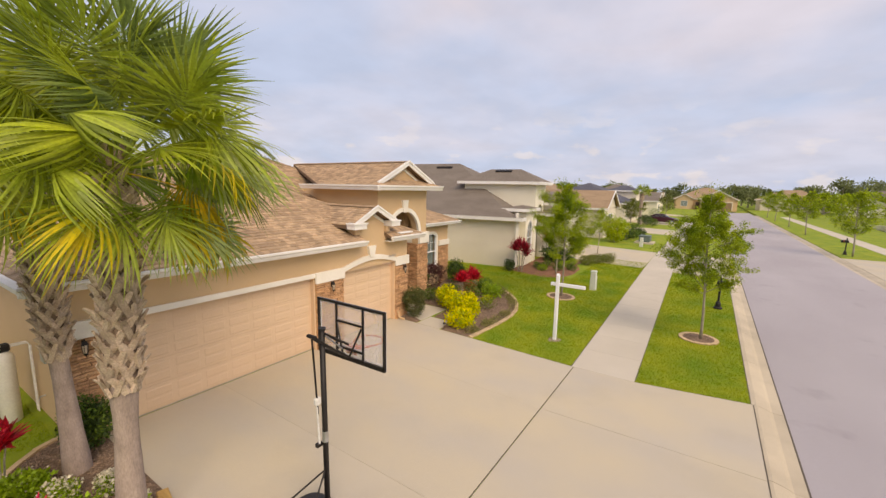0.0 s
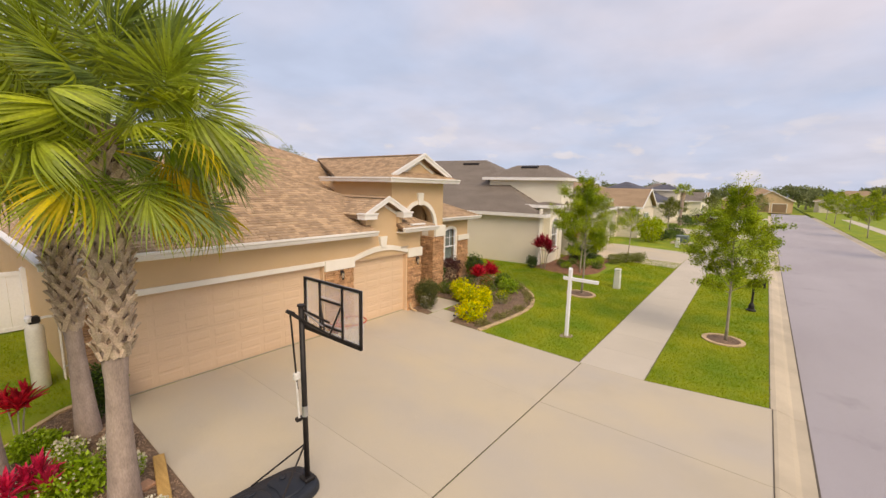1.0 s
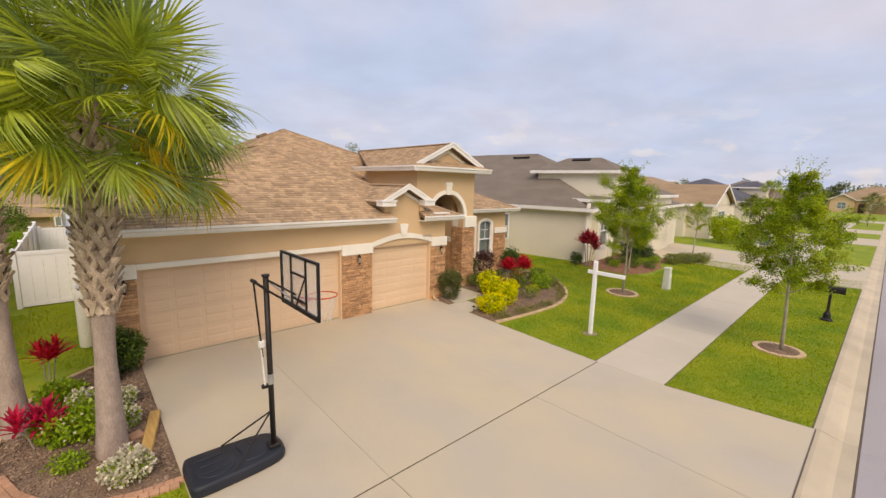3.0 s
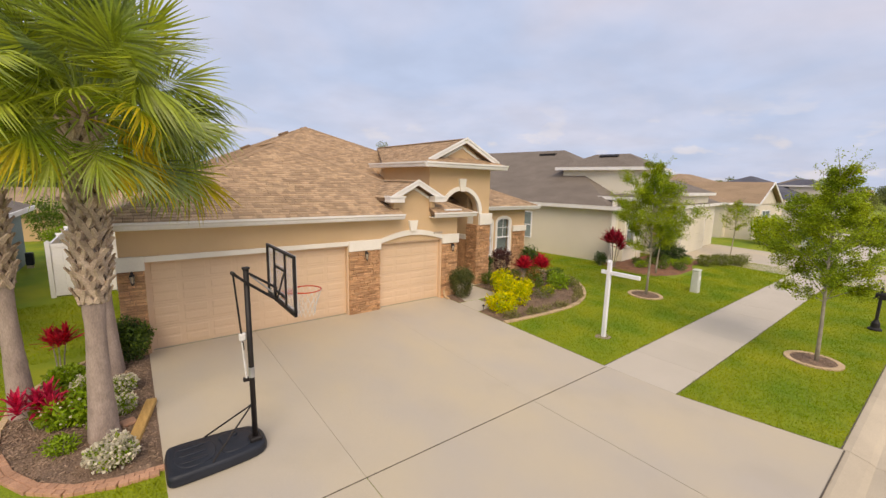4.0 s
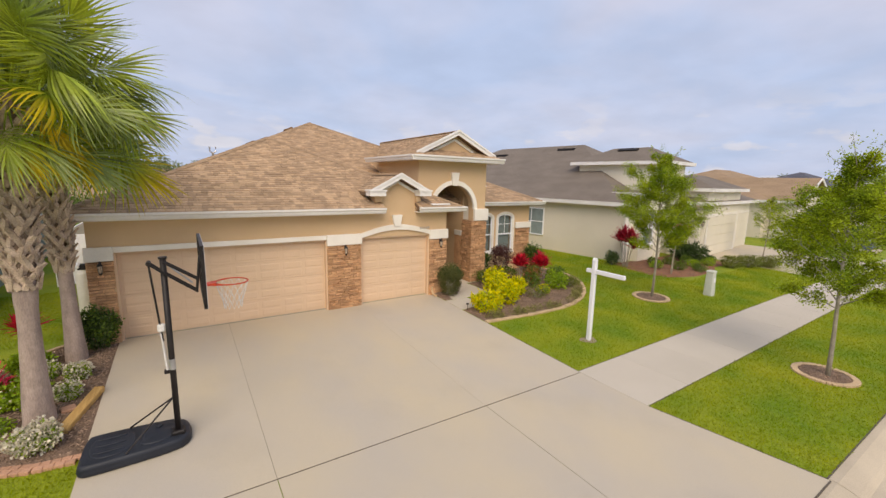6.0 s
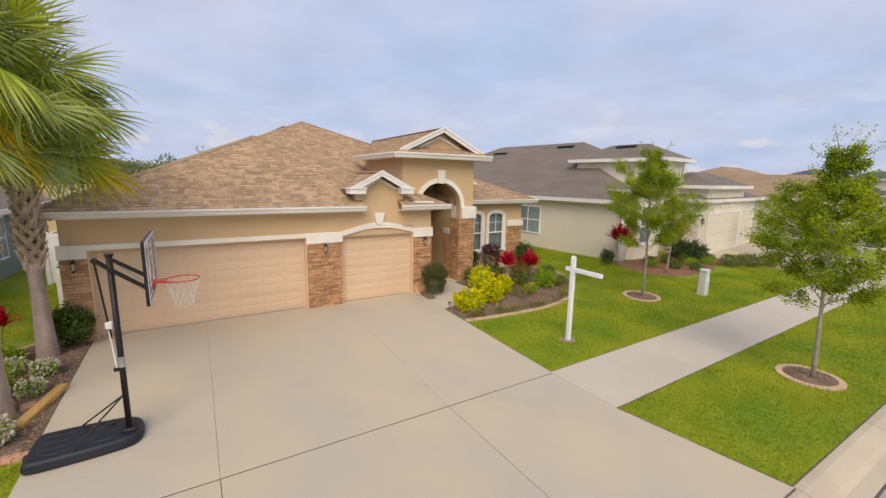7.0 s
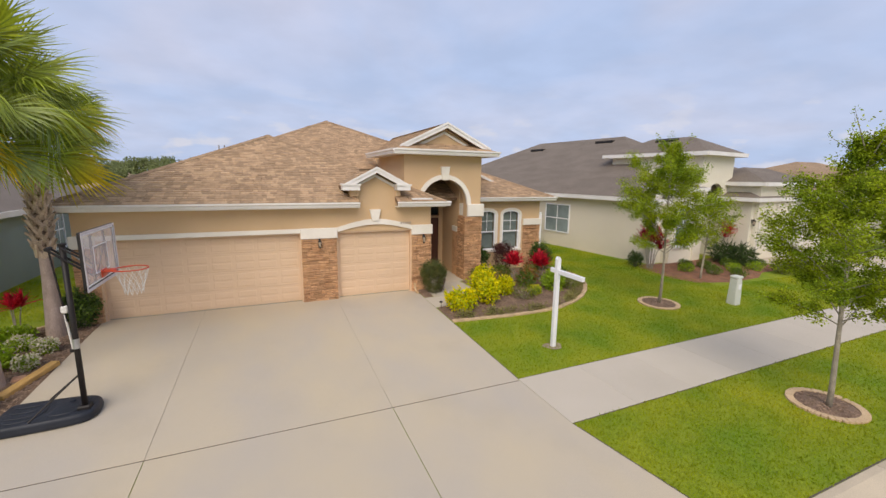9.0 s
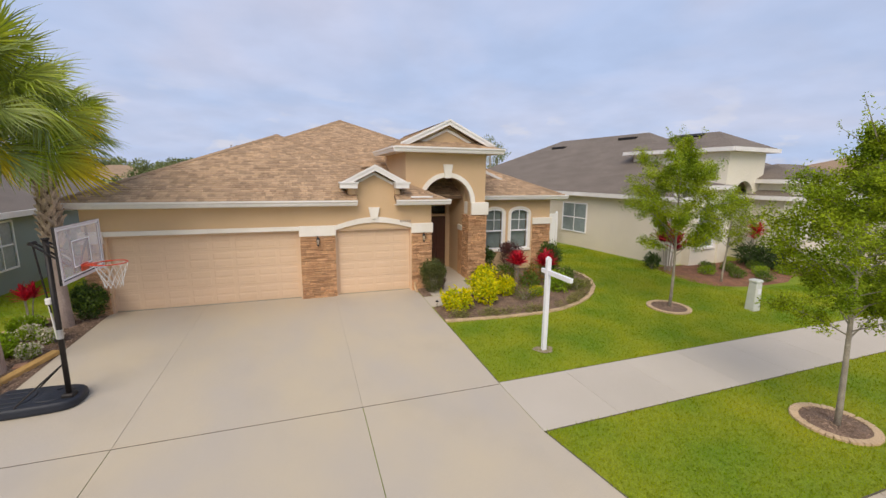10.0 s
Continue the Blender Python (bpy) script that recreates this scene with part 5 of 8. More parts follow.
def oak_tree(at, height, crown_r, clear, seed, label, n_leaf=9000, leaf=0.075, material=OAK, girth=0.046, group="young street oaks", widest=0.3, name="oak_tree", z=None, sparse_top=True):
    """A young tree: tapered trunk, rising limbs with twigs, and a loose crown of separate leaves."""
    rng = random.Random(seed)
    t = thing(name, label, "tree", (at[0], at[1], ground_z(at[1]) if z is None else z), group=group)
    wob = lambda u: Vector((0.05 * math.sin(5 * u + seed), 0.05 * math.cos(4 * u + seed), 0)) * height / 4
    path = [wob(k / 10) + Vector((0, 0, height * 0.93 * k / 10)) for k in range(11)]
    trunk = part("trunk", tube(bmesh.new(), [path[0] - Vector((0, 0, 0.05))] + path[1:], [girth * (1 - 0.86 * (k / 10) ** 0.8) + 0.004 for k in range(11)], 9), BARK, t, smooth=True)
    blobs = []
    limbs = 42
    for i in range(limbs):
        u = (i + rng.random() * 0.6) / limbs
        z0 = clear + (height * 0.9 - clear) * u ** 1.1
        # crown outline: fullest low down, thinning to a few shoots at the top
        prof = (0.55 + 0.45 * u / widest) if u < widest else (1 - ((u - widest) / (1 - widest)) ** 1.1)
        reach = crown_r * max(0.14, prof) * rng.uniform(0.7, 1.15)
        az = i * 2.4 + rng.uniform(-0.5, 0.5)
        k = z0 / (height * 0.93) * 10
        j = min(9, int(k))
        b0 = path[j].lerp(path[j + 1], k - j)
        rise = reach * rng.uniform(0.35, 0.95)
        out = Vector((math.cos(az), math.sin(az), 0))
        mid = b0 + out * reach * 0.5 + Vector((0, 0, rise * 0.62))
        tip = b0 + out * reach + Vector((0, 0, rise))
        g = girth * 0.30 * (1 - 0.6 * u)
        bm = tube(bmesh.new(), [b0, mid, tip], [g, g * 0.6, 0.003], 6)
        thin = 1.0 if u < 0.72 or not sparse_top else 0.55
        for q in range(8):
            f = rng.uniform(0.3, 1.0)
            s0 = mid.lerp(tip, (f - 0.5) * 2) if f > 0.5 else b0.lerp(mid, f * 2)
            d = (out * rng.uniform(0.1, 0.9) + Vector((rng.uniform(-0.8, 0.8), rng.uniform(-0.8, 0.8), rng.uniform(-0.35, 1.1)))) * reach * 0.33
            tube(bm, [s0, s0 + d * 0.6, s0 + d], [0.006, 0.004, 0.0015], 4)
            rr = rng.uniform(0.10, 0.17) * crown_r / 1.5
            for e in (0.55, 1.0):
                c = s0 + d * e
                blobs.append((c.x, c.y, c.z, rr * 1.25, rr * 1.25, rr * 1.2, thin * rng.uniform(0.5, 1.3)))
        rr = 0.13 * crown_r / 1.5
        for f in (0.45, 0.7, 1.0):
            c = b0.lerp(tip, f)
            blobs.append((c.x, c.y, c.z, rr * 1.4, rr * 1.4, rr, thin))
        part("limb", bm, BARK, trunk)
    for q in range(6):
        a, f = q * 1.05 + seed, rng.uniform(0.06, 0.16)
        p0, d = path[9], Vector((0.10 * math.cos(a), 0.10 * math.sin(a), f)) * height
        part("shoot", tube(bmesh.new(), [p0, p0 + d * 0.6, p0 + d], [0.012, 0.007, 0.002], 5), BARK, trunk)
        for e in (0.5, 0.75, 0.95):
            c = p0 + d * e
            blobs.append((c.x, c.y, c.z, 0.07, 0.07, 0.10, 0.16))
    for q in range(5):
        top = path[10] + Vector((rng.uniform(-0.15, 0.15), rng.uniform(-0.15, 0.15), height * rng.uniform(0.0, 0.07)))
        blobs.append((top.x, top.y, top.z, 0.10, 0.10, 0.14, 0.12))
    tot = sum(b[6] for b in blobs)
    part("crown", leaf_mesh("crown", seed, [(*b[:6], n_leaf * b[6] / tot) for b in blobs], leaf, 0.5, material, outward=0.35, shell=0.05, flat=0.3), None, t)
    return t


def build_left_bed():
    # outline of the bed, counter-clockwise from the driveway's edge
    pts = [(-5.963, -4.54), (-6.5, -4.49), (-7.0, -4.32), (-7.4, -4.0), (-7.72, -3.5), (-7.93, -2.9), (-8.0, -2.2), (-7.95, -1.5), (-7.8, -0.9), (-7.5, -0.3), (-7.1, 0.12), (-6.75, 0.42), (-6.42, 0.55), (-6.42, -0.06), (-5.963, -0.06)]
    mulch_bed("mulch_bed", pts, MULCH, "brown bark mulch bed with palms and flowers beside the driveway", 3, 5200)
    edge = thing("bed_edging", "curved pinkish brick edging round the palm bed", "edging", kind="structure")
    edging(edge, pts[:6], 0.19, 0.115, 0.05, BRICK, "brick", rows=2)
    edging(edge, pts[5:13], 0.10, 0.26, 0.05, EDGING, "edging_stone")
    cabbage_palm((-6.66, -3.25), 5.12, (0.17, 0.03), 2.27, 4, 56, 0.90, (), 0.130, (
        (-0.08, -30, "tipped", 1.2, 1.32), (0.12, -24, "tipped", 1.3, 1.2), (0.02, 6, "green", 1.1, 1.14), (-0.25, 36, "green", 1.2, 1.1), (0.3, -14, "green", 1.3, 1.1), (0.5, -34, "green", 1.0, 1.0),
        (-0.62, -36, "green", 0.9, 1.0), (-1.45, -28, "green", 0.2, 0.9), (-1.8, -26, "green", -0.4, 0.9), (-1.1, -30, "green", 0.5, 0.9), (-2.2, -26, "green", -0.5, 0.85), (-0.75, -34, "tipped", 0.6, 0.9), (-1.0, -10, "yellow", 0.5, 0.95), (-1.35, -24, "tipped", 0.4, 0.9), (-0.75, 4, "green", 0.9, 1.05), (-1.6, 18, "green", 0.4, 1.0),
        (-1.95, -12, "tipped", -0.5, 1.0), (-2.3, 6, "green", -0.9, 1.0), (-2.7, -18, "green", -1.1, 1.0), (3.0, -5, "green", 1.1, 1.0)))
    cabbage_palm((-6.58, -0.85), 5.0, (-0.12, 0.45), 2.05, 9, 42, 0.76, (-1.4,), 0.122, ((-0.15, -24, "tipped", 0.5), (0.1, 4, "green", 0.6), (-0.35, 24, "green", 0.6), (0.5, -10, "green", 0.4), (-1.2, -20, "tipped", 0.2), (-1.7, -26, "green", -0.2), (-2.3, -22, "green", -0.4)))
    cabbage_palm((-7.76, -1.75), 5.1, (-0.10, 0.05), 2.35, 14, 46, 0.86, (-2.0,), 0.122, ((-1.2, -4, "tipped", 0.2), (-0.6, -8, "green", 0.3)))
    shrub((-6.28, -0.30), 0.42, 1.02, "dense dark green rounded shrub against the stone pier", DARKLEAF, 0.06, 0.55, 3200, 21, second=MIDLEAF)
    for i, (x, y, r, h, fl) in enumerate(((-6.54, -4.02, 0.31, 0.36, 900), (-6.42, -1.80, 0.24, 0.36, 330), (-6.42, -2.58, 0.21, 0.32, 300), (-6.95, -1.5, 0.25, 0.36, 220))):
        shrub((x, y), r, h, "low shrub covered with small cream-white blossoms in the mulch", LIMELEAF, 0.05, 0.55, 1100, 30 + i, fl * 1.9, group="white flowering shrubs", psize=0.045)
    shrub((-7.10, -2.40), 0.50, 0.46, "bright green leafy shrub with a few white blossoms", LIMELEAF, 0.075, 0.6, 2600, 41, 120, psize=0.04)
    shrub((-7.25, -0.97), 0.40, 0.42, "bright green leafy shrub beside the palms", LIMELEAF, 0.07, 0.6, 1700, 42, 60, psize=0.04)
    shrub((-7.15, -3.32), 0.24, 0.30, "small fresh green shrub in the mulch", LIMELEAF, 0.06, 0.4, 600, 43)
    ti_plant((-7.40, -0.55), 1.10, 3, "red ti plant with long pointed leaves on bare canes", 51, 0.36)
    ti_plant((-7.45, -2.45), 0.62, 4, "bright pink-red ti plant low in the mulch bed", 52, 0.36, TI_PINK, spread=0.28)
    t = part("landscape_timber", boxes((-0.08, 0.08, -0.60, 0.74, 0, 0.10), bevel=0.012), TIMBER)
    t.matrix_basis = pose(-6.19, -3.18, ground_z(-3.18) + 0.015, 1.6, 0, -13)
    tagged(t, "weathered orange-brown landscape timber lying along the driveway", "timber")
    r = part("paving_block", boxes((-0.10, 0.10, -0.10, 0.10, 0, 0.07), bevel=0.012), BRICK)
    r.matrix_basis = pose(-6.36, -3.02, ground_z(-2.9) + 0.02, 0, 0, 15)
    tagged(r, "loose tan paving block beside the timber", "paving block")


def mulch_bed(name, pts, material, label, seed, chips, lift=0.05):
    """A low mound of mulch with loose chips on it."""
    rng = random.Random(seed)
    cx, cy = sum(p[0] for p in pts) / len(pts), sum(p[1] for p in pts) / len(pts)
    vs, fs, rings = [], [], 7
    dense = []
    for i, p in enumerate(pts):
        q = pts[(i + 1) % len(pts)]
        m = max(2, int(math.dist(p, q) / 0.25))
        dense += [(p[0] + (q[0] - p[0]) * k / m, p[1] + (q[1] - p[1]) * k / m) for k in range(m)]
    n = len(dense)
    for j in range(rings):
        f = 1 - j / rings
        for x, y in dense:
            px, py = cx + (x - cx) * f, cy + (y - cy) * f
            vs.append((px, py, ground_z(py) + (0.004 if j == 0 else lift * min(1, j / 2) + 0.018 * noise.noise((px * 3, py * 3, seed)))))
    vs.append((cx, cy, ground_z(cy) + lift))
    for j in range(rings - 1):
        for i in range(n):
            k = (i + 1) % n
            fs.append((j * n + i, j * n + k, (j + 1) * n + k, (j + 1) * n + i))
    for i in range(n):
        fs.append(((rings - 1) * n + i, (rings - 1) * n + (i + 1) % n, len(vs) - 1))
    bed = tagged(new(name, mesh_of(name, vs, fs, material)), label, "mulch bed", kind="structure")
    cv, cf = [], []
    for _ in range(chips):
        i = rng.randrange(n)
        f = math.sqrt(rng.random()) * 0.97
        k = (i + 1) % n
        t = rng.random()
        ex, ey = dense[i][0] + (dense[k][0] - dense[i][0]) * t, dense[i][1] + (dense[k][1] - dense[i][1]) * t
        x, y = cx + (ex - cx) * f, cy + (ey - cy) * f
        z = ground_z(y) + lift * min(1, (1 - f) * 3.5) + 0.012
        a, L, w = rng.uniform(0, math.pi), rng.uniform(0.012, 0.036), rng.uniform(0.004, 0.010)
        u, v = Vector((math.cos(a) * L, math.sin(a) * L, rng.uniform(-0.012, 0.012))), Vector((-math.sin(a) * w, math.cos(a) * w, rng.uniform(-0.004, 0.004)))
        c, o = Vector((x, y, z)), len(cv)
        cv += [c - u - v, c + u - v, c + u + v, c - u + v, c + Vector((0, 0, 0.012))]
        cf += [(o, o + 1, o + 4), (o + 1, o + 2, o + 4), (o + 2, o + 3, o + 4), (o + 3, o, o + 4)]
    part("mulch_chips", mesh_of("mulch_chips", cv, cf, CHIP), None, bed, kind="stuff")
    return bed


def edging(parent, pts, width, length, height, material, name, rows=1, closed=False, gap=0.002):
    """Edging blocks set one by one along a curve through the points."""
    rng = random.Random(len(pts) * 7 + int(width * 100))
    path = []
    seq = pts + ([pts[0]] if closed else [])
    for p, q in zip(seq, seq[1:]):
        m = 12
        path += [(p[0] + (q[0] - p[0]) * k / m, p[1] + (q[1] - p[1]) * k / m) for k in range(m)]
    path.append(seq[-1])
    w1 = width / rows
    me = bpy.data.meshes.new(name)
    bm = box(bmesh.new(), -length / 2 + gap, length / 2 - gap, -w1 / 2 + gap, w1 / 2 - gap, -0.06, height, bevel=0.006)
    bm.to_mesh(me), bm.free()
    me.materials.append(material)
    for r in range(rows):
        acc = length * (0.5 if r % 2 == 0 else 1.0)
        for p, q in zip(path, path[1:]):
            d = math.dist(p, q)
            while acc <= d:
                f = acc / d
                x, y = p[0] + (q[0] - p[0]) * f, p[1] + (q[1] - p[1]) * f
                a = math.atan2(q[1] - p[1], q[0] - p[0])
                off = (r - (rows - 1) / 2) * w1
                ob = part(name, me, None, parent)
                ob.matrix_basis = Matrix.Translation((x - math.sin(a) * off, y + math.cos(a) * off, ground_z(y) + rng.uniform(-0.003, 0.003))) @ Matrix.Rotation(a + rng.uniform(-0.02, 0.02), 4, "Z")
                acc += length
            acc -= d


def tree_ring(cx, cy, r, seed):
    n = 24
    pts = [(cx + r * math.cos(2 * math.pi * k / n), cy + r * math.sin(2 * math.pi * k / n)) for k in range(n)]
    mulch_bed("tree_mulch", pts, MULCH, "round patch of brown mulch under a young tree", seed, 260, 0.04)
    e = thing("tree_ring", "low round ring of tan edging blocks about the trunk", "edging", group="tree rings")
    edging(e, pts, 0.13, 0.085, 0.04, EDGING, "edging_stone", closed=True)


def grass_tufts(seed, areas, per, keep_off=()):
    """Short blades over stretches of lawn near the walk; areas are x0, x1, y0, y1."""
    rng = np.random.default_rng(seed)
    P = []
    for x0, x1, y0, y1, dens in areas:
        n = int((x1 - x0) * (y1 - y0) * per * dens)
        P.append(np.stack([rng.uniform(x0, x1, n), rng.uniform(y0, y1, n)], axis=1))
    P = np.concatenate(P)
    # the blades keep clear of the drifting sidewalk and of the beds
    ease = np.where(P[:, 1] < -7.0, np.clip((P[:, 1] - KY) / (-7.87 - KY), 0, 1), np.clip((-3.4 - P[:, 1]) / 2.84, 0, 1))
    P[:, 1] += 0.02 * np.clip(P[:, 0] - 2.57, 0, 20) * ease
    for poly in keep_off:
        inside = np.zeros(len(P), bool)
        for (ax, ay), (bx, by) in zip(poly, poly[1:] + poly[:1]):
            if ay != by:
                inside ^= ((ay > P[:, 1]) != (by > P[:, 1])) & (P[:, 0] < (bx - ax) * (P[:, 1] - ay) / (by - ay) + ax)
        P = P[~inside]
    n = len(P)
    y = P[:, 1]
    z = np.where(y >= -0.5, 0.0, np.where(y <= -6.3, -0.17, -0.17 * (-0.5 - y) / 5.8))
    base = np.column_stack([P, z - 0.004])
    a = rng.uniform(0, 2 * math.pi, n)
    w = rng.uniform(0.006, 0.013, n)
    side = np.column_stack([np.cos(a) * w, np.sin(a) * w, np.zeros(n)])
    tip = np.column_stack([rng.normal(0, 0.022, n), rng.normal(0, 0.022, n), rng.uniform(0.022, 0.052, n)])
    V = np.stack([base - side, base + side, base + tip], axis=1).reshape(-1, 3)
    me = bpy.data.meshes.new("grass")
    me.vertices.add(3 * n)
    me.vertices.foreach_set("co", V.ravel())
    me.loops.add(3 * n)
    me.loops.foreach_set("vertex_index", np.arange(3 * n, dtype=np.int32))
    me.polygons.add(n)
    me.polygons.foreach_set("loop_start", (np.arange(n) * 3).astype(np.int32))
    me.update(calc_edges=True)
    me.materials.append(BLADE)
    tagged(new("grass", me), "short green lawn grass", "grass", kind="stuff")


BED_R = [(2.60, -2.98), (3.3, -3.06), (4.1, -3.12), (4.9, -3.15), (5.6, -3.12), (6.3, -3.0), (7.0, -2.72), (7.65, -2.35), (8.2, -1.9), (8.75, -1.3), (9.15, -0.6), (9.35, 0.1), (9.4, 0.8), (9.1, 1.5), (8.95, 1.94), (5.5, 1.94), (5.5, 0.7), (4.6, 0.7), (4.6, -0.9), (3.5, -0.95), (3.5, -1.85), (2.60, -1.85)]


def build_right_bed():
    mulch_bed("mulch_bed", BED_R, MULCH, "brown mulch bed with shrubs before the porch and windows", 5, 6000)
    mulch_bed("mulch_bed", [(2.60, -0.82), (2.88, -0.82), (2.88, -0.06), (3.1, -0.06), (3.1, 0.5), (2.6, 0.0)], MULCH, "narrow strip of mulch beside the garage pier", 6, 200)
    e = thing("bed_edging", "curved tan stamped edging round the front bed", "edging", kind="structure")
    edging(e, BED_R[:14], 0.14, 0.16, 0.05, EDGING, "edging_stone")
    shrub((3.04, -0.42), 0.47, 1.2, "clipped round dull green shrub beside the garage pier", CLIPPED, 0.04, 0.6, 7500, 61, second=DARKLEAF, share=0.2)
    y_label = "golden-yellow leafy shrub in the front bed"
    for i, (x, y, r, h) in enumerate(((3.22, -2.24, 0.50, 0.64), (4.20, -2.05, 0.40, 0.80), (4.38, -1.38, 0.46, 0.88), (4.86, -0.62, 0.44, 0.86), (5.15, -1.50, 0.28, 0.68))):
        shrub((x, y), r, h, y_label, CHARTREUSE, 0.105, 0.5, 560, 70 + i, second=YELLOW, lumps=16, lump_r=(0.16, 0.30), share=0.9, group="golden shrubs")
    ti_plant((6.02, -0.65), 1.30, 4, "tall red ti plant with long pointed leaves", 81, 0.46)
    ti_plant((7.30, -0.45), 1.15, 6, "red ti plant with long pointed leaves", 82, 0.46, low=0.3)
    shrub((6.75, 1.25), 0.48, 1.42, "dark maroon feathery shrub below the windows", MAROON, 0.075, 0.35, 2600, 91)
    shrub((5.72, 1.25), 0.34, 1.25, "upright dark green shrub below the window", DARKLEAF, 0.08, 0.45, 1500, 92)
    shrub((8.55, 1.22), 0.50, 1.28, "dark green upright shrub at the house corner", DARKLEAF, 0.09, 0.4, 2200, 93, second=MIDLEAF)
    shrub((7.10, -1.50), 0.50, 0.66, "fresh green broad-leaved shrub in the mulch", LIMELEAF, 0.085, 0.5, 1300, 94)
    shrub((7.85, -0.75), 0.42, 0.62, "fresh green broad-leaved shrub in the mulch", MIDLEAF, 0.085, 0.5, 1000, 95)
    shrub((6.15, -1.75), 0.30, 0.34, "small lime-green mounded shrub", LIMELEAF, 0.05, 0.5, 800, 96, second=YELLOW)
    shrub((5.25, -1.20), 0.55, 0.80, "thin brownish twiggy shrub in the mulch", CROTON, 0.05, 0.3, 700, 97, lumps=8)
    shrub((5.55, -2.05), 0.50, 0.55, "thin olive twiggy shrub in the mulch", OLIVE, 0.05, 0.35, 700, 102, lumps=8)
    shrub((6.75, -0.55), 0.42, 0.80, "orange-tinged croton shrub between the ti plants", CROTON, 0.08, 0.4, 800, 103, second=MIDLEAF)
    shrub((5.10, -0.60), 0.42, 0.72, "dull olive-green shrub before the pier", OLIVE, 0.06, 0.45, 1000, 104)
    shrub((7.75, -1.55), 0.36, 0.46, "low dull green shrub at the bed edge", OLIVE, 0.06, 0.45, 700, 105)
    shrub((5.75, -0.25), 0.48, 0.80, "dull green shrub behind the ti plants", MIDLEAF, 0.07, 0.45, 1000, 98)
    shrub((6.35, -0.95), 0.40, 0.66, "green shrub tinged with pink", MIDLEAF, 0.07, 0.45, 800, 99, 70, TI_RED)
    shrub((5.15, 0.35), 0.40, 0.60, "green shrub at the foot of the porch pier", MIDLEAF, 0.06, 0.5, 900, 100)
    shrub((3.35, -0.35), 0.16, 0.55, "narrow reddish shrub beside the clipped bush", MAROON, 0.06, 0.4, 420, 101)
    tuft = thing("border_grass", "row of small straw-coloured grass clumps along the bed edge", "plants", kind="stuff")
    rng = random.Random(8)
    blobs = []
    for k in range(46):
        i = rng.randrange(13)
        f = rng.random()
        x, y = BED_R[i][0] + (BED_R[i + 1][0] - BED_R[i][0]) * f, BED_R[i][1] + (BED_R[i + 1][1] - BED_R[i][1]) * f
        q = rng.uniform(0.90, 0.95)
        x, y = 5.6 + (x - 5.6) * q, -0.6 + (y + 0.6) * q
        blobs.append((x, y, ground_z(y) + 0.08, 0.14, 0.14, 0.09, 55))
    part("blades", leaf_mesh("blades", 77, blobs, 0.13, 0.10, mat("straw_grass", (0.30, 0.26, 0.09), (0.2, 0.2, 0.05), 4, 0.8, 30, 0.2, rand=0.3, island=True)), None, tuft)


build_left_bed()
build_right_bed()
tree_ring(7.28, -9.14, 0.52, 11)
oak_tree((7.22, -9.14), 5.2, 1.28, 1.5, 3, "young green oak with a loose crown in the verge", 52000, 0.047)
tree_ring(9.55, -3.77, 0.56, 12)
oak_tree((9.50, -3.77), 5.4, 1.50, 1.62, 8, "young green oak with a loose crown on the lawn", 54000, 0.047, widest=0.32)
grass_tufts(5, [(2.575, 22, KY + 0.01, -7.852, 1.0), (2.575, 22, -6.248, -3.1, 0.9), (5.8, 13.6, -3.1, 6.4, 0.9), (-9.5, -6.0, -6.24, -4.5, 1.3), (-9.85, -8.05, -4.5, 6.0, 0.8), (-8.05, -6.5, 0.6, 6.8, 0.8), (-9, -6.36, -10.28, -7.87, 0.6)], 1000, [BED_R, [(2.0, -7.85), (2.57, -7.85), (2.97, KY - 0.05), (2.0, KY - 0.05)], [(5.0, -1.0), (9.2, -1.0), (9.2, 7.0), (5.0, 7.0)]] + [[(cx + r * math.cos(a), cy + r * math.sin(a)) for a in [k * 0.5236 for k in range(12)]] for cx, cy, r in ((7.28, -9.14, 0.6), (9.55, -3.77, 0.64))])


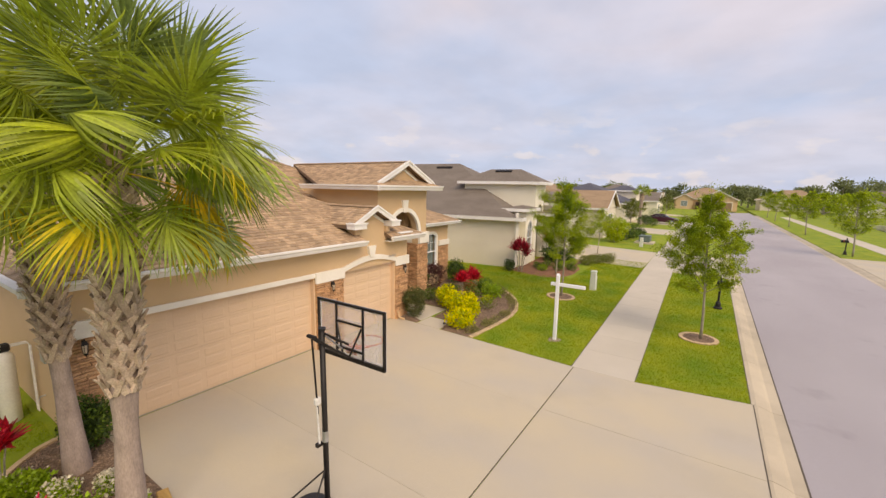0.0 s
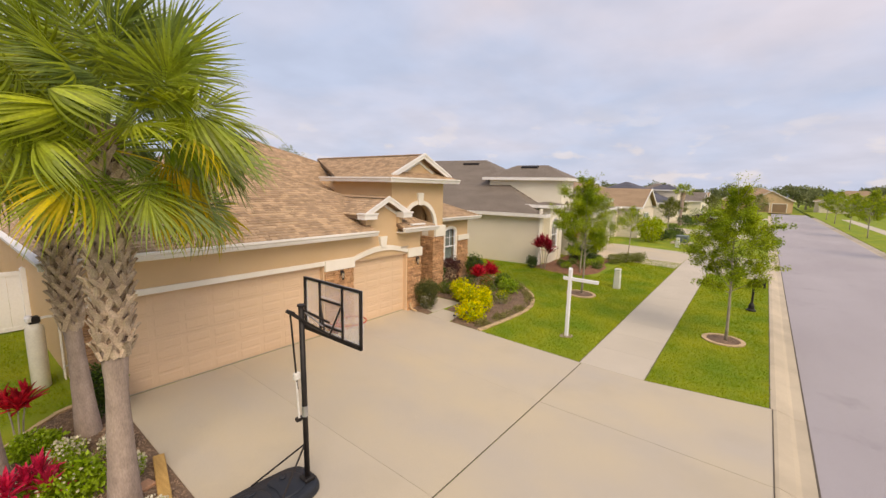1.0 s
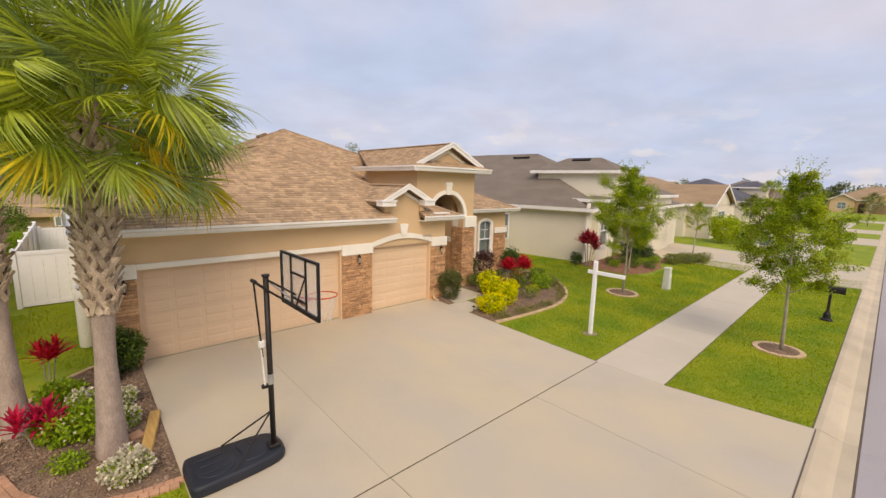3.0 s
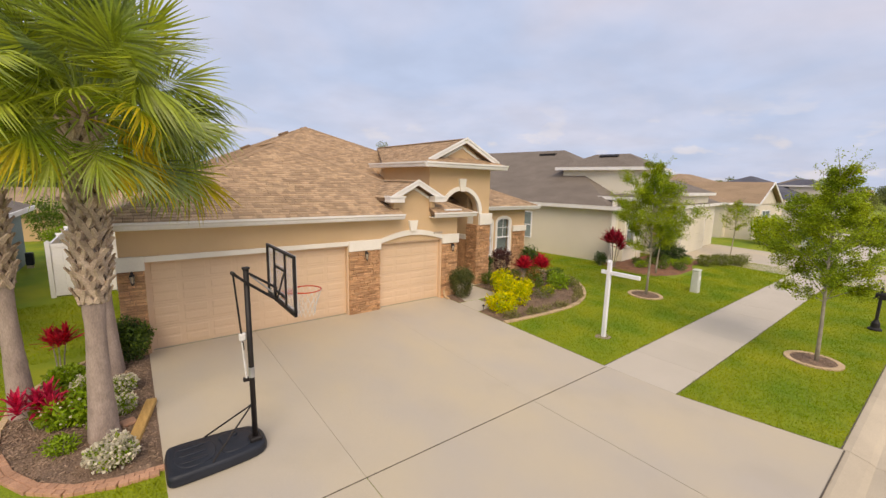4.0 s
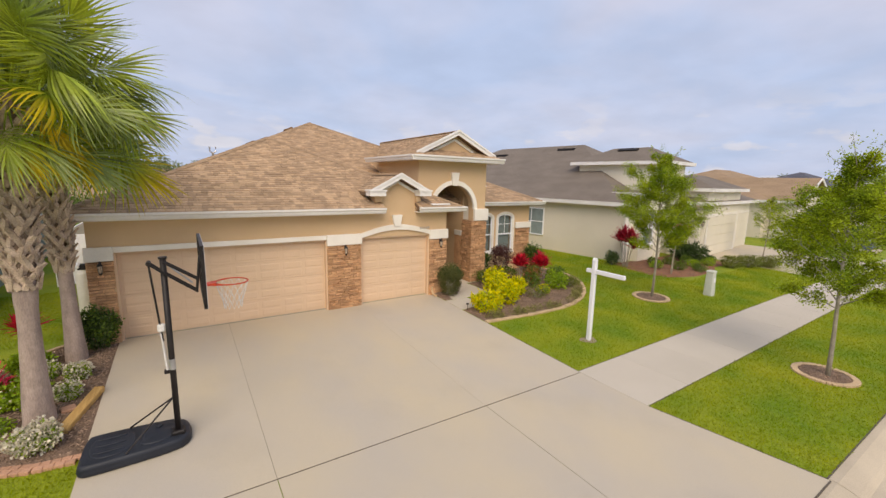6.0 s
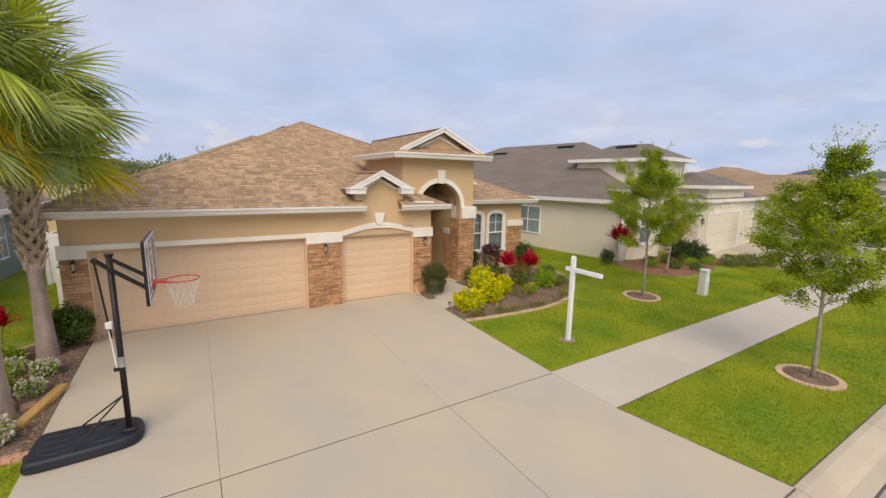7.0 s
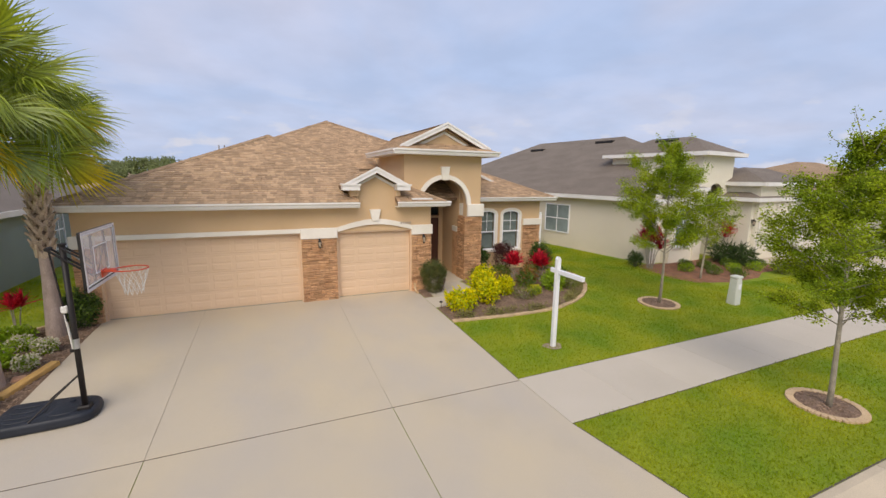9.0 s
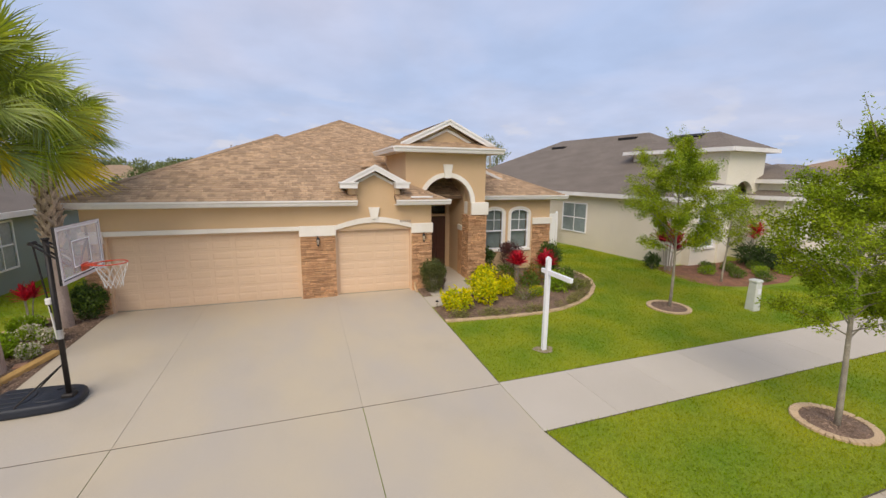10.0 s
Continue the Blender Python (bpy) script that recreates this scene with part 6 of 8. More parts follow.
# ---- loose things ----
def basketball_hoop():
    """A portable hoop: filled base, pole, lift arms with a screw lifter, clear board, rim and net. It faces +x."""
    h = thing("basketball_hoop", "portable basketball hoop with clear backboard and black pole on the driveway", "basketball hoop", (-4.80, -4.69, ground_z(-4.7) + 0.012))
    # base: a rounded moulded tank, a raised deck at each end and shallow ribs
    def rounded(pts, times=2):
        for _ in range(times):
            pts = [((p[0] * a + q[0] * (4 - a)) / 4, (p[1] * a + q[1] * (4 - a)) / 4) for p, q in zip(pts, pts[1:] + pts[:1]) for a in (3, 1)]
        return pts

    def moulded(pts, levels):
        bm = bmesh.new()
        cx, cy = sum(p[0] for p in pts) / len(pts), sum(p[1] for p in pts) / len(pts)
        rings = [[bm.verts.new((cx + (x - cx) * f, cy + (y - cy) * f, z)) for x, y in pts] for z, f in levels]
        for r0, r1 in zip(rings, rings[1:]):
            for i in range(len(pts)):
                bm.faces.new((r0[i], r1[i], r1[(i + 1) % len(pts)], r0[(i + 1) % len(pts)]))
        bm.faces.new(rings[0]), bm.faces.new(rings[-1][::-1])
        bmesh.ops.recalc_face_normals(bm, faces=bm.faces[:])
        return bm

    prof = [(-1.17, -0.10), (-1.16, 0.52), (-1.06, 0.56), (-0.20, 0.52), (0.10, 0.44), (0.18, 0.20), (0.15, -0.14), (-0.10, -0.25), (-1.05, -0.29), (-1.16, -0.24)]
    base = part("base", moulded(rounded(prof), [(0.0, 0.965), (0.015, 0.99), (0.06, 1.0), (0.075, 0.985), (0.085, 0.99), (0.125, 0.975), (0.15, 0.945), (0.162, 0.89)]), PLASTIC, h, "black moulded plastic base tank", smooth=True)
    part("base_tray", moulded(rounded([(-1.06, -0.17), (-1.06, 0.44), (-0.60, 0.43), (-0.50, 0.14), (-0.60, -0.17)]), [(0.155, 1.0), (0.172, 0.98), (0.178, 0.93)]), PLASTIC, base, smooth=True)
    part("base_tray", moulded(rounded([(-0.50, -0.14), (-0.42, 0.14), (-0.50, 0.42), (-0.10, 0.40), (0.02, 0.14), (-0.10, -0.14)]), [(0.155, 1.0), (0.176, 0.97), (0.184, 0.90)]), PLASTIC, base, smooth=True)
    for y in (-0.03, 0.14, 0.31):
        part("base_rib", moulded(rounded([(-1.0, y - 0.035), (-1.0, y + 0.035), (-0.66, y + 0.035), (-0.62, y - 0.035)]), [(0.176, 1.0), (0.19, 0.9), (0.193, 0.7)]), PLASTIC, base, smooth=True)
    part("filler_cap", lathe(bmesh.new(), [(0.045, 0.18), (0.045, 0.205), (0.035, 0.213)], 14, (-0.25, 0.28)), PLASTIC, base)
    # pole in three drawn sections
    pole = part("pole", tube(bmesh.new(), [(0, -0.08, 0.14), (0, -0.05, 2.84)], 0.040, 16), BLACK, h, smooth=True)
    base.location.y = -0.09
    part("pole_joint", tube(bmesh.new(), [(0, -0.068, 1.18), (0, -0.066, 1.34)], 0.045, 16), STEEL, pole, "silver joint label")
    part("pole_cap", tube(bmesh.new(), [(0, -0.05, 2.84), (0, -0.05, 2.87)], 0.055, 12), BLACK, pole)
    part("pole_collar", boxes((-0.09, 0.09, -0.17, 0.01, 0.14, 0.22), bevel=0.02), BLACK, h)
    for y0 in (-0.24, 0.50):
        part("brace", tube(bmesh.new(), [(-0.02, -0.07, 0.74), (-0.62, y0 * 0.97 - 0.09, 0.17)], 0.013, 8), BLACK, h)
    # lift arms, two pairs
    for y in (-0.062, 0.062):
        part("upper_arm", tube(bmesh.new(), [(0.0, y - 0.05, 2.80), (0.40, y - 0.08, 2.52)], 0.016, 6), BLACK, h)
        part("lower_arm", tube(bmesh.new(), [(-0.17, y - 0.05, 2.79), (0.0, y - 0.05, 2.64), (0.40, y - 0.08, 2.33)], 0.018, 6), BLACK, h)
    part("arm_pin", tube(bmesh.new(), [(-0.17, -0.125, 2.79), (-0.17, 0.025, 2.79)], 0.03, 8), BLACK, h)
    part("counter_spring", tube(bmesh.new(), [(0.06, -0.05, 2.74), (0.34, -0.07, 2.46)], 0.012, 8), STEEL, h)
    rod = part("lifter_rod", tube(bmesh.new(), [(-0.17, -0.05, 2.77), (-0.085, -0.03, 1.62)], 0.014, 8), BLACK, h)
    part("lifter_tube", tube(bmesh.new(), [(-0.10, -0.03, 1.74), (-0.065, -0.02, 1.16)], 0.016, 8), NET, rod, "white plastic screw cover")
    part("lifter_handle", boxes((-0.14, -0.04, -0.065, 0.01, 1.76, 1.88), bevel=0.02), NET, h, "white plastic lifter handle")
    part("lifter_bracket", boxes((-0.11, 0.0, -0.03, 0.03, 1.10, 1.16), bevel=0.008), BLACK, h)
    # board
    bx, by, z0, z1, hw = 0.475, -0.11, 2.235, 3.105, 0.685
    b = part("backboard", boxes((bx - 0.004, bx + 0.004, by - hw + 0.02, by + hw - 0.02, z0 + 0.02, z1 - 0.02)), ACRYLIC, h, "clear acrylic backboard")
    b.visible_shadow = False
    fr = 0.035
    for nm, r in (("board_frame", (bx - 0.03, bx + 0.012, by - hw, by + hw, z1 - fr, z1)), ("board_frame", (bx - 0.03, bx + 0.012, by - hw, by + hw, z0, z0 + fr + 0.03)), ("board_frame", (bx - 0.03, bx + 0.012, by - hw, by - hw + fr, z0 + fr, z1 - fr)), ("board_frame", (bx - 0.03, bx + 0.012, by + hw - fr, by + hw, z0 + fr, z1 - fr))):
        part(nm, boxes(r, bevel=0.004), BLACK, h)
    for r in ((by - hw, by + hw, z1 - fr, z1), (by - hw, by + hw, z0, z0 + fr + 0.012), (by - hw, by - hw + fr, z0 + fr + 0.012, z1 - fr), (by + hw - fr, by + hw, z0 + fr + 0.012, z1 - fr)):
        part("board_border", boxes((bx + 0.0125, bx + 0.018, *r)), PALE_GREY, h, "pale grey border on the board's front")
    for y in (-0.27, 0.27):
        part("board_strut", boxes((bx - 0.03, bx - 0.006, by + y - 0.014, by + y + 0.014, z0 + fr, z1 - fr)), BLACK, h)
    for z in (z0 + 0.18, z0 + 0.58):
        part("board_strut", boxes((bx - 0.03, bx - 0.006, by - 0.256, by + 0.256, z - 0.014, z + 0.014)), BLACK, h)
    for s in (-1, 1):
        part("board_bracket", tube(bmesh.new(), [(bx - 0.03, by + s * 0.25, z0 + 0.55), (bx - 0.09, by + s * 0.07, z0 + 0.12)], 0.014, 6), BLACK, h)
    w = 0.018
    for r in ((by - 0.28, by + 0.28, z0 + 0.60, z0 + 0.60 + w), (by - 0.28, by + 0.28, z0 + 0.19, z0 + 0.19 + w), (by - 0.28, by - 0.28 + w, z0 + 0.208, z0 + 0.60), (by + 0.28 - w, by + 0.28, z0 + 0.208, z0 + 0.60), (by - hw + 0.035, by + hw - 0.035, z1 - 0.06, z1 - 0.036), (by - hw + 0.035, by + hw - 0.035, z0 + 0.066, z0 + 0.09), (by - hw + 0.036, by - hw + 0.06, z0 + 0.09, z1 - 0.06), (by + hw - 0.06, by + hw - 0.036, z0 + 0.09, z1 - 0.06)):
        part("court_line", boxes((bx + 0.005, bx + 0.007, *r)), WHITE, b)
    # rim, plate and net
    rz, rx, rr = 2.43, bx + 0.15 + 0.225, 0.225
    bm = bmesh.new()
    ring = [(rx + rr * math.cos(a), by + rr * math.sin(a), rz) for a in [2 * math.pi * k / 28 for k in range(29)]]
    tube(bm, ring, 0.010, 6, caps=False)
    rim = part("rim", bm, ORANGE, h, "orange steel rim")
    part("rim_plate", boxes((bx + 0.008, bx + 0.03, by - 0.11, by + 0.11, rz - 0.10, rz + 0.02), bevel=0.006), ORANGE, rim)
    for s in (-1, 1):
        part("rim_brace", tube(bmesh.new(), [(bx + 0.02, by + s * 0.09, rz - 0.01), (rx - 0.05, by + s * 0.215, rz - 0.005)], 0.009, 6), ORANGE, rim)
    part("rim_neck", boxes((bx + 0.02, bx + 0.17, by - 0.06, by + 0.06, rz - 0.03, rz + 0.005), bevel=0.006), ORANGE, rim)
    bm = bmesh.new()
    n = 12
    lv = [(0.0, 0.225), (0.10, 0.20), (0.20, 0.165), (0.30, 0.135), (0.40, 0.125)]
    for k in range(n):
        for way in (-1, 1):
            pts = []
            for j, (dz, r) in enumerate(lv):
                a = 2 * math.pi * (k + way * 0.5 * j) / n
                pts.append((rx + r * math.cos(a), by + r * math.sin(a), rz - 0.012 - dz))
            tube(bm, pts, 0.0038, 4)
    part("net", bm, NET, h, "white cord net", kind="stuff")


def sign_post():
    s = thing("sign_post", "white wooden yard sign post with empty cross arm", "sign post", (4.23, -5.22, ground_z(-5.22)))
    part("post", boxes((-0.05, 0.05, -0.05, 0.05, -0.1, 2.14), bevel=0.008), WHITE, s)
    part("post_cap", prism(bmesh.new(), [(-0.05, 2.14), (0.05, 2.14), (0.0, 2.20)], "y", -0.05, 0.05), WHITE, s)
    part("cross_arm", boxes((-0.04, 0.04, -0.86, -0.052, 1.80, 1.90), bevel=0.008), WHITE, s)
    part("cross_arm_end", boxes((-0.04, 0.04, 0.052, 0.22, 1.80, 1.90), bevel=0.008), WHITE, s)
    p = tagged(new("bare_patch", mesh_of("bare_patch", [(4.23 + 0.24 * math.cos(a) * (1 + 0.2 * math.sin(3 * a)), -5.22 + 0.2 * math.sin(a), ground_z(-5.22) + 0.012) for a in [2 * math.pi * k / 16 for k in range(16)]], [tuple(range(16))], mat("sandy_soil", (0.36, 0.29, 0.2), (0.26, 0.2, 0.13), 8, 0.95, 60, 0.2))), "bare sandy patch of soil round the sign post", "soil", kind="structure")


def utility_pedestal(x, y, h=0.95, w=0.26):
    u = thing("utility_pedestal", "pale grey-green plastic utility pedestal standing in the lawn", "utility box", (x, y, ground_z(y)), group="utility pedestals")
    bm = box(bmesh.new(), -w / 2, w / 2, -w / 2, w / 2, -0.05, h - 0.10, bevel=0.02)
    for v in bm.verts:
        f = 1.12 - 0.20 * max(0, v.co.z) / h
        v.co.x *= f
        v.co.y *= f
    g = mat("pedestal_plastic", (0.62, 0.63, 0.57), (0.54, 0.55, 0.49), 3, 0.6, 40, 0.08)
    part("housing", bm, g, u)
    part("cap", boxes((-w * 0.54, w * 0.54, -w * 0.54, w * 0.54, h - 0.10, h), bevel=0.03), g, u)
    part("warning_label", boxes((-0.06, 0.06, -w * 0.52 - 0.012, -w * 0.5, h * 0.55, h * 0.72)), WHITE, u)


def mailbox(x, y, rz):
    m = thing("mailbox", "black metal mailbox on a fluted post in the verge", "mailbox", (x, y, ground_z(y)), rz, group="street mailboxes")
    part("post_base", lathe(bmesh.new(), [(0.17, -0.02), (0.17, 0.05), (0.11, 0.10), (0.10, 0.24), (0.075, 0.28), (0.05, 0.34)], 14), BLACK, m)
    part("post", tube(bmesh.new(), [(0, 0, 0.3), (0, 0, 1.25)], 0.042, 12), BLACK, m)
    part("finial", lathe(bmesh.new(), [(0.03, 1.25), (0.05, 1.29), (0.035, 1.34), (0.008, 1.40)], 10), BLACK, m)
    part("arm", boxes((-0.03, 0.03, -0.36, 0.16, 0.98, 1.02), bevel=0.006), BLACK, m)
    pts = [(-0.085, 1.022)] + [(0.085 * -math.cos(a), 1.13 + 0.085 * math.sin(a)) for a in [math.pi * k / 10 for k in range(11)]] + [(0.085, 1.022)]
    part("box_body", prism(bmesh.new(), pts, "y", -0.34, 0.12), BLACK, m)
    part("box_door", prism(bmesh.new(), [(p[0] * 1.06, p[1]) for p in pts], "y", -0.355, -0.342), BLACK, m)
    part("flag", boxes((0.086, 0.092, -0.2, -0.16, 1.05, 1.2)), ORANGE, m)


def water_tank():
    t = thing("water_softener", "cream plastic water tank with black valve beside the wall", "water tank", (-6.80, 2.0, ground_z(2)))
    c = mat("tank_plastic", (0.76, 0.73, 0.66), (0.68, 0.65, 0.58), 2, 0.5, 30, 0.06)
    part("tank", lathe(bmesh.new(), [(0.13, 0.0), (0.155, 0.03), (0.155, 1.28), (0.14, 1.36), (0.08, 1.42), (0.05, 1.43)], 20), c, t, smooth=True)
    part("valve", boxes((-0.10, 0.10, -0.09, 0.09, 1.43, 1.58), bevel=0.03), BLACK, t)
    part("valve_cover", boxes((-0.13, -0.02, -0.10, 0.10, 1.46, 1.60), bevel=0.03), WHITE, t)
    for y in (-0.05, 0.06):
        part("pipe", tube(bmesh.new(), [(0.0, y, 1.52), (0.34, y, 1.52), (0.38, y, 1.44), (0.38, y, 0.05)], 0.014, 8), NET, t, "white plastic pipe")
    part("hose_tap", tube(bmesh.new(), [(0.42, -0.45, 0.5), (0.34, -0.45, 0.5), (0.32, -0.45, 0.44)], 0.014, 8), STEEL, t)
    b = thing("electric_box", "small grey electric box on the side wall", "electric box", (-6.352, 1.15, 1.5))
    part("box_body", boxes((-0.09, 0.0, -0.12, 0.12, -0.2, 0.2), bevel=0.01), STEEL, b)


def vinyl_fence(a, b, h, label, group="white vinyl fences", post=2.4):
    """White tongue-and-groove panels between capped posts, from a to b."""
    d = Vector((b[0] - a[0], b[1] - a[1], 0))
    L = d.length
    f = thing("vinyl_fence", label, "fence", (a[0], a[1], 0), math.degrees(math.atan2(d.y, d.x)), group=group)
    n = max(1, round(L / post))
    s = L / n
    for k in range(n + 1):
        p = part("post", boxes((k * s - 0.06, k * s + 0.06, -0.06, 0.06, -0.2, h + 0.05), bevel=0.006), WHITE, f)
        part("post_cap", prism(bmesh.new(), [(k * s - 0.075, h + 0.05), (k * s + 0.075, h + 0.05), (k * s, h + 0.11)], "y", -0.07, 0.07), WHITE, p)
    for k in range(n):
        x0, x1 = k * s + 0.062, (k + 1) * s - 0.062
        part("rail", boxes((x0, x1, -0.03, 0.03, 0.05, 0.16)), WHITE, f)
        part("rail", boxes((x0, x1, -0.03, 0.03, h - 0.12, h)), WHITE, f)
        m = max(1, round((x1 - x0) / 0.28))
        w = (x1 - x0) / m
        if L < 12:
            for j in range(m):
                part("board", boxes((x0 + j * w + 0.002, x0 + (j + 1) * w - 0.002, -0.012, 0.012, 0.16, h - 0.12)), WHITE, f)
        else:
            part("panel", boxes((x0, x1, -0.012, 0.012, 0.16, h - 0.12)), WHITE, f)


def transformer(x, y):
    t = thing("transformer_box", "green-grey steel transformer box on a concrete pad", "transformer", (x, y, ground_z(y)))
    g = mat("transformer_paint", (0.10, 0.14, 0.13), (0.13, 0.17, 0.15), 2, 0.5, 40, 0.08)
    part("pad", boxes((-0.9, 0.9, -0.8, 0.8, -0.1, 0.12), bevel=0.02), CONCRETE, t)
    part("cabinet", boxes((-0.55, 0.55, -0.45, 0.45, 0.12, 0.66), bevel=0.04), g, t)
    part("lid", boxes((-0.58, 0.58, -0.52, 0.48, 0.66, 0.73), bevel=0.03), g, t)
    part("door", boxes((-0.50, 0.50, -0.49, -0.452, 0.2, 0.62), bevel=0.01), g, t)


def car(x, y, rz, paint, label):
    """A parked saloon: body, glasshouse, wheels, lamps. It points to +x."""
    c = thing("car", label, "car", (x, y, ground_z(y) + 0.02), rz)
    side = [(-2.3, 0.35), (-2.28, 0.75), (-2.1, 0.92), (-1.55, 0.98), (1.0, 0.95), (1.9, 0.80), (2.25, 0.62), (2.3, 0.35), (1.85, 0.26), (-1.9, 0.26)]
    part("body", prism(bmesh.new(), side, "y", -0.88, 0.88), paint, c)
    roof = [(-1.75, 0.97), (-1.0, 1.40), (0.1, 1.45), (0.95, 0.97)]
    bm = prism(bmesh.new(), roof, "y", -0.74, 0.74)
    for v in bm.verts:
        if v.co.z > 1.2:
            v.co.y *= 0.82
    part("cabin", bm, paint, c)
    for s in (-1, 1):
        v = [(-1.4, s * 0.755, 1.02), (0.72, s * 0.755, 1.02), (0.05, s * 0.665, 1.38), (-0.95, s * 0.665, 1.34)]
        part("side_window", mesh_of("side_window", v, [(0, 1, 2, 3)], WINDOW), None, c)
        for wx in (-1.4, 1.4):
            w = part("wheel", tube(bmesh.new(), [(wx, s * 0.68, 0.31), (wx, s * 0.90, 0.31)], 0.32, 18), PLASTIC, c)
            part("rim", tube(bmesh.new(), [(wx, s * 0.901, 0.31), (wx, s * 0.912, 0.31)], 0.2, 12), STEEL, w)
        part("headlight", boxes((2.12, 2.27, s * 0.66 - 0.18, s * 0.66 + 0.18, 0.60, 0.72), bevel=0.02), WHITE, c)
        part("tail_light", boxes((-2.31, -2.2, s * 0.66 - 0.18, s * 0.66 + 0.18, 0.68, 0.82), bevel=0.02), TI_RED, c)
    part("windscreen", mesh_of("windscreen", [(0.98, -0.68, 1.0), (0.98, 0.68, 1.0), (0.16, 0.58, 1.44), (0.16, -0.58, 1.44)], [(0, 1, 2, 3)], WINDOW), None, c)
    part("rear_window", mesh_of("rear_window", [(-1.77, -0.66, 1.0), (-1.77, 0.66, 1.0), (-1.05, 0.58, 1.39), (-1.05, -0.58, 1.39)], [(3, 2, 1, 0)], WINDOW), None, c)
    part("bumper", boxes((2.2, 2.36, -0.85, 0.85, 0.3, 0.5), bevel=0.04), paint, c)
    part("number_plate", boxes((2.361, 2.368, -0.15, 0.15, 0.36, 0.44)), WHITE, c)


basketball_hoop()
sign_post()
utility_pedestal(11.92, -4.62)
utility_pedestal(30.6, -4.3, 0.8)
mailbox(12.0, -9.72, 0)
mailbox(37.6, -18.7, 180)
water_tank()
vinyl_fence((-8.25, 6.9), (-6.41, 6.9), 1.78, "white vinyl privacy fence panel closing the side yard")
vinyl_fence((-8.25, 17.3), (-8.25, 7.1), 1.72, "long white vinyl fence along the side yard")
vinyl_fence((-8.1, 17.3), (3.5, 17.3), 1.5, "white vinyl fence closing the back of the side yard")
vinyl_fence((-7.3, 25.0), (4.0, 25.0), 1.75, "white vinyl fence of the yard behind")
vinyl_fence((8.97, 6.6), (12.45, 6.6), 1.80, "white vinyl fence panel between the houses")
def meter_box(x, y):
    """A slim dark service box on a post against the neighbour's wall."""
    b = thing("service_box", "slim dark service box standing against the grey-green wall", "utility box", (x, y, ground_z(y)))
    part("box_body", boxes((-0.12, 0.12, -0.14, 0.14, 0.12, 0.66), bevel=0.02), PLASTIC, b)
    part("box_door", boxes((0.121, 0.135, -0.11, 0.11, 0.17, 0.60), bevel=0.006), PLASTIC, b)
    part("stand", boxes((-0.10, 0.10, -0.12, 0.12, -0.05, 0.12)), CONCRETE, b)


def downspout_foot():
    d = thing("downspout_elbow", "short tan downspout elbow at the foot of the pier", "drainpipe", (2.52, -0.16, ground_z(-0.2)))
    part("elbow", tube(bmesh.new(), [(0.0, 0.10, 0.30), (0.0, 0.05, 0.12), (0.0, -0.04, 0.06), (0.0, -0.20, 0.045)], 0.04, 8), STUCCO, d)
    p = thing("path_light", "small black path light at the bed corner", "lamp", (2.70, -1.92, ground_z(-1.9)))
    part("stake", tube(bmesh.new(), [(0, 0, -0.02), (0, 0, 0.20)], 0.008, 6), BLACK, p)
    part("hood", lathe(bmesh.new(), [(0.055, 0.20), (0.036, 0.23), (0.010, 0.245)], 12), BLACK, p)


downspout_foot()
meter_box(-9.60, 13.2)
transformer(33.7, -4.2)
car(61.0, -3.1, -90, mat("dark_red_paint", (0.06, 0.012, 0.03), (0.05, 0.01, 0.026), 2, 0.25, 20, 0.05, spec=0.6), "dark red saloon car parked on a driveway")


# ---- neighbouring houses ----
GREY_ROOF = mat("grey_shingle", (0.20, 0.165, 0.135), (0.165, 0.135, 0.11), 0.7, 0.95, 60, 0.3, 0.5, 40, stretch=(1, 1, 4))
BLUE_ROOF = mat("slate_shingle", (0.10, 0.10, 0.125), (0.08, 0.08, 0.10), 0.7, 0.95, 60, 0.3, 0.5, 40, stretch=(1, 1, 4))
BROWN_ROOF = mat("brown_far_shingle", (0.36, 0.245, 0.15), (0.30, 0.205, 0.125), 0.7, 0.95, 60, 0.3, 0.5, 40, stretch=(1, 1, 4))
CREAM = mat("cream_stucco", (0.80, 0.75, 0.62), (0.76, 0.71, 0.585), 0.6, 0.9, 90, 0.06, 0.5, 130)
BEIGE = mat("beige_stucco", (0.74, 0.665, 0.55), (0.70, 0.625, 0.515), 0.6, 0.9, 90, 0.06, 0.5, 130)
TEAL = mat("grey_green_stucco", (0.27, 0.325, 0.315), (0.25, 0.30, 0.29), 0.6, 0.9, 90, 0.06, 0.5, 130)
PALE_DOOR = mat("cream_door_paint", (0.74, 0.68, 0.545), (0.69, 0.635, 0.51), 0.7, 0.6, 40, 0.05)


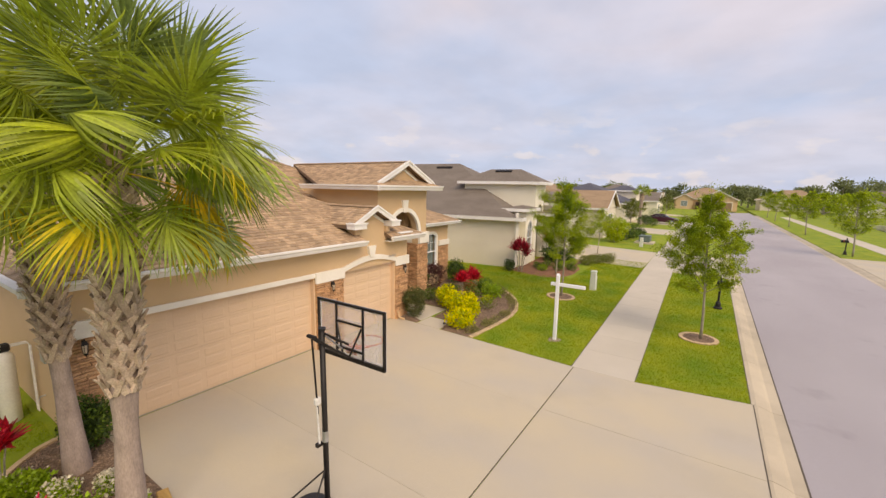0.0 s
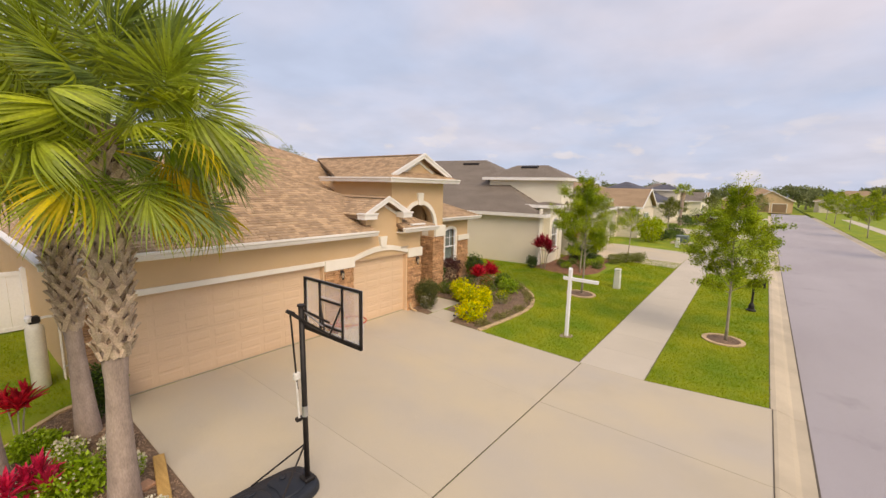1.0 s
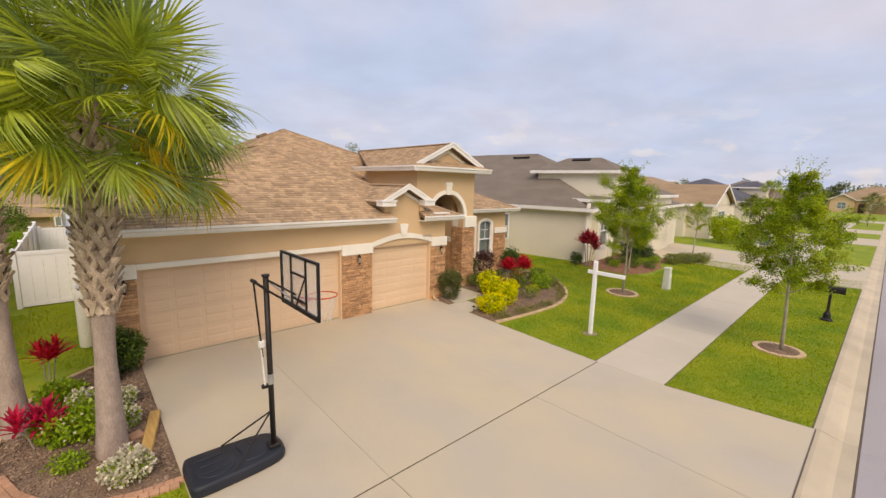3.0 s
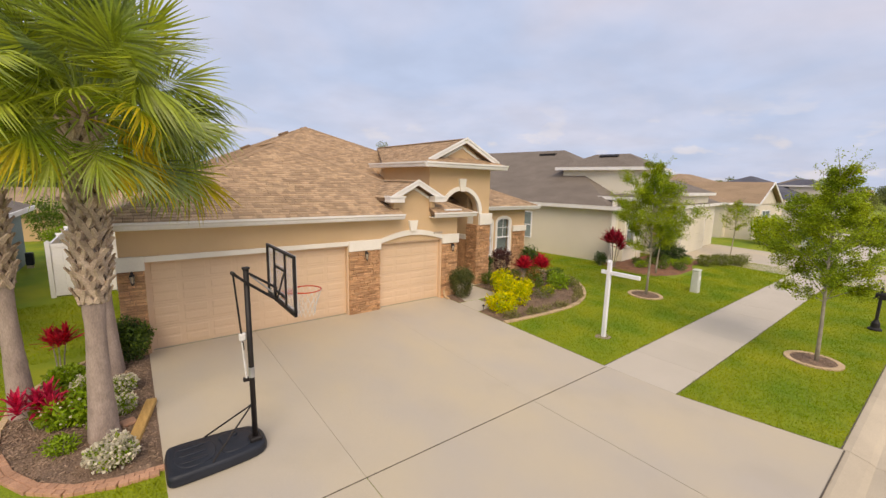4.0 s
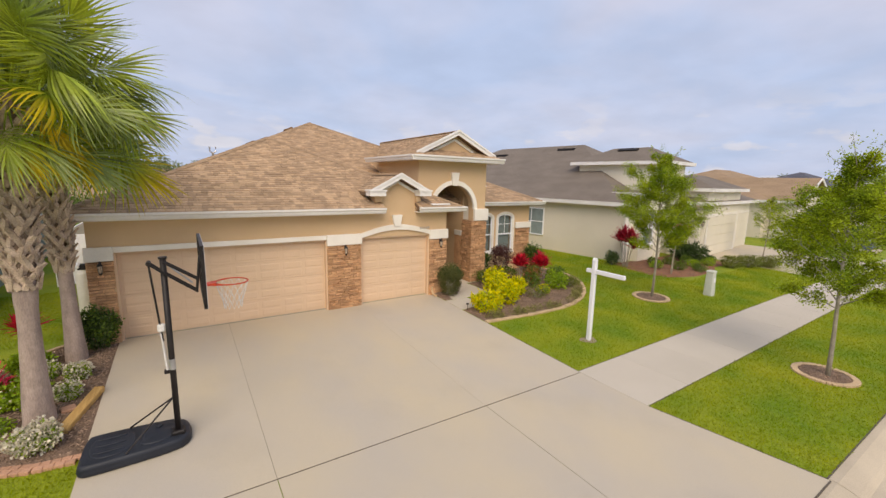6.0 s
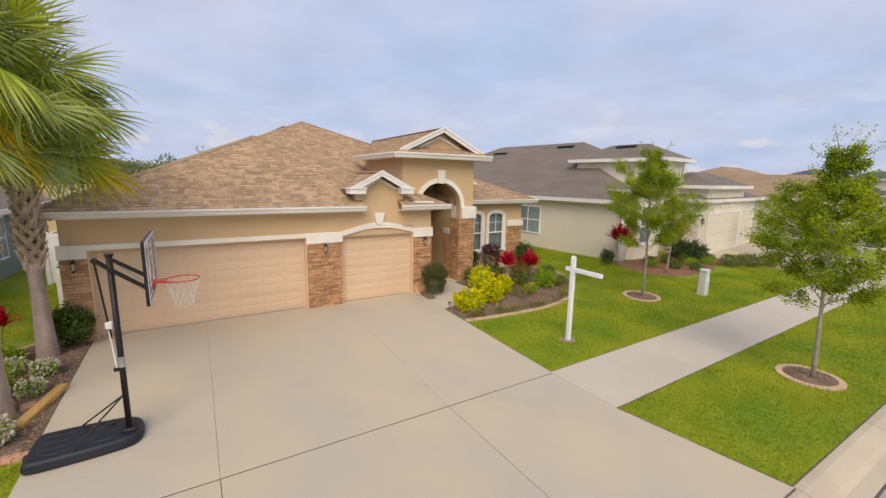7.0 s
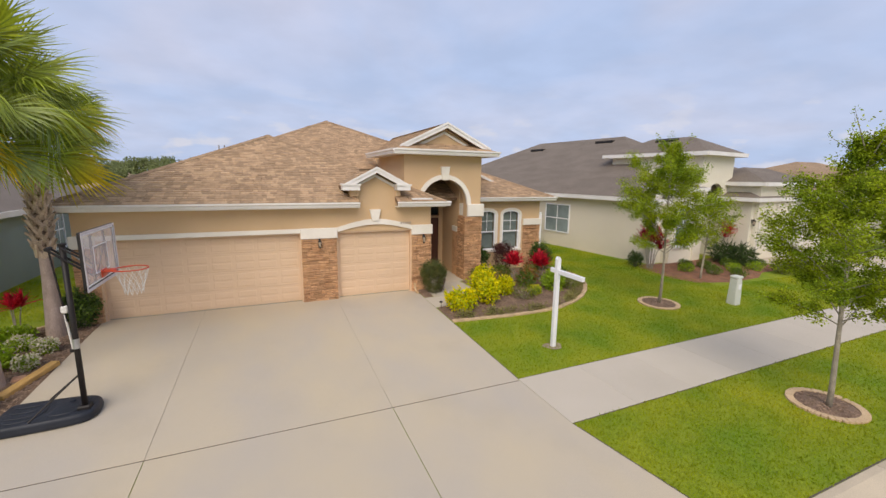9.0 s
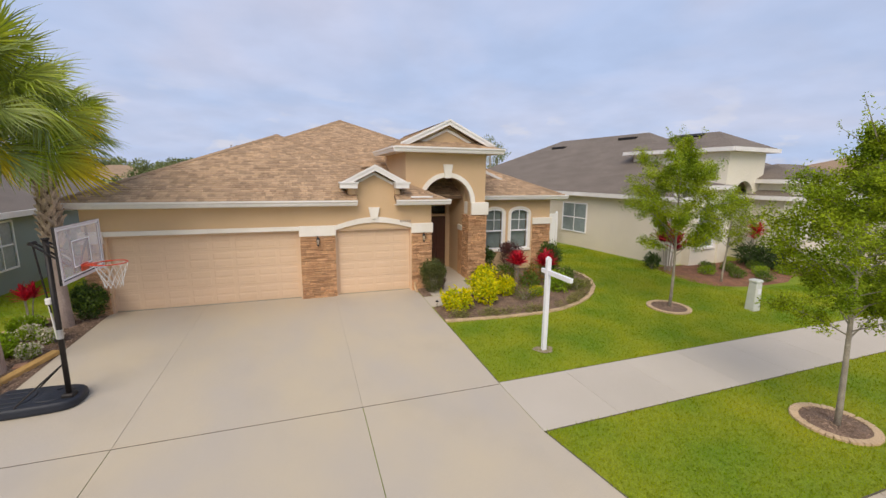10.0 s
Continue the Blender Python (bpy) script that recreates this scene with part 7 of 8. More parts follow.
def hip_block(parent, x0, x1, y0, y1, z, slope, roof, over=0.4, edge=FASCIA):
    """A hip roof over a rectangle, with its fascia."""
    x0, x1, y0, y1 = x0 - over, x1 + over, y0 - over, y1 + over
    w, d = x1 - x0, y1 - y0
    r = min(w, d) / 2
    zt = z + slope * r
    if w >= d:
        ridge = [(x0 + r, (y0 + y1) / 2, zt), (x1 - r, (y0 + y1) / 2, zt)]
    else:
        ridge = [((x0 + x1) / 2, y0 + r, zt), ((x0 + x1) / 2, y1 - r, zt)]
    v = [(x0, y0, z), (x1, y0, z), (x1, y1, z), (x0, y1, z)] + ridge
    f = [(0, 1, 5, 4), (1, 2, 5), (2, 3, 4, 5), (3, 0, 4)] if w >= d else [(0, 1, 4), (1, 2, 5, 4), (2, 3, 5), (3, 0, 4, 5)]
    part("roof", mesh_of("roof", v, f, roof), None, parent)
    fa = 0.17
    part("fascia", boxes((x0 - 0.02, x1 + 0.02, y0 - 0.06, y0, z - fa, z + 0.01), (x0 - 0.02, x1 + 0.02, y1, y1 + 0.06, z - fa, z + 0.01), (x0 - 0.06, x0, y0, y1, z - fa, z + 0.01), (x1, x1 + 0.06, y0, y1, z - fa, z + 0.01)), edge, parent)
    part("soffit", boxes((x0, x1, y0, y1, z - fa + 0.01, z - fa + 0.03)), TRIM, parent)


def gable_front(parent, x0, x1, y, depth, z, slope, roof, wall, over=0.35):
    """A street-facing gable roof running back from y."""
    ax, hw = (x0 + x1) / 2, (x1 - x0) / 2 + over
    zt = z + slope * hw
    v = [(ax - hw, y - over, z), (ax, y - over, zt), (ax + hw, y - over, z), (ax - hw, y + depth, z), (ax, y + depth, zt), (ax + hw, y + depth, z)]
    part("roof", mesh_of("roof", v, [(0, 1, 4, 3), (1, 2, 5, 4)], roof), None, parent)
    part("gable_wall", prism(bmesh.new(), [(x0, z - 0.1), (x1, z - 0.1), (x1, z), (ax, zt - 0.14), (x0, z)], "y", y, y + 0.15), wall, parent)
    bm = bmesh.new()
    for s in (-1, 1):
        prism(bm, [(ax, zt + 0.04), (ax + s * hw, z + 0.04), (ax + s * hw, z - 0.14), (ax, zt - 0.14)], "y", y - over - 0.05, y - over)
    part("rake_board", bm, FASCIA, parent)
    for s in (-1, 1):
        part("fascia", boxes((ax + s * hw - 0.04, ax + s * hw + 0.04, y - over, y + depth, z - 0.16, z + 0.01)), FASCIA, parent)


def plain_window(parent, a, b, z0, z1, y, axis="y", out=-1):
    """A window set on a wall that faces along the axis; a, b are its ends along the wall."""
    def bx(u0, u1, d0, d1, c0, c1):
        d0, d1 = sorted((y + out * d0, y + out * d1))
        return (u0, u1, d0, d1, c0, c1) if axis == "y" else (d0, d1, u0, u1, c0, c1)
    w = part("window", boxes(bx(a - 0.06, b + 0.06, 0.0, 0.05, z0 - 0.06, z0), bx(a - 0.06, b + 0.06, 0.0, 0.05, z1, z1 + 0.06), bx(a - 0.06, a, 0.0, 0.05, z0, z1), bx(b, b + 0.06, 0.0, 0.05, z0, z1)), WHITE, parent, "white framed window")
    part("pane", boxes(bx(a, b, 0.0, 0.012, z0, z1)), GLASS_FAR, w)
    zm = (z0 + z1) / 2
    part("bar", boxes(bx(a, b, 0.012, 0.035, zm - 0.025, zm + 0.025)), WHITE, w)
    part("bar", boxes(bx((a + b) / 2 - 0.02, (a + b) / 2 + 0.02, 0.012, 0.03, z0, zm - 0.025)), WHITE, w)
    part("bar", boxes(bx((a + b) / 2 - 0.02, (a + b) / 2 + 0.02, 0.012, 0.03, zm + 0.025, z1)), WHITE, w)


GLASS_FAR = mat("far_window_glass", (0.24, 0.29, 0.29), (0.17, 0.21, 0.215), 1.0, 0.12, 10, 0.1)


def plain_garage(parent, x0, x1, y, h=2.13, paint=PALE_DOOR):
    d = part("garage_door", boxes((x0, x1, y - 0.03, y, 0.02, h)), paint, parent, "closed sectional garage door")
    for k in range(4):
        z = 0.04 + k * (h - 0.04) / 4
        part("door_section", boxes((x0 + 0.03, x1 - 0.03, y - 0.055, y - 0.031, z + 0.02, z + (h - 0.04) / 4 - 0.02), bevel=0.008), paint, d)
    part("door_trim", boxes((x0 - 0.12, x1 + 0.12, y - 0.05, y - 0.002, h + 0.005, h + 0.14), (x0 - 0.12, x0 - 0.005, y - 0.05, y - 0.002, 0, h + 0.004), (x1 + 0.005, x1 + 0.12, y - 0.05, y - 0.002, 0, h + 0.004)), TRIM, parent)


def next_house():
    """The grey-roofed house next door, with its small tower and double garage."""
    h = thing("neighbour_house", "cream stucco house next door with a dark grey shingle roof", "house")
    # the lot follows the bend of the street: the house stands turned about its near corner
    turn = Matrix.Translation((14.1, 0.45, 0)) @ Matrix.Rotation(radians(7), 4, "Z") @ Matrix.Translation((-14.1, -0.45, 0))
    h.matrix_basis = turn
    part("wall", boxes((14.1, 27.9, 2.2, 22.0, -0.3, 2.95)), BEIGE, h)
    part("side_wall", boxes((14.1, 16.79, 0.56, 2.199, -0.3, 2.93), (14.95, 16.79, 0.56, 2.199, 2.93, 3.33)), BEIGE, h)
    part("front_wall", boxes((14.1, 16.79, 0.50, 0.559, -0.1, 2.93), (14.95, 16.79, 0.50, 0.559, 2.93, 3.33)), CREAM, h)
    # main roof
    v = [(13.70, 0.50, 3.0), (27.0, 0.50, 3.0), (27.0, 22.4, 3.0), (13.70, 22.4, 3.0), (20.37, 7.0, 6.56), (20.37, 14.7, 6.56)]
    part("roof", mesh_of("roof", v, [(0, 1, 4), (1, 2, 5, 4), (2, 3, 5), (3, 0, 4, 5)], GREY_ROOF), None, h)
    part("fascia", boxes((13.64, 13.70, 0.06, 22.4, 2.82, 3.01), (13.64, 14.6, 0.0, 0.06, 2.82, 3.01)), FASCIA, h)
    part("eave_return", boxes((13.70, 14.6, 0.06, 0.50, 2.98, 3.0)), GREY_ROOF, h)
    part("soffit", boxes((13.70, 14.098, 0.06, 22.4, 2.84, 2.86)), TRIM, h)
    for x, y, z in ((19.75, 8.0, 6.23), (19.2, 13.7, 5.94)):
        part("roof_vent", boxes((x - 0.16, x + 0.16, y - 0.65, y + 0.65, z - 0.1, z + 0.08)), BLACK, h, "low black roof vent")
    # raised roof over the front room
    hip_block(h, 14.95, 16.9, 0.12, 1.3, 3.50, 0.2, GREY_ROOF, 0.28)
    bm = boxes((14.95, 15.25, 0.12, 0.499, -0.1, 3.33), (16.45, 16.79, 0.12, 0.499, -0.1, 3.33), (15.25, 16.45, 0.12, 0.499, -0.1, 0.8), (15.25, 16.45, 0.12, 0.499, 2.72, 3.33))
    arc = [(15.85 + 0.6 * math.cos(a), 2.15 + 0.57 * math.sin(a)) for a in [math.pi * k / 16 for k in range(17)]]
    prism(bm, [(16.45, 2.72)] + arc[:9][::-1], "y", 0.12, 0.499)
    prism(bm, [(15.25, 2.72)] + arc[8:], "y", 0.12, 0.499)
    part("bay_wall", bm, CREAM, h)
    arched_window(15.25, 16.45, 0.8, 2.15, 2.72, 0.12).matrix_basis = turn
    # tower over the open porch, with an arch towards the street
    y0, x0, x1 = 0.05, 16.8, 19.6
    cx, rad, spring = 18.2, 0.75, 2.95
    bm = boxes((x0, cx - rad, y0, y0 + 0.25, -0.1, 5.0), (cx + rad, x1, y0, y0 + 0.25, -0.1, 5.0), (cx - rad, cx + rad, y0, y0 + 0.25, 3.9, 5.0))
    arc = [(cx + rad * math.cos(a), spring + rad * math.sin(a)) for a in [math.pi * k / 16 for k in range(17)]]
    prism(bm, [(cx + rad, 3.9), (cx, 3.9)] + arc[:9][::-1], "y", y0, y0 + 0.25)
    prism(bm, [(cx, 3.9), (cx - rad, 3.9)] + arc[8:][::-1], "y", y0, y0 + 0.25)
    part("tower_wall", bm, CREAM, h)
    part("tower_side_wall", boxes((x0, x0 + 0.2, y0 + 0.25, 5.0, 2.9, 5.0)), CREAM, h)
    part("tower_side_wall", boxes((x1 - 0.2, x1, y0 + 0.25, 5.0, 2.9, 5.0)), CREAM, h)
    hip_block(h, x0, x1, y0, 5.0, 5.15, 0.49, GREY_ROOF, 0.36)
    vent = part("roof_vent", boxes((-0.13, 0.13, -0.58, 0.58, -0.06, 0.09), bevel=0.02), BLACK, h, "low black roof vent")
    vent.matrix_basis = pose(17.86, 2.58, 5.85, 0, -26.0, 0)
    part("porch_ceiling", boxes((17.0, 19.4, y0 + 0.26, 2.19, 3.86, 3.9)), TRIM, h)
    part("porch_back", boxes((16.8, 19.6, 2.12, 2.198, -0.05, 3.85)), BEIGE, h)
    part("entry_door", boxes((17.75, 18.65, 2.07, 2.118, 0.0, 2.1), bevel=0.006), DARKWOOD, h)
    part("corner_pilaster", boxes((14.02, 14.5, 0.44, 0.499, -0.1, 3.28)), TRIM, h)
    plain_window(h, 5.45, 7.20, 0.86, 2.35, 14.1, "x", -1)
    # garage block
    part("garage_wall", boxes((19.1, 27.9, -1.2, 2.198, -0.1, 2.95)), CREAM, h)
    hip_block(h, 19.1, 27.9, -1.2, 7.6, 3.05, 0.42, GREY_ROOF, 0.35)
    part("raised_front", boxes((19.35, 24.9, -1.38, -1.21, -0.1, 3.62), (19.35, 24.9, -1.21, 0.6, 3.0, 3.62)), CREAM, h)
    hip_block(h, 19.35, 24.9, -1.38, 1.8, 3.78, 0.40, GREY_ROOF, 0.30)
    plain_garage(h, 19.6, 24.4, -1.40, 2.25)
    plain_garage(h, 25.4, 27.6, -1.22, 2.25)
    part("niche", prism(bmesh.new(), [(21.6, 2.75)] + [(22.0 - 0.4 * math.cos(a), 3.0 + 0.4 * math.sin(a)) for a in [math.pi * k / 10 for k in range(11)]] + [(22.4, 2.75)], "y", -1.42, -1.382), BEIGE, h)
    for x in (21.35, 22.65):
        part("corbel", boxes((x - 0.2, x + 0.2, -1.48, -1.382, 2.60, 2.72)), TRIM, h)
    lantern = wall_lantern(0, 0, 0, "small black metal wall lantern on the cream garage wall")
    lantern.matrix_basis = turn @ Matrix.Translation((19.22, -1.21, 1.95)) @ Matrix.Diagonal((0.9, 0.9, 1.0, 1))
    # its planting
    bed = [(14.0, 0.45), (13.3, 0.55), (12.9, -0.5), (12.8, -1.7), (13.2, -2.5), (14.6, -2.9), (16.5, -2.8), (17.6, -2.3), (18.9, -2.3), (19.7, -2.3), (19.6, -1.2), (19.2, -0.7), (19.05, 0.55), (16.3, 0.35), (14.6, 0.42)]
    mulch_bed("mulch_bed", bed, REDMULCH, "red-brown mulch bed before the house next door", 15, 700)
    ti_plant((13.3, -0.25), 2.0, 8, "red ti plant on tall canes beside the wall", 201, 0.56, TI_DARK, spread=0.55, low=0.45)
    ti_plant((18.55, 0.0), 2.15, 5, "red ti plant on tall canes by the porch", 202, 0.42, spread=0.3)
    shrub((13.0, 0.30), 0.36, 0.75, "dark green shrub at the corner of the wall", DARKLEAF, 0.09, 0.4, 900, 203)
    for i, (x, y) in enumerate(((14.3, -1.2), (15.0, -1.9), (15.7, -1.0), (16.3, -1.9), (17.0, -1.2), (14.9, -0.7), (17.6, -2.0), (15.6, -2.5), (18.5, -1.6))):
        shrub((x, y), 0.36, 0.42, "small rounded green shrub in red mulch", MIDLEAF if i % 3 else LIMELEAF, 0.06, 0.5, 700, 210 + i, group="small rounded shrubs")
    shrub((17.9, -0.85), 1.0, 0.85, "spreading dark green sago palm clump", DARKLEAF, 0.30, 0.10, 1400, 230)
    for i, (x, y) in enumerate(((18.3, -2.75), (19.3, -3.1), (20.25, -3.6))):
        shrub((x, y), 0.62, 0.62, "rounded grey-green hedge shrub along the driveway", OLIVE, 0.07, 0.5, 1500, 240 + i, group="driveway hedge shrubs")
    oak_tree((13.85, -2.2), 3.6, 0.95, 1.3, 31, "slim young tree in the red mulch bed", 6000, 0.06, girth=0.04)
    oak_tree((23.3, -2.3), 3.7, 0.95, 1.5, 32, "slim young tree beside the driveway", 4500, 0.065, girth=0.035)


def plain_house(name, x0, x1, y0, y1, roof, wall, label, slope=0.46, gables=(), garages=(), windows=(), at=None, rz=0.0, tower=None, z=2.95, gable_slope=None, edge=FASCIA):
    h = thing(name, label, "house", at or (0, 0, 0), rz, group="houses along the street")
    part("wall", boxes((x0, x1, y0, y1, -0.2, z - 0.15)), wall, h)
    hip_block(h, x0, x1, y0, y1, z, slope, roof, edge=edge)
    for a, b, y, d in gables:
        part("wing_wall", boxes((a, b, y, y0 - 0.001, -0.2, z - 0.05)), wall, h)
        gable_front(h, a, b, y, d, z, gable_slope or slope, roof, wall)
    for a, b, y in garages:
        plain_garage(h, a, b, y)
    for a, b, y in windows:
        plain_window(h, a, b, 0.9, 2.3, y)
    if tower:
        a, b, y, zt = tower
        part("tower_wall", boxes((a, b, y, y0 + 3, 2.4, zt - 0.1)), wall, h)
        hip_block(h, a, b, y, y0 + 4, zt, slope, roof, 0.35)
    return h


next_house()
plain_house("neighbour_house", 33.2, 49.8, 1.5, 15, BROWN_ROOF, BEIGE, "tan house with a brown shingle gable towards the street", slope=0.36, gable_slope=0.555, gables=((33.8, 39.4, -0.4, 7),), garages=((44.0, 48.8, 1.5),), windows=((35.6, 37.6, -0.4), (40.2, 41.6, 1.5)))
plain_house("neighbour_house", 54.5, 70, 1.2, 15, BLUE_ROOF, BEIGE, "beige house with a slate-blue shingle roof and raised porch", gables=(), garages=((59.2, 64.2, 1.2),), windows=((56, 57.4, 1.2), (66.5, 67.9, 1.2)), slope=0.40, tower=(63.3, 66.7, 1.0, 4.75))
plain_house("neighbour_house", 75.5, 91, 1.2, 14, GREY_ROOF, CREAM, "cream house with a grey shingle roof down the street", gables=((76, 82, -0.8, 8),), garages=((84.5, 89.2, 1.2),), windows=((78, 80, -0.8),))
plain_house("neighbour_house", 96, 110, 2.5, 15, BROWN_ROOF, BEIGE, "beige house with a brown roof far down the street", gables=((97, 103, 0.6, 8),), garages=((104.5, 109, 2.5),))
# the house that closes the street, facing back along it
end_house = plain_house("neighbour_house", -7.5, 7.5, 2.0, 15, BROWN_ROOF, STUCCO, "tan house with two gables at the end of the street", slope=0.46, gable_slope=0.56, gables=((-7.0, -2.9, 0.4, 6), (-0.9, 7.0, -1.0, 6)), windows=((-5.7, -4.2, 0.4),), at=(126, -7.6, -0.1), rz=-90)
BROWN_DOOR = mat("brown_door_paint", (0.30, 0.19, 0.11), (0.26, 0.165, 0.095), 0.7, 0.6, 40, 0.05)
plain_garage(end_house, 0.0, 2.8, -1.0, paint=BROWN_DOOR)
plain_garage(end_house, 3.4, 6.2, -1.0, paint=BROWN_DOOR)
part("entry_door", boxes((-2.2, -1.2, 1.93, 1.999, 0.0, 2.1)), DARKWOOD, end_house)
# left neighbour and the houses behind
plain_house("neighbour_house", -25, -9.9, 0.5, 14.6, GREY_ROOF, TEAL, "grey-green stucco house with a dark grey roof", slope=0.46, z=2.55)
shrub((-9.0, 17.5), 0.8, 1.5, "clipped yellow-green hedge shrub behind the side yard", LIMELEAF, 0.10, 0.5, 1800, 401)
shrub((-9.6, 20.5), 1.3, 3.0, "tall leafy green shrub behind the side yard", MIDLEAF, 0.16, 0.4, 2200, 402)
plain_house("garden_shed", -12.0, -7.75, 22.6, 25.4, BROWN_ROOF, STUCCO, "small tan garden shed with a brown roof behind the fence", slope=0.22, z=1.85, edge=STUCCO)
low_house = plain_house("neighbour_house", -19, -7.0, 29.5, 36, BROWN_ROOF, STUCCO, "low tan house with a brown roof behind the yards", slope=0.25, z=2.02, edge=STUCCO)
plain_window(low_house, -7.75, -7.15, 0.5, 1.75, 29.5)
for i, (x, y, r, h) in enumerate(((-7.5, 20.3, 0.55, 1.35), (-6.9, 21.0, 0.6, 1.4), (-6.2, 21.6, 0.6, 1.3))):
    shrub((x, y), r, h, "leafy green hedge shrub behind the back fence", MIDLEAF, 0.11, 0.5, 900, 420 + i, group="back hedge shrubs")
for i, (x, y, w, d, r, wl, lab) in enumerate(((-34, 54, 15, 13, BROWN_ROOF, BEIGE, "beige house with a brown roof behind the yards"), (-15.5, 58, 15, 13, BROWN_ROOF, STUCCO, "tan house with a brown roof behind the yards"), (6, 60, 15, 13, GREY_ROOF, BEIGE, "beige house with a grey roof behind the yards"), (27, 60, 15, 13, BROWN_ROOF, CREAM, "cream house with a brown roof behind the yards"), (48, 60, 15, 13, BLUE_ROOF, BEIGE, "beige house with a slate roof behind the yards"))):
    plain_house("neighbour_house", x, x + w, y, y + d, r, wl, lab, slope=0.28, windows=((x + 2, x + 4, y), (x + 9, x + 11, y)))
for i, (x, y, rz, r, wl) in enumerate(((120, -42, -104, GREY_ROOF, CREAM), (141, -28, -94, BROWN_ROOF, BEIGE), (150, -52, -100, BROWN_ROOF, STUCCO), (58, -60, 180, GREY_ROOF, CREAM), (96, -62, 200, BROWN_ROOF, STUCCO))):
    plain_house("neighbour_house", -8, 8, 0, 12, r, wl, "low house with a shingle roof across the green", gables=((-7, -1, -1.5, 8),), garages=((1.5, 6.5, 0),), at=(x, y, -0.1), rz=rz)


def side_windows():
    """Windows in the left neighbour's wall that faces the palms."""
    for ob in bpy.data.objects:
        if ob.type == "EMPTY" and ob.get("label", "").startswith("grey-green"):
            for a, b in ((2.8, 4.0), (8.4, 9.3)):
                plain_window(ob, a, b, 0.75, 2.2, -9.9, "x", 1)


side_windows()


# ---- distance ----
def street_trees():
    for i, (x, y, h, r) in enumerate(((36.6, -18.9, 5.6, 1.7), (57, -19.0, 5.6, 1.8), (71, -19.2, 5.4, 1.7), (85, -19.0, 5.8, 2.0), (98, -19.0, 5.6, 2.0))):
        oak_tree((x, y), h, r, 1.5, 60 + i, "young green street tree across the road", 7000, 0.12, OAK, girth=0.07, group="street trees across the road")
    for i, (x, y, h, r) in enumerate(((41, -1.8, 4.2, 1.2), (58, -0.4, 3.6, 1.0), (74, -8.8, 5.0, 1.6), (67.5, -3, 4.6, 1.4))):
        oak_tree((x, y), h, r, 1.5, 80 + i, "young green tree before a neighbouring house", 3200, 0.13, OLIVE, girth=0.06, group="young neighbour trees")
    shrub((31.9, -1.9), 1.2, 2.3, "large bright green rounded shrub at the corner of the lot", CHARTREUSE, 0.16, 0.5, 2600, 301, name="large_shrub", second=LIMELEAF)
    for i, (x, y, r, h) in enumerate(((34.5, -2.4, 0.8, 1.0), (36.5, -2.8, 0.8, 0.9), (38.5, -3.0, 0.9, 0.9), (41.5, -2.2, 0.9, 1.2), (52.5, -1.8, 1.2, 1.8), (54.0, -2.5, 1.0, 1.2), (57.0, -1.5, 1.1, 1.4), (72.5, -1.0, 1.4, 2.0))):
        shrub((x, y), r, h, "green shrub before a neighbouring house", MIDLEAF if i % 2 else DARKLEAF, 0.13, 0.5, 800, 310 + i, group="neighbours' shrubs")
    cabbage_palm((55.4, -0.8), 4.6, (0.1, 0.0), 3.6, 77, 24, 0.62, (), 0.18, (), "tall palm before a house far down the street", "street palms")


def woods(name, label, rows, seed, leaf, material):
    """Far trees as one mass of leaf clumps on trunks; rows are x, y, height, spread."""
    rng = random.Random(seed)
    w = thing(name, label, "trees", kind="stuff")
    blobs, bm = [], bmesh.new()
    for x, y, h, r in rows:
        tube(bm, [(x, y, -0.3), (x + rng.uniform(-0.4, 0.4), y, h * 0.45), (x, y, h * 0.8)], [0.32, 0.22, 0.06], 6)
        for k in range(11):
            a, u = rng.uniform(0, 6.28), rng.random()
            q = r * rng.uniform(0.2, 0.95) * (1 - 0.5 * u)
            rr = r * rng.uniform(0.22, 0.42)
            blobs.append((x + q * math.cos(a), y + q * math.sin(a), h * (0.22 + 0.68 * u), rr * 1.2, rr * 1.2, rr * 0.8, 110))
    part("trunks", bm, BARK, w)
    part("foliage", leaf_mesh("foliage", seed, blobs, leaf, 0.6, material, shell=0.2), None, w)


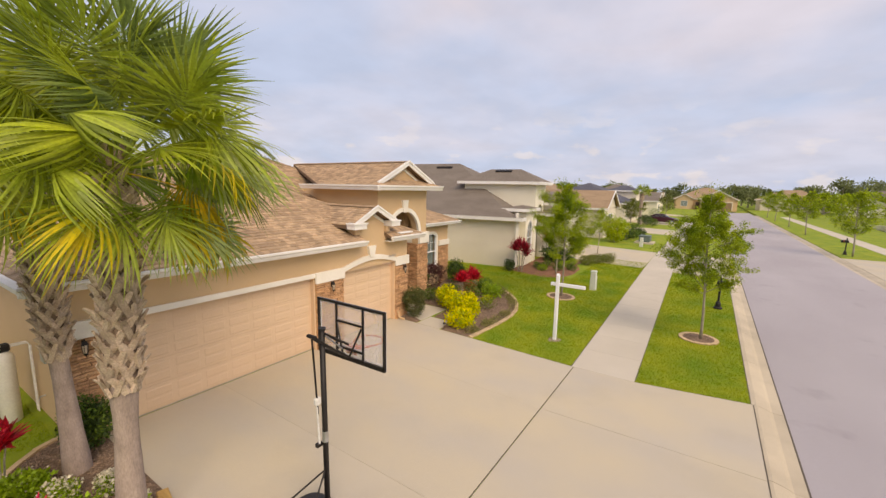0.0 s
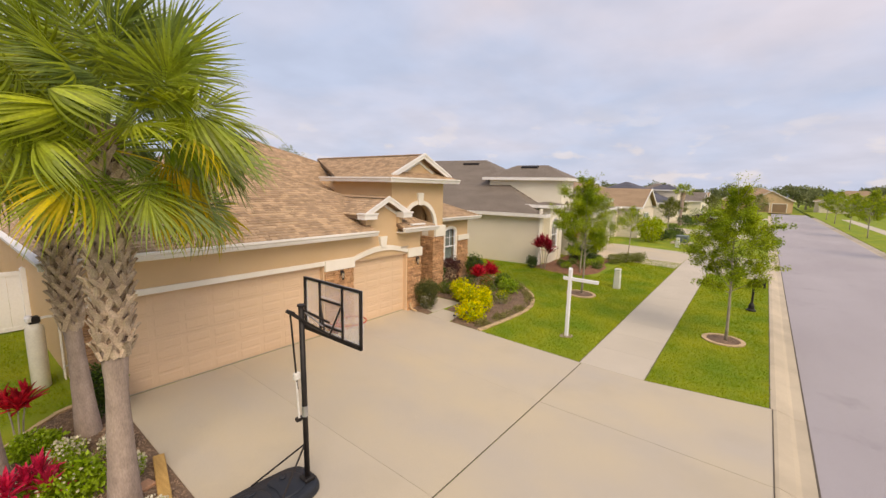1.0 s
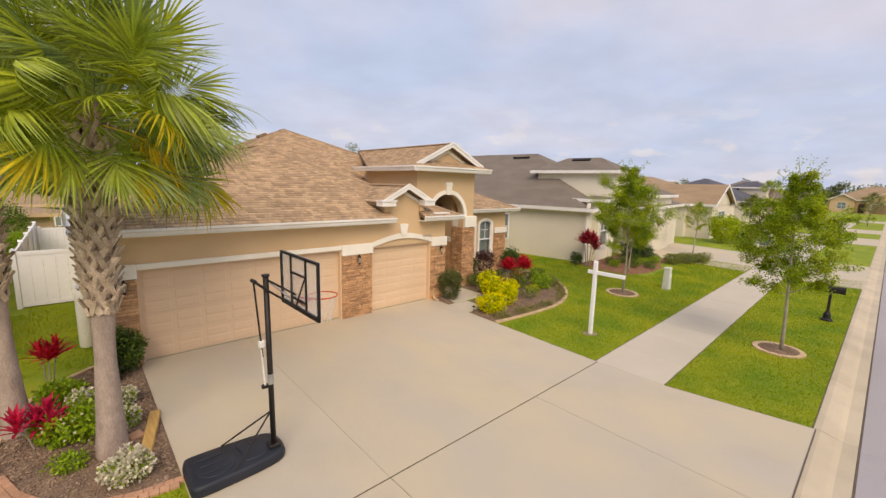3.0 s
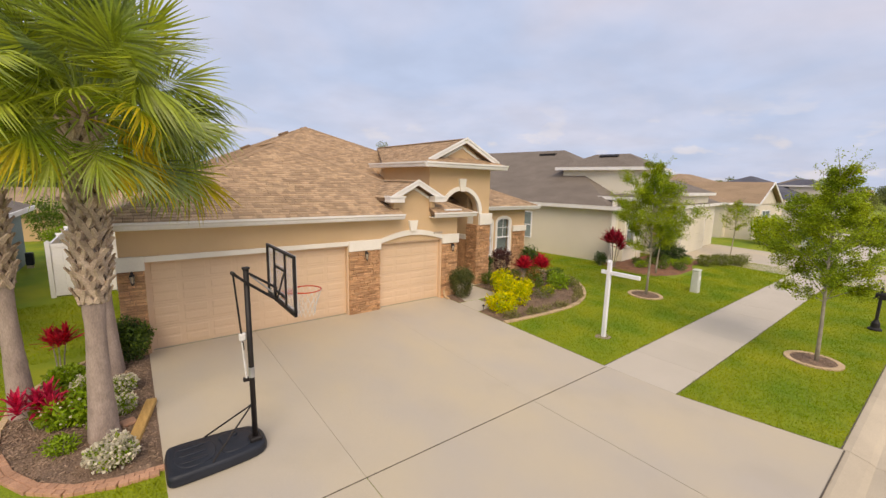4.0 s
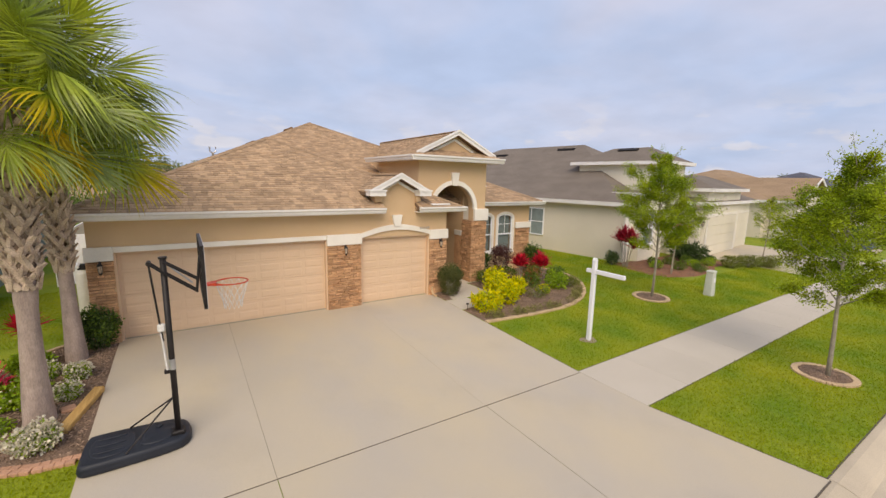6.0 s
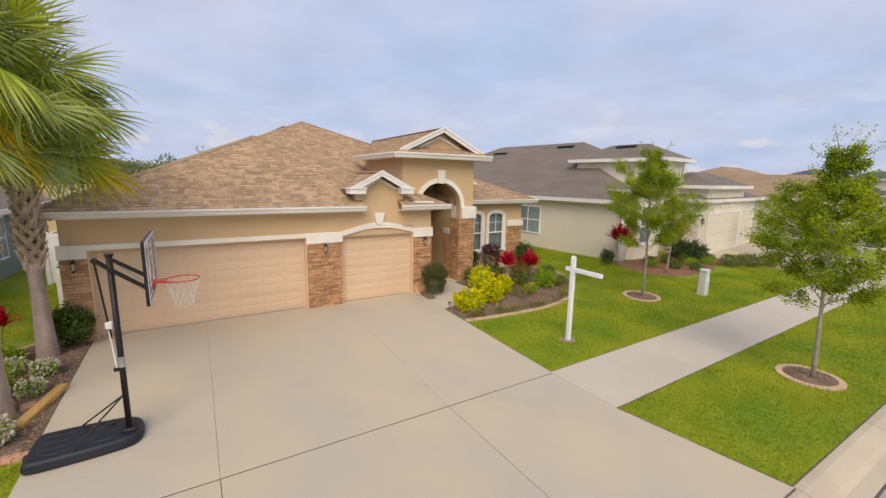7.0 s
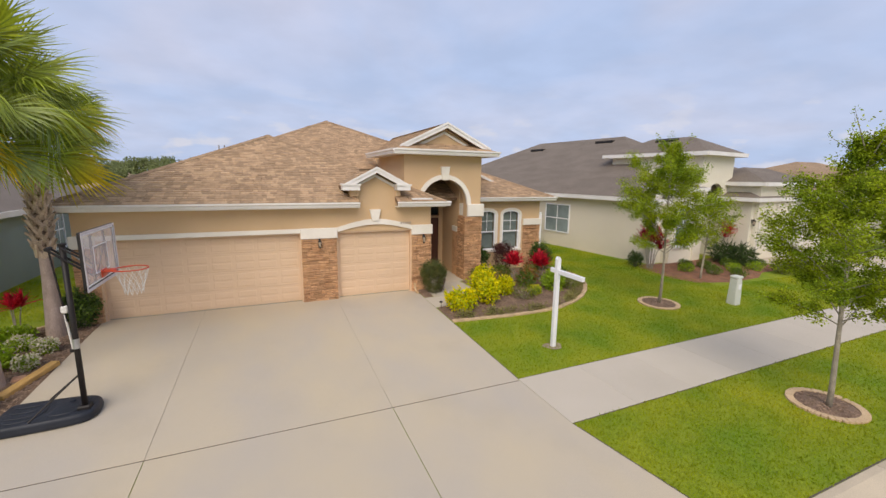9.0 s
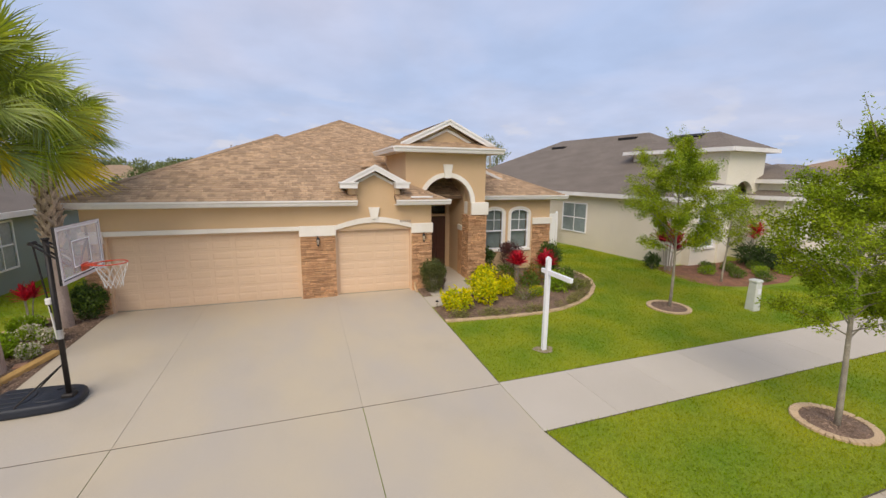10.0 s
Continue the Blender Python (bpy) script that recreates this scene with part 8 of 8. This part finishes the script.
def distance():
    rng = random.Random(44)
    rows = []
    for k in range(100):
        x = 150 + rng.uniform(0, 45)
        rows.append((x, -140 + 3.0 * k + rng.uniform(-2, 2), rng.uniform(5, 8.5), rng.uniform(3.5, 5.5)))
    woods("far_trees", "line of dull green trees beyond the end of the street", rows, 3, 0.6, HAZED_LEAF)
    rows = [(134 + rng.uniform(-4, 6), -75 + 4.0 * k + rng.uniform(-1.5, 1.5), rng.uniform(3.2, 5.2), rng.uniform(2.2, 3.4)) for k in range(34) if not 12 < k < 20]
    woods("garden_trees", "low yellow-green trees and hedges round the houses at the end of the street", rows, 13, 0.35, OLIVE)
    rows = [(158 + 3 * k, -40 - 3.6 * k + rng.uniform(-2, 2), 9.0 + rng.uniform(-1.5, 1.5), 4.5) for k in range(6)]
    woods("tall_trees", "taller green trees beyond the green", rows, 14, 0.6, HAZED_LEAF)
    rows = []
    for k in range(60):
        rows.append((-70 + 3.8 * k + rng.uniform(-2, 2), 92 + rng.uniform(-6, 14), rng.uniform(5.5, 7.5), rng.uniform(2.5, 4.5)))
    woods("far_trees", "line of trees behind the back yards", rows, 4, 0.42, HAZED_LEAF)
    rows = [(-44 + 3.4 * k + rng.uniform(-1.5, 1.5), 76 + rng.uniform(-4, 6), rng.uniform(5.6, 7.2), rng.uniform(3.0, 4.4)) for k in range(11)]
    woods("far_trees", "taller brownish-green trees behind the back yards", rows, 15, 0.40, HAZED_LEAF)
    rows = [(-26 + 2.6 * k + rng.uniform(-1.2, 1.2), 42 + rng.uniform(-2, 4), rng.uniform(4.2, 5.6), rng.uniform(2.0, 2.8)) for k in range(12)] + [(-17 + 2.4 * k + rng.uniform(-1, 1), 38.5 + rng.uniform(-1, 1), rng.uniform(3.4, 4.4), rng.uniform(1.6, 2.2)) for k in range(7)]
    woods("garden_trees", "dull green garden trees behind the back fences", rows, 16, 0.28, HAZED_LEAF)
    rows = [(29, 51, 11.3, 3.2), (31.5, 53, 10.0, 2.6)]
    woods("tall_trees", "tall thin trees rising behind the house", rows, 5, 0.22, HAZED_LEAF)
    rows = []
    for k in range(46):
        rows.append((40 + 3.2 * k + rng.uniform(-2, 2), -98 + 0.35 * k + rng.uniform(-8, 6), rng.uniform(8, 13), rng.uniform(3.5, 5.5)))
    woods("far_trees", "taller dark green trees beyond the houses across the green", rows, 6, 0.9, HAZED_LEAF)
    rows = []
    for k in range(9):
        rows.append((66 + 9 * k + rng.uniform(-2, 2), -34 + rng.uniform(-9, 5), rng.uniform(4.5, 6.5), rng.uniform(1.8, 2.6)))
    woods("park_trees", "scattered yellow-green trees on the green across the street", rows, 7, 0.35, OAK)
    pond = [(60 + 26 * math.cos(a) * (1 + 0.12 * math.sin(3 * a)), -33.5 + 5.0 * math.sin(a), -0.13) for a in [2 * math.pi * k / 28 for k in range(28)]]
    wm = mat("pond_water", (0.03, 0.045, 0.045), (0.04, 0.055, 0.05), 0.4, 0.08, 12, 0.1, 0.15, 3)
    tagged(new("water", mesh_of("water", pond, [tuple(range(28))], wm)), "small still pond in the green across the street", "pond", kind="structure")


street_trees()
distance()
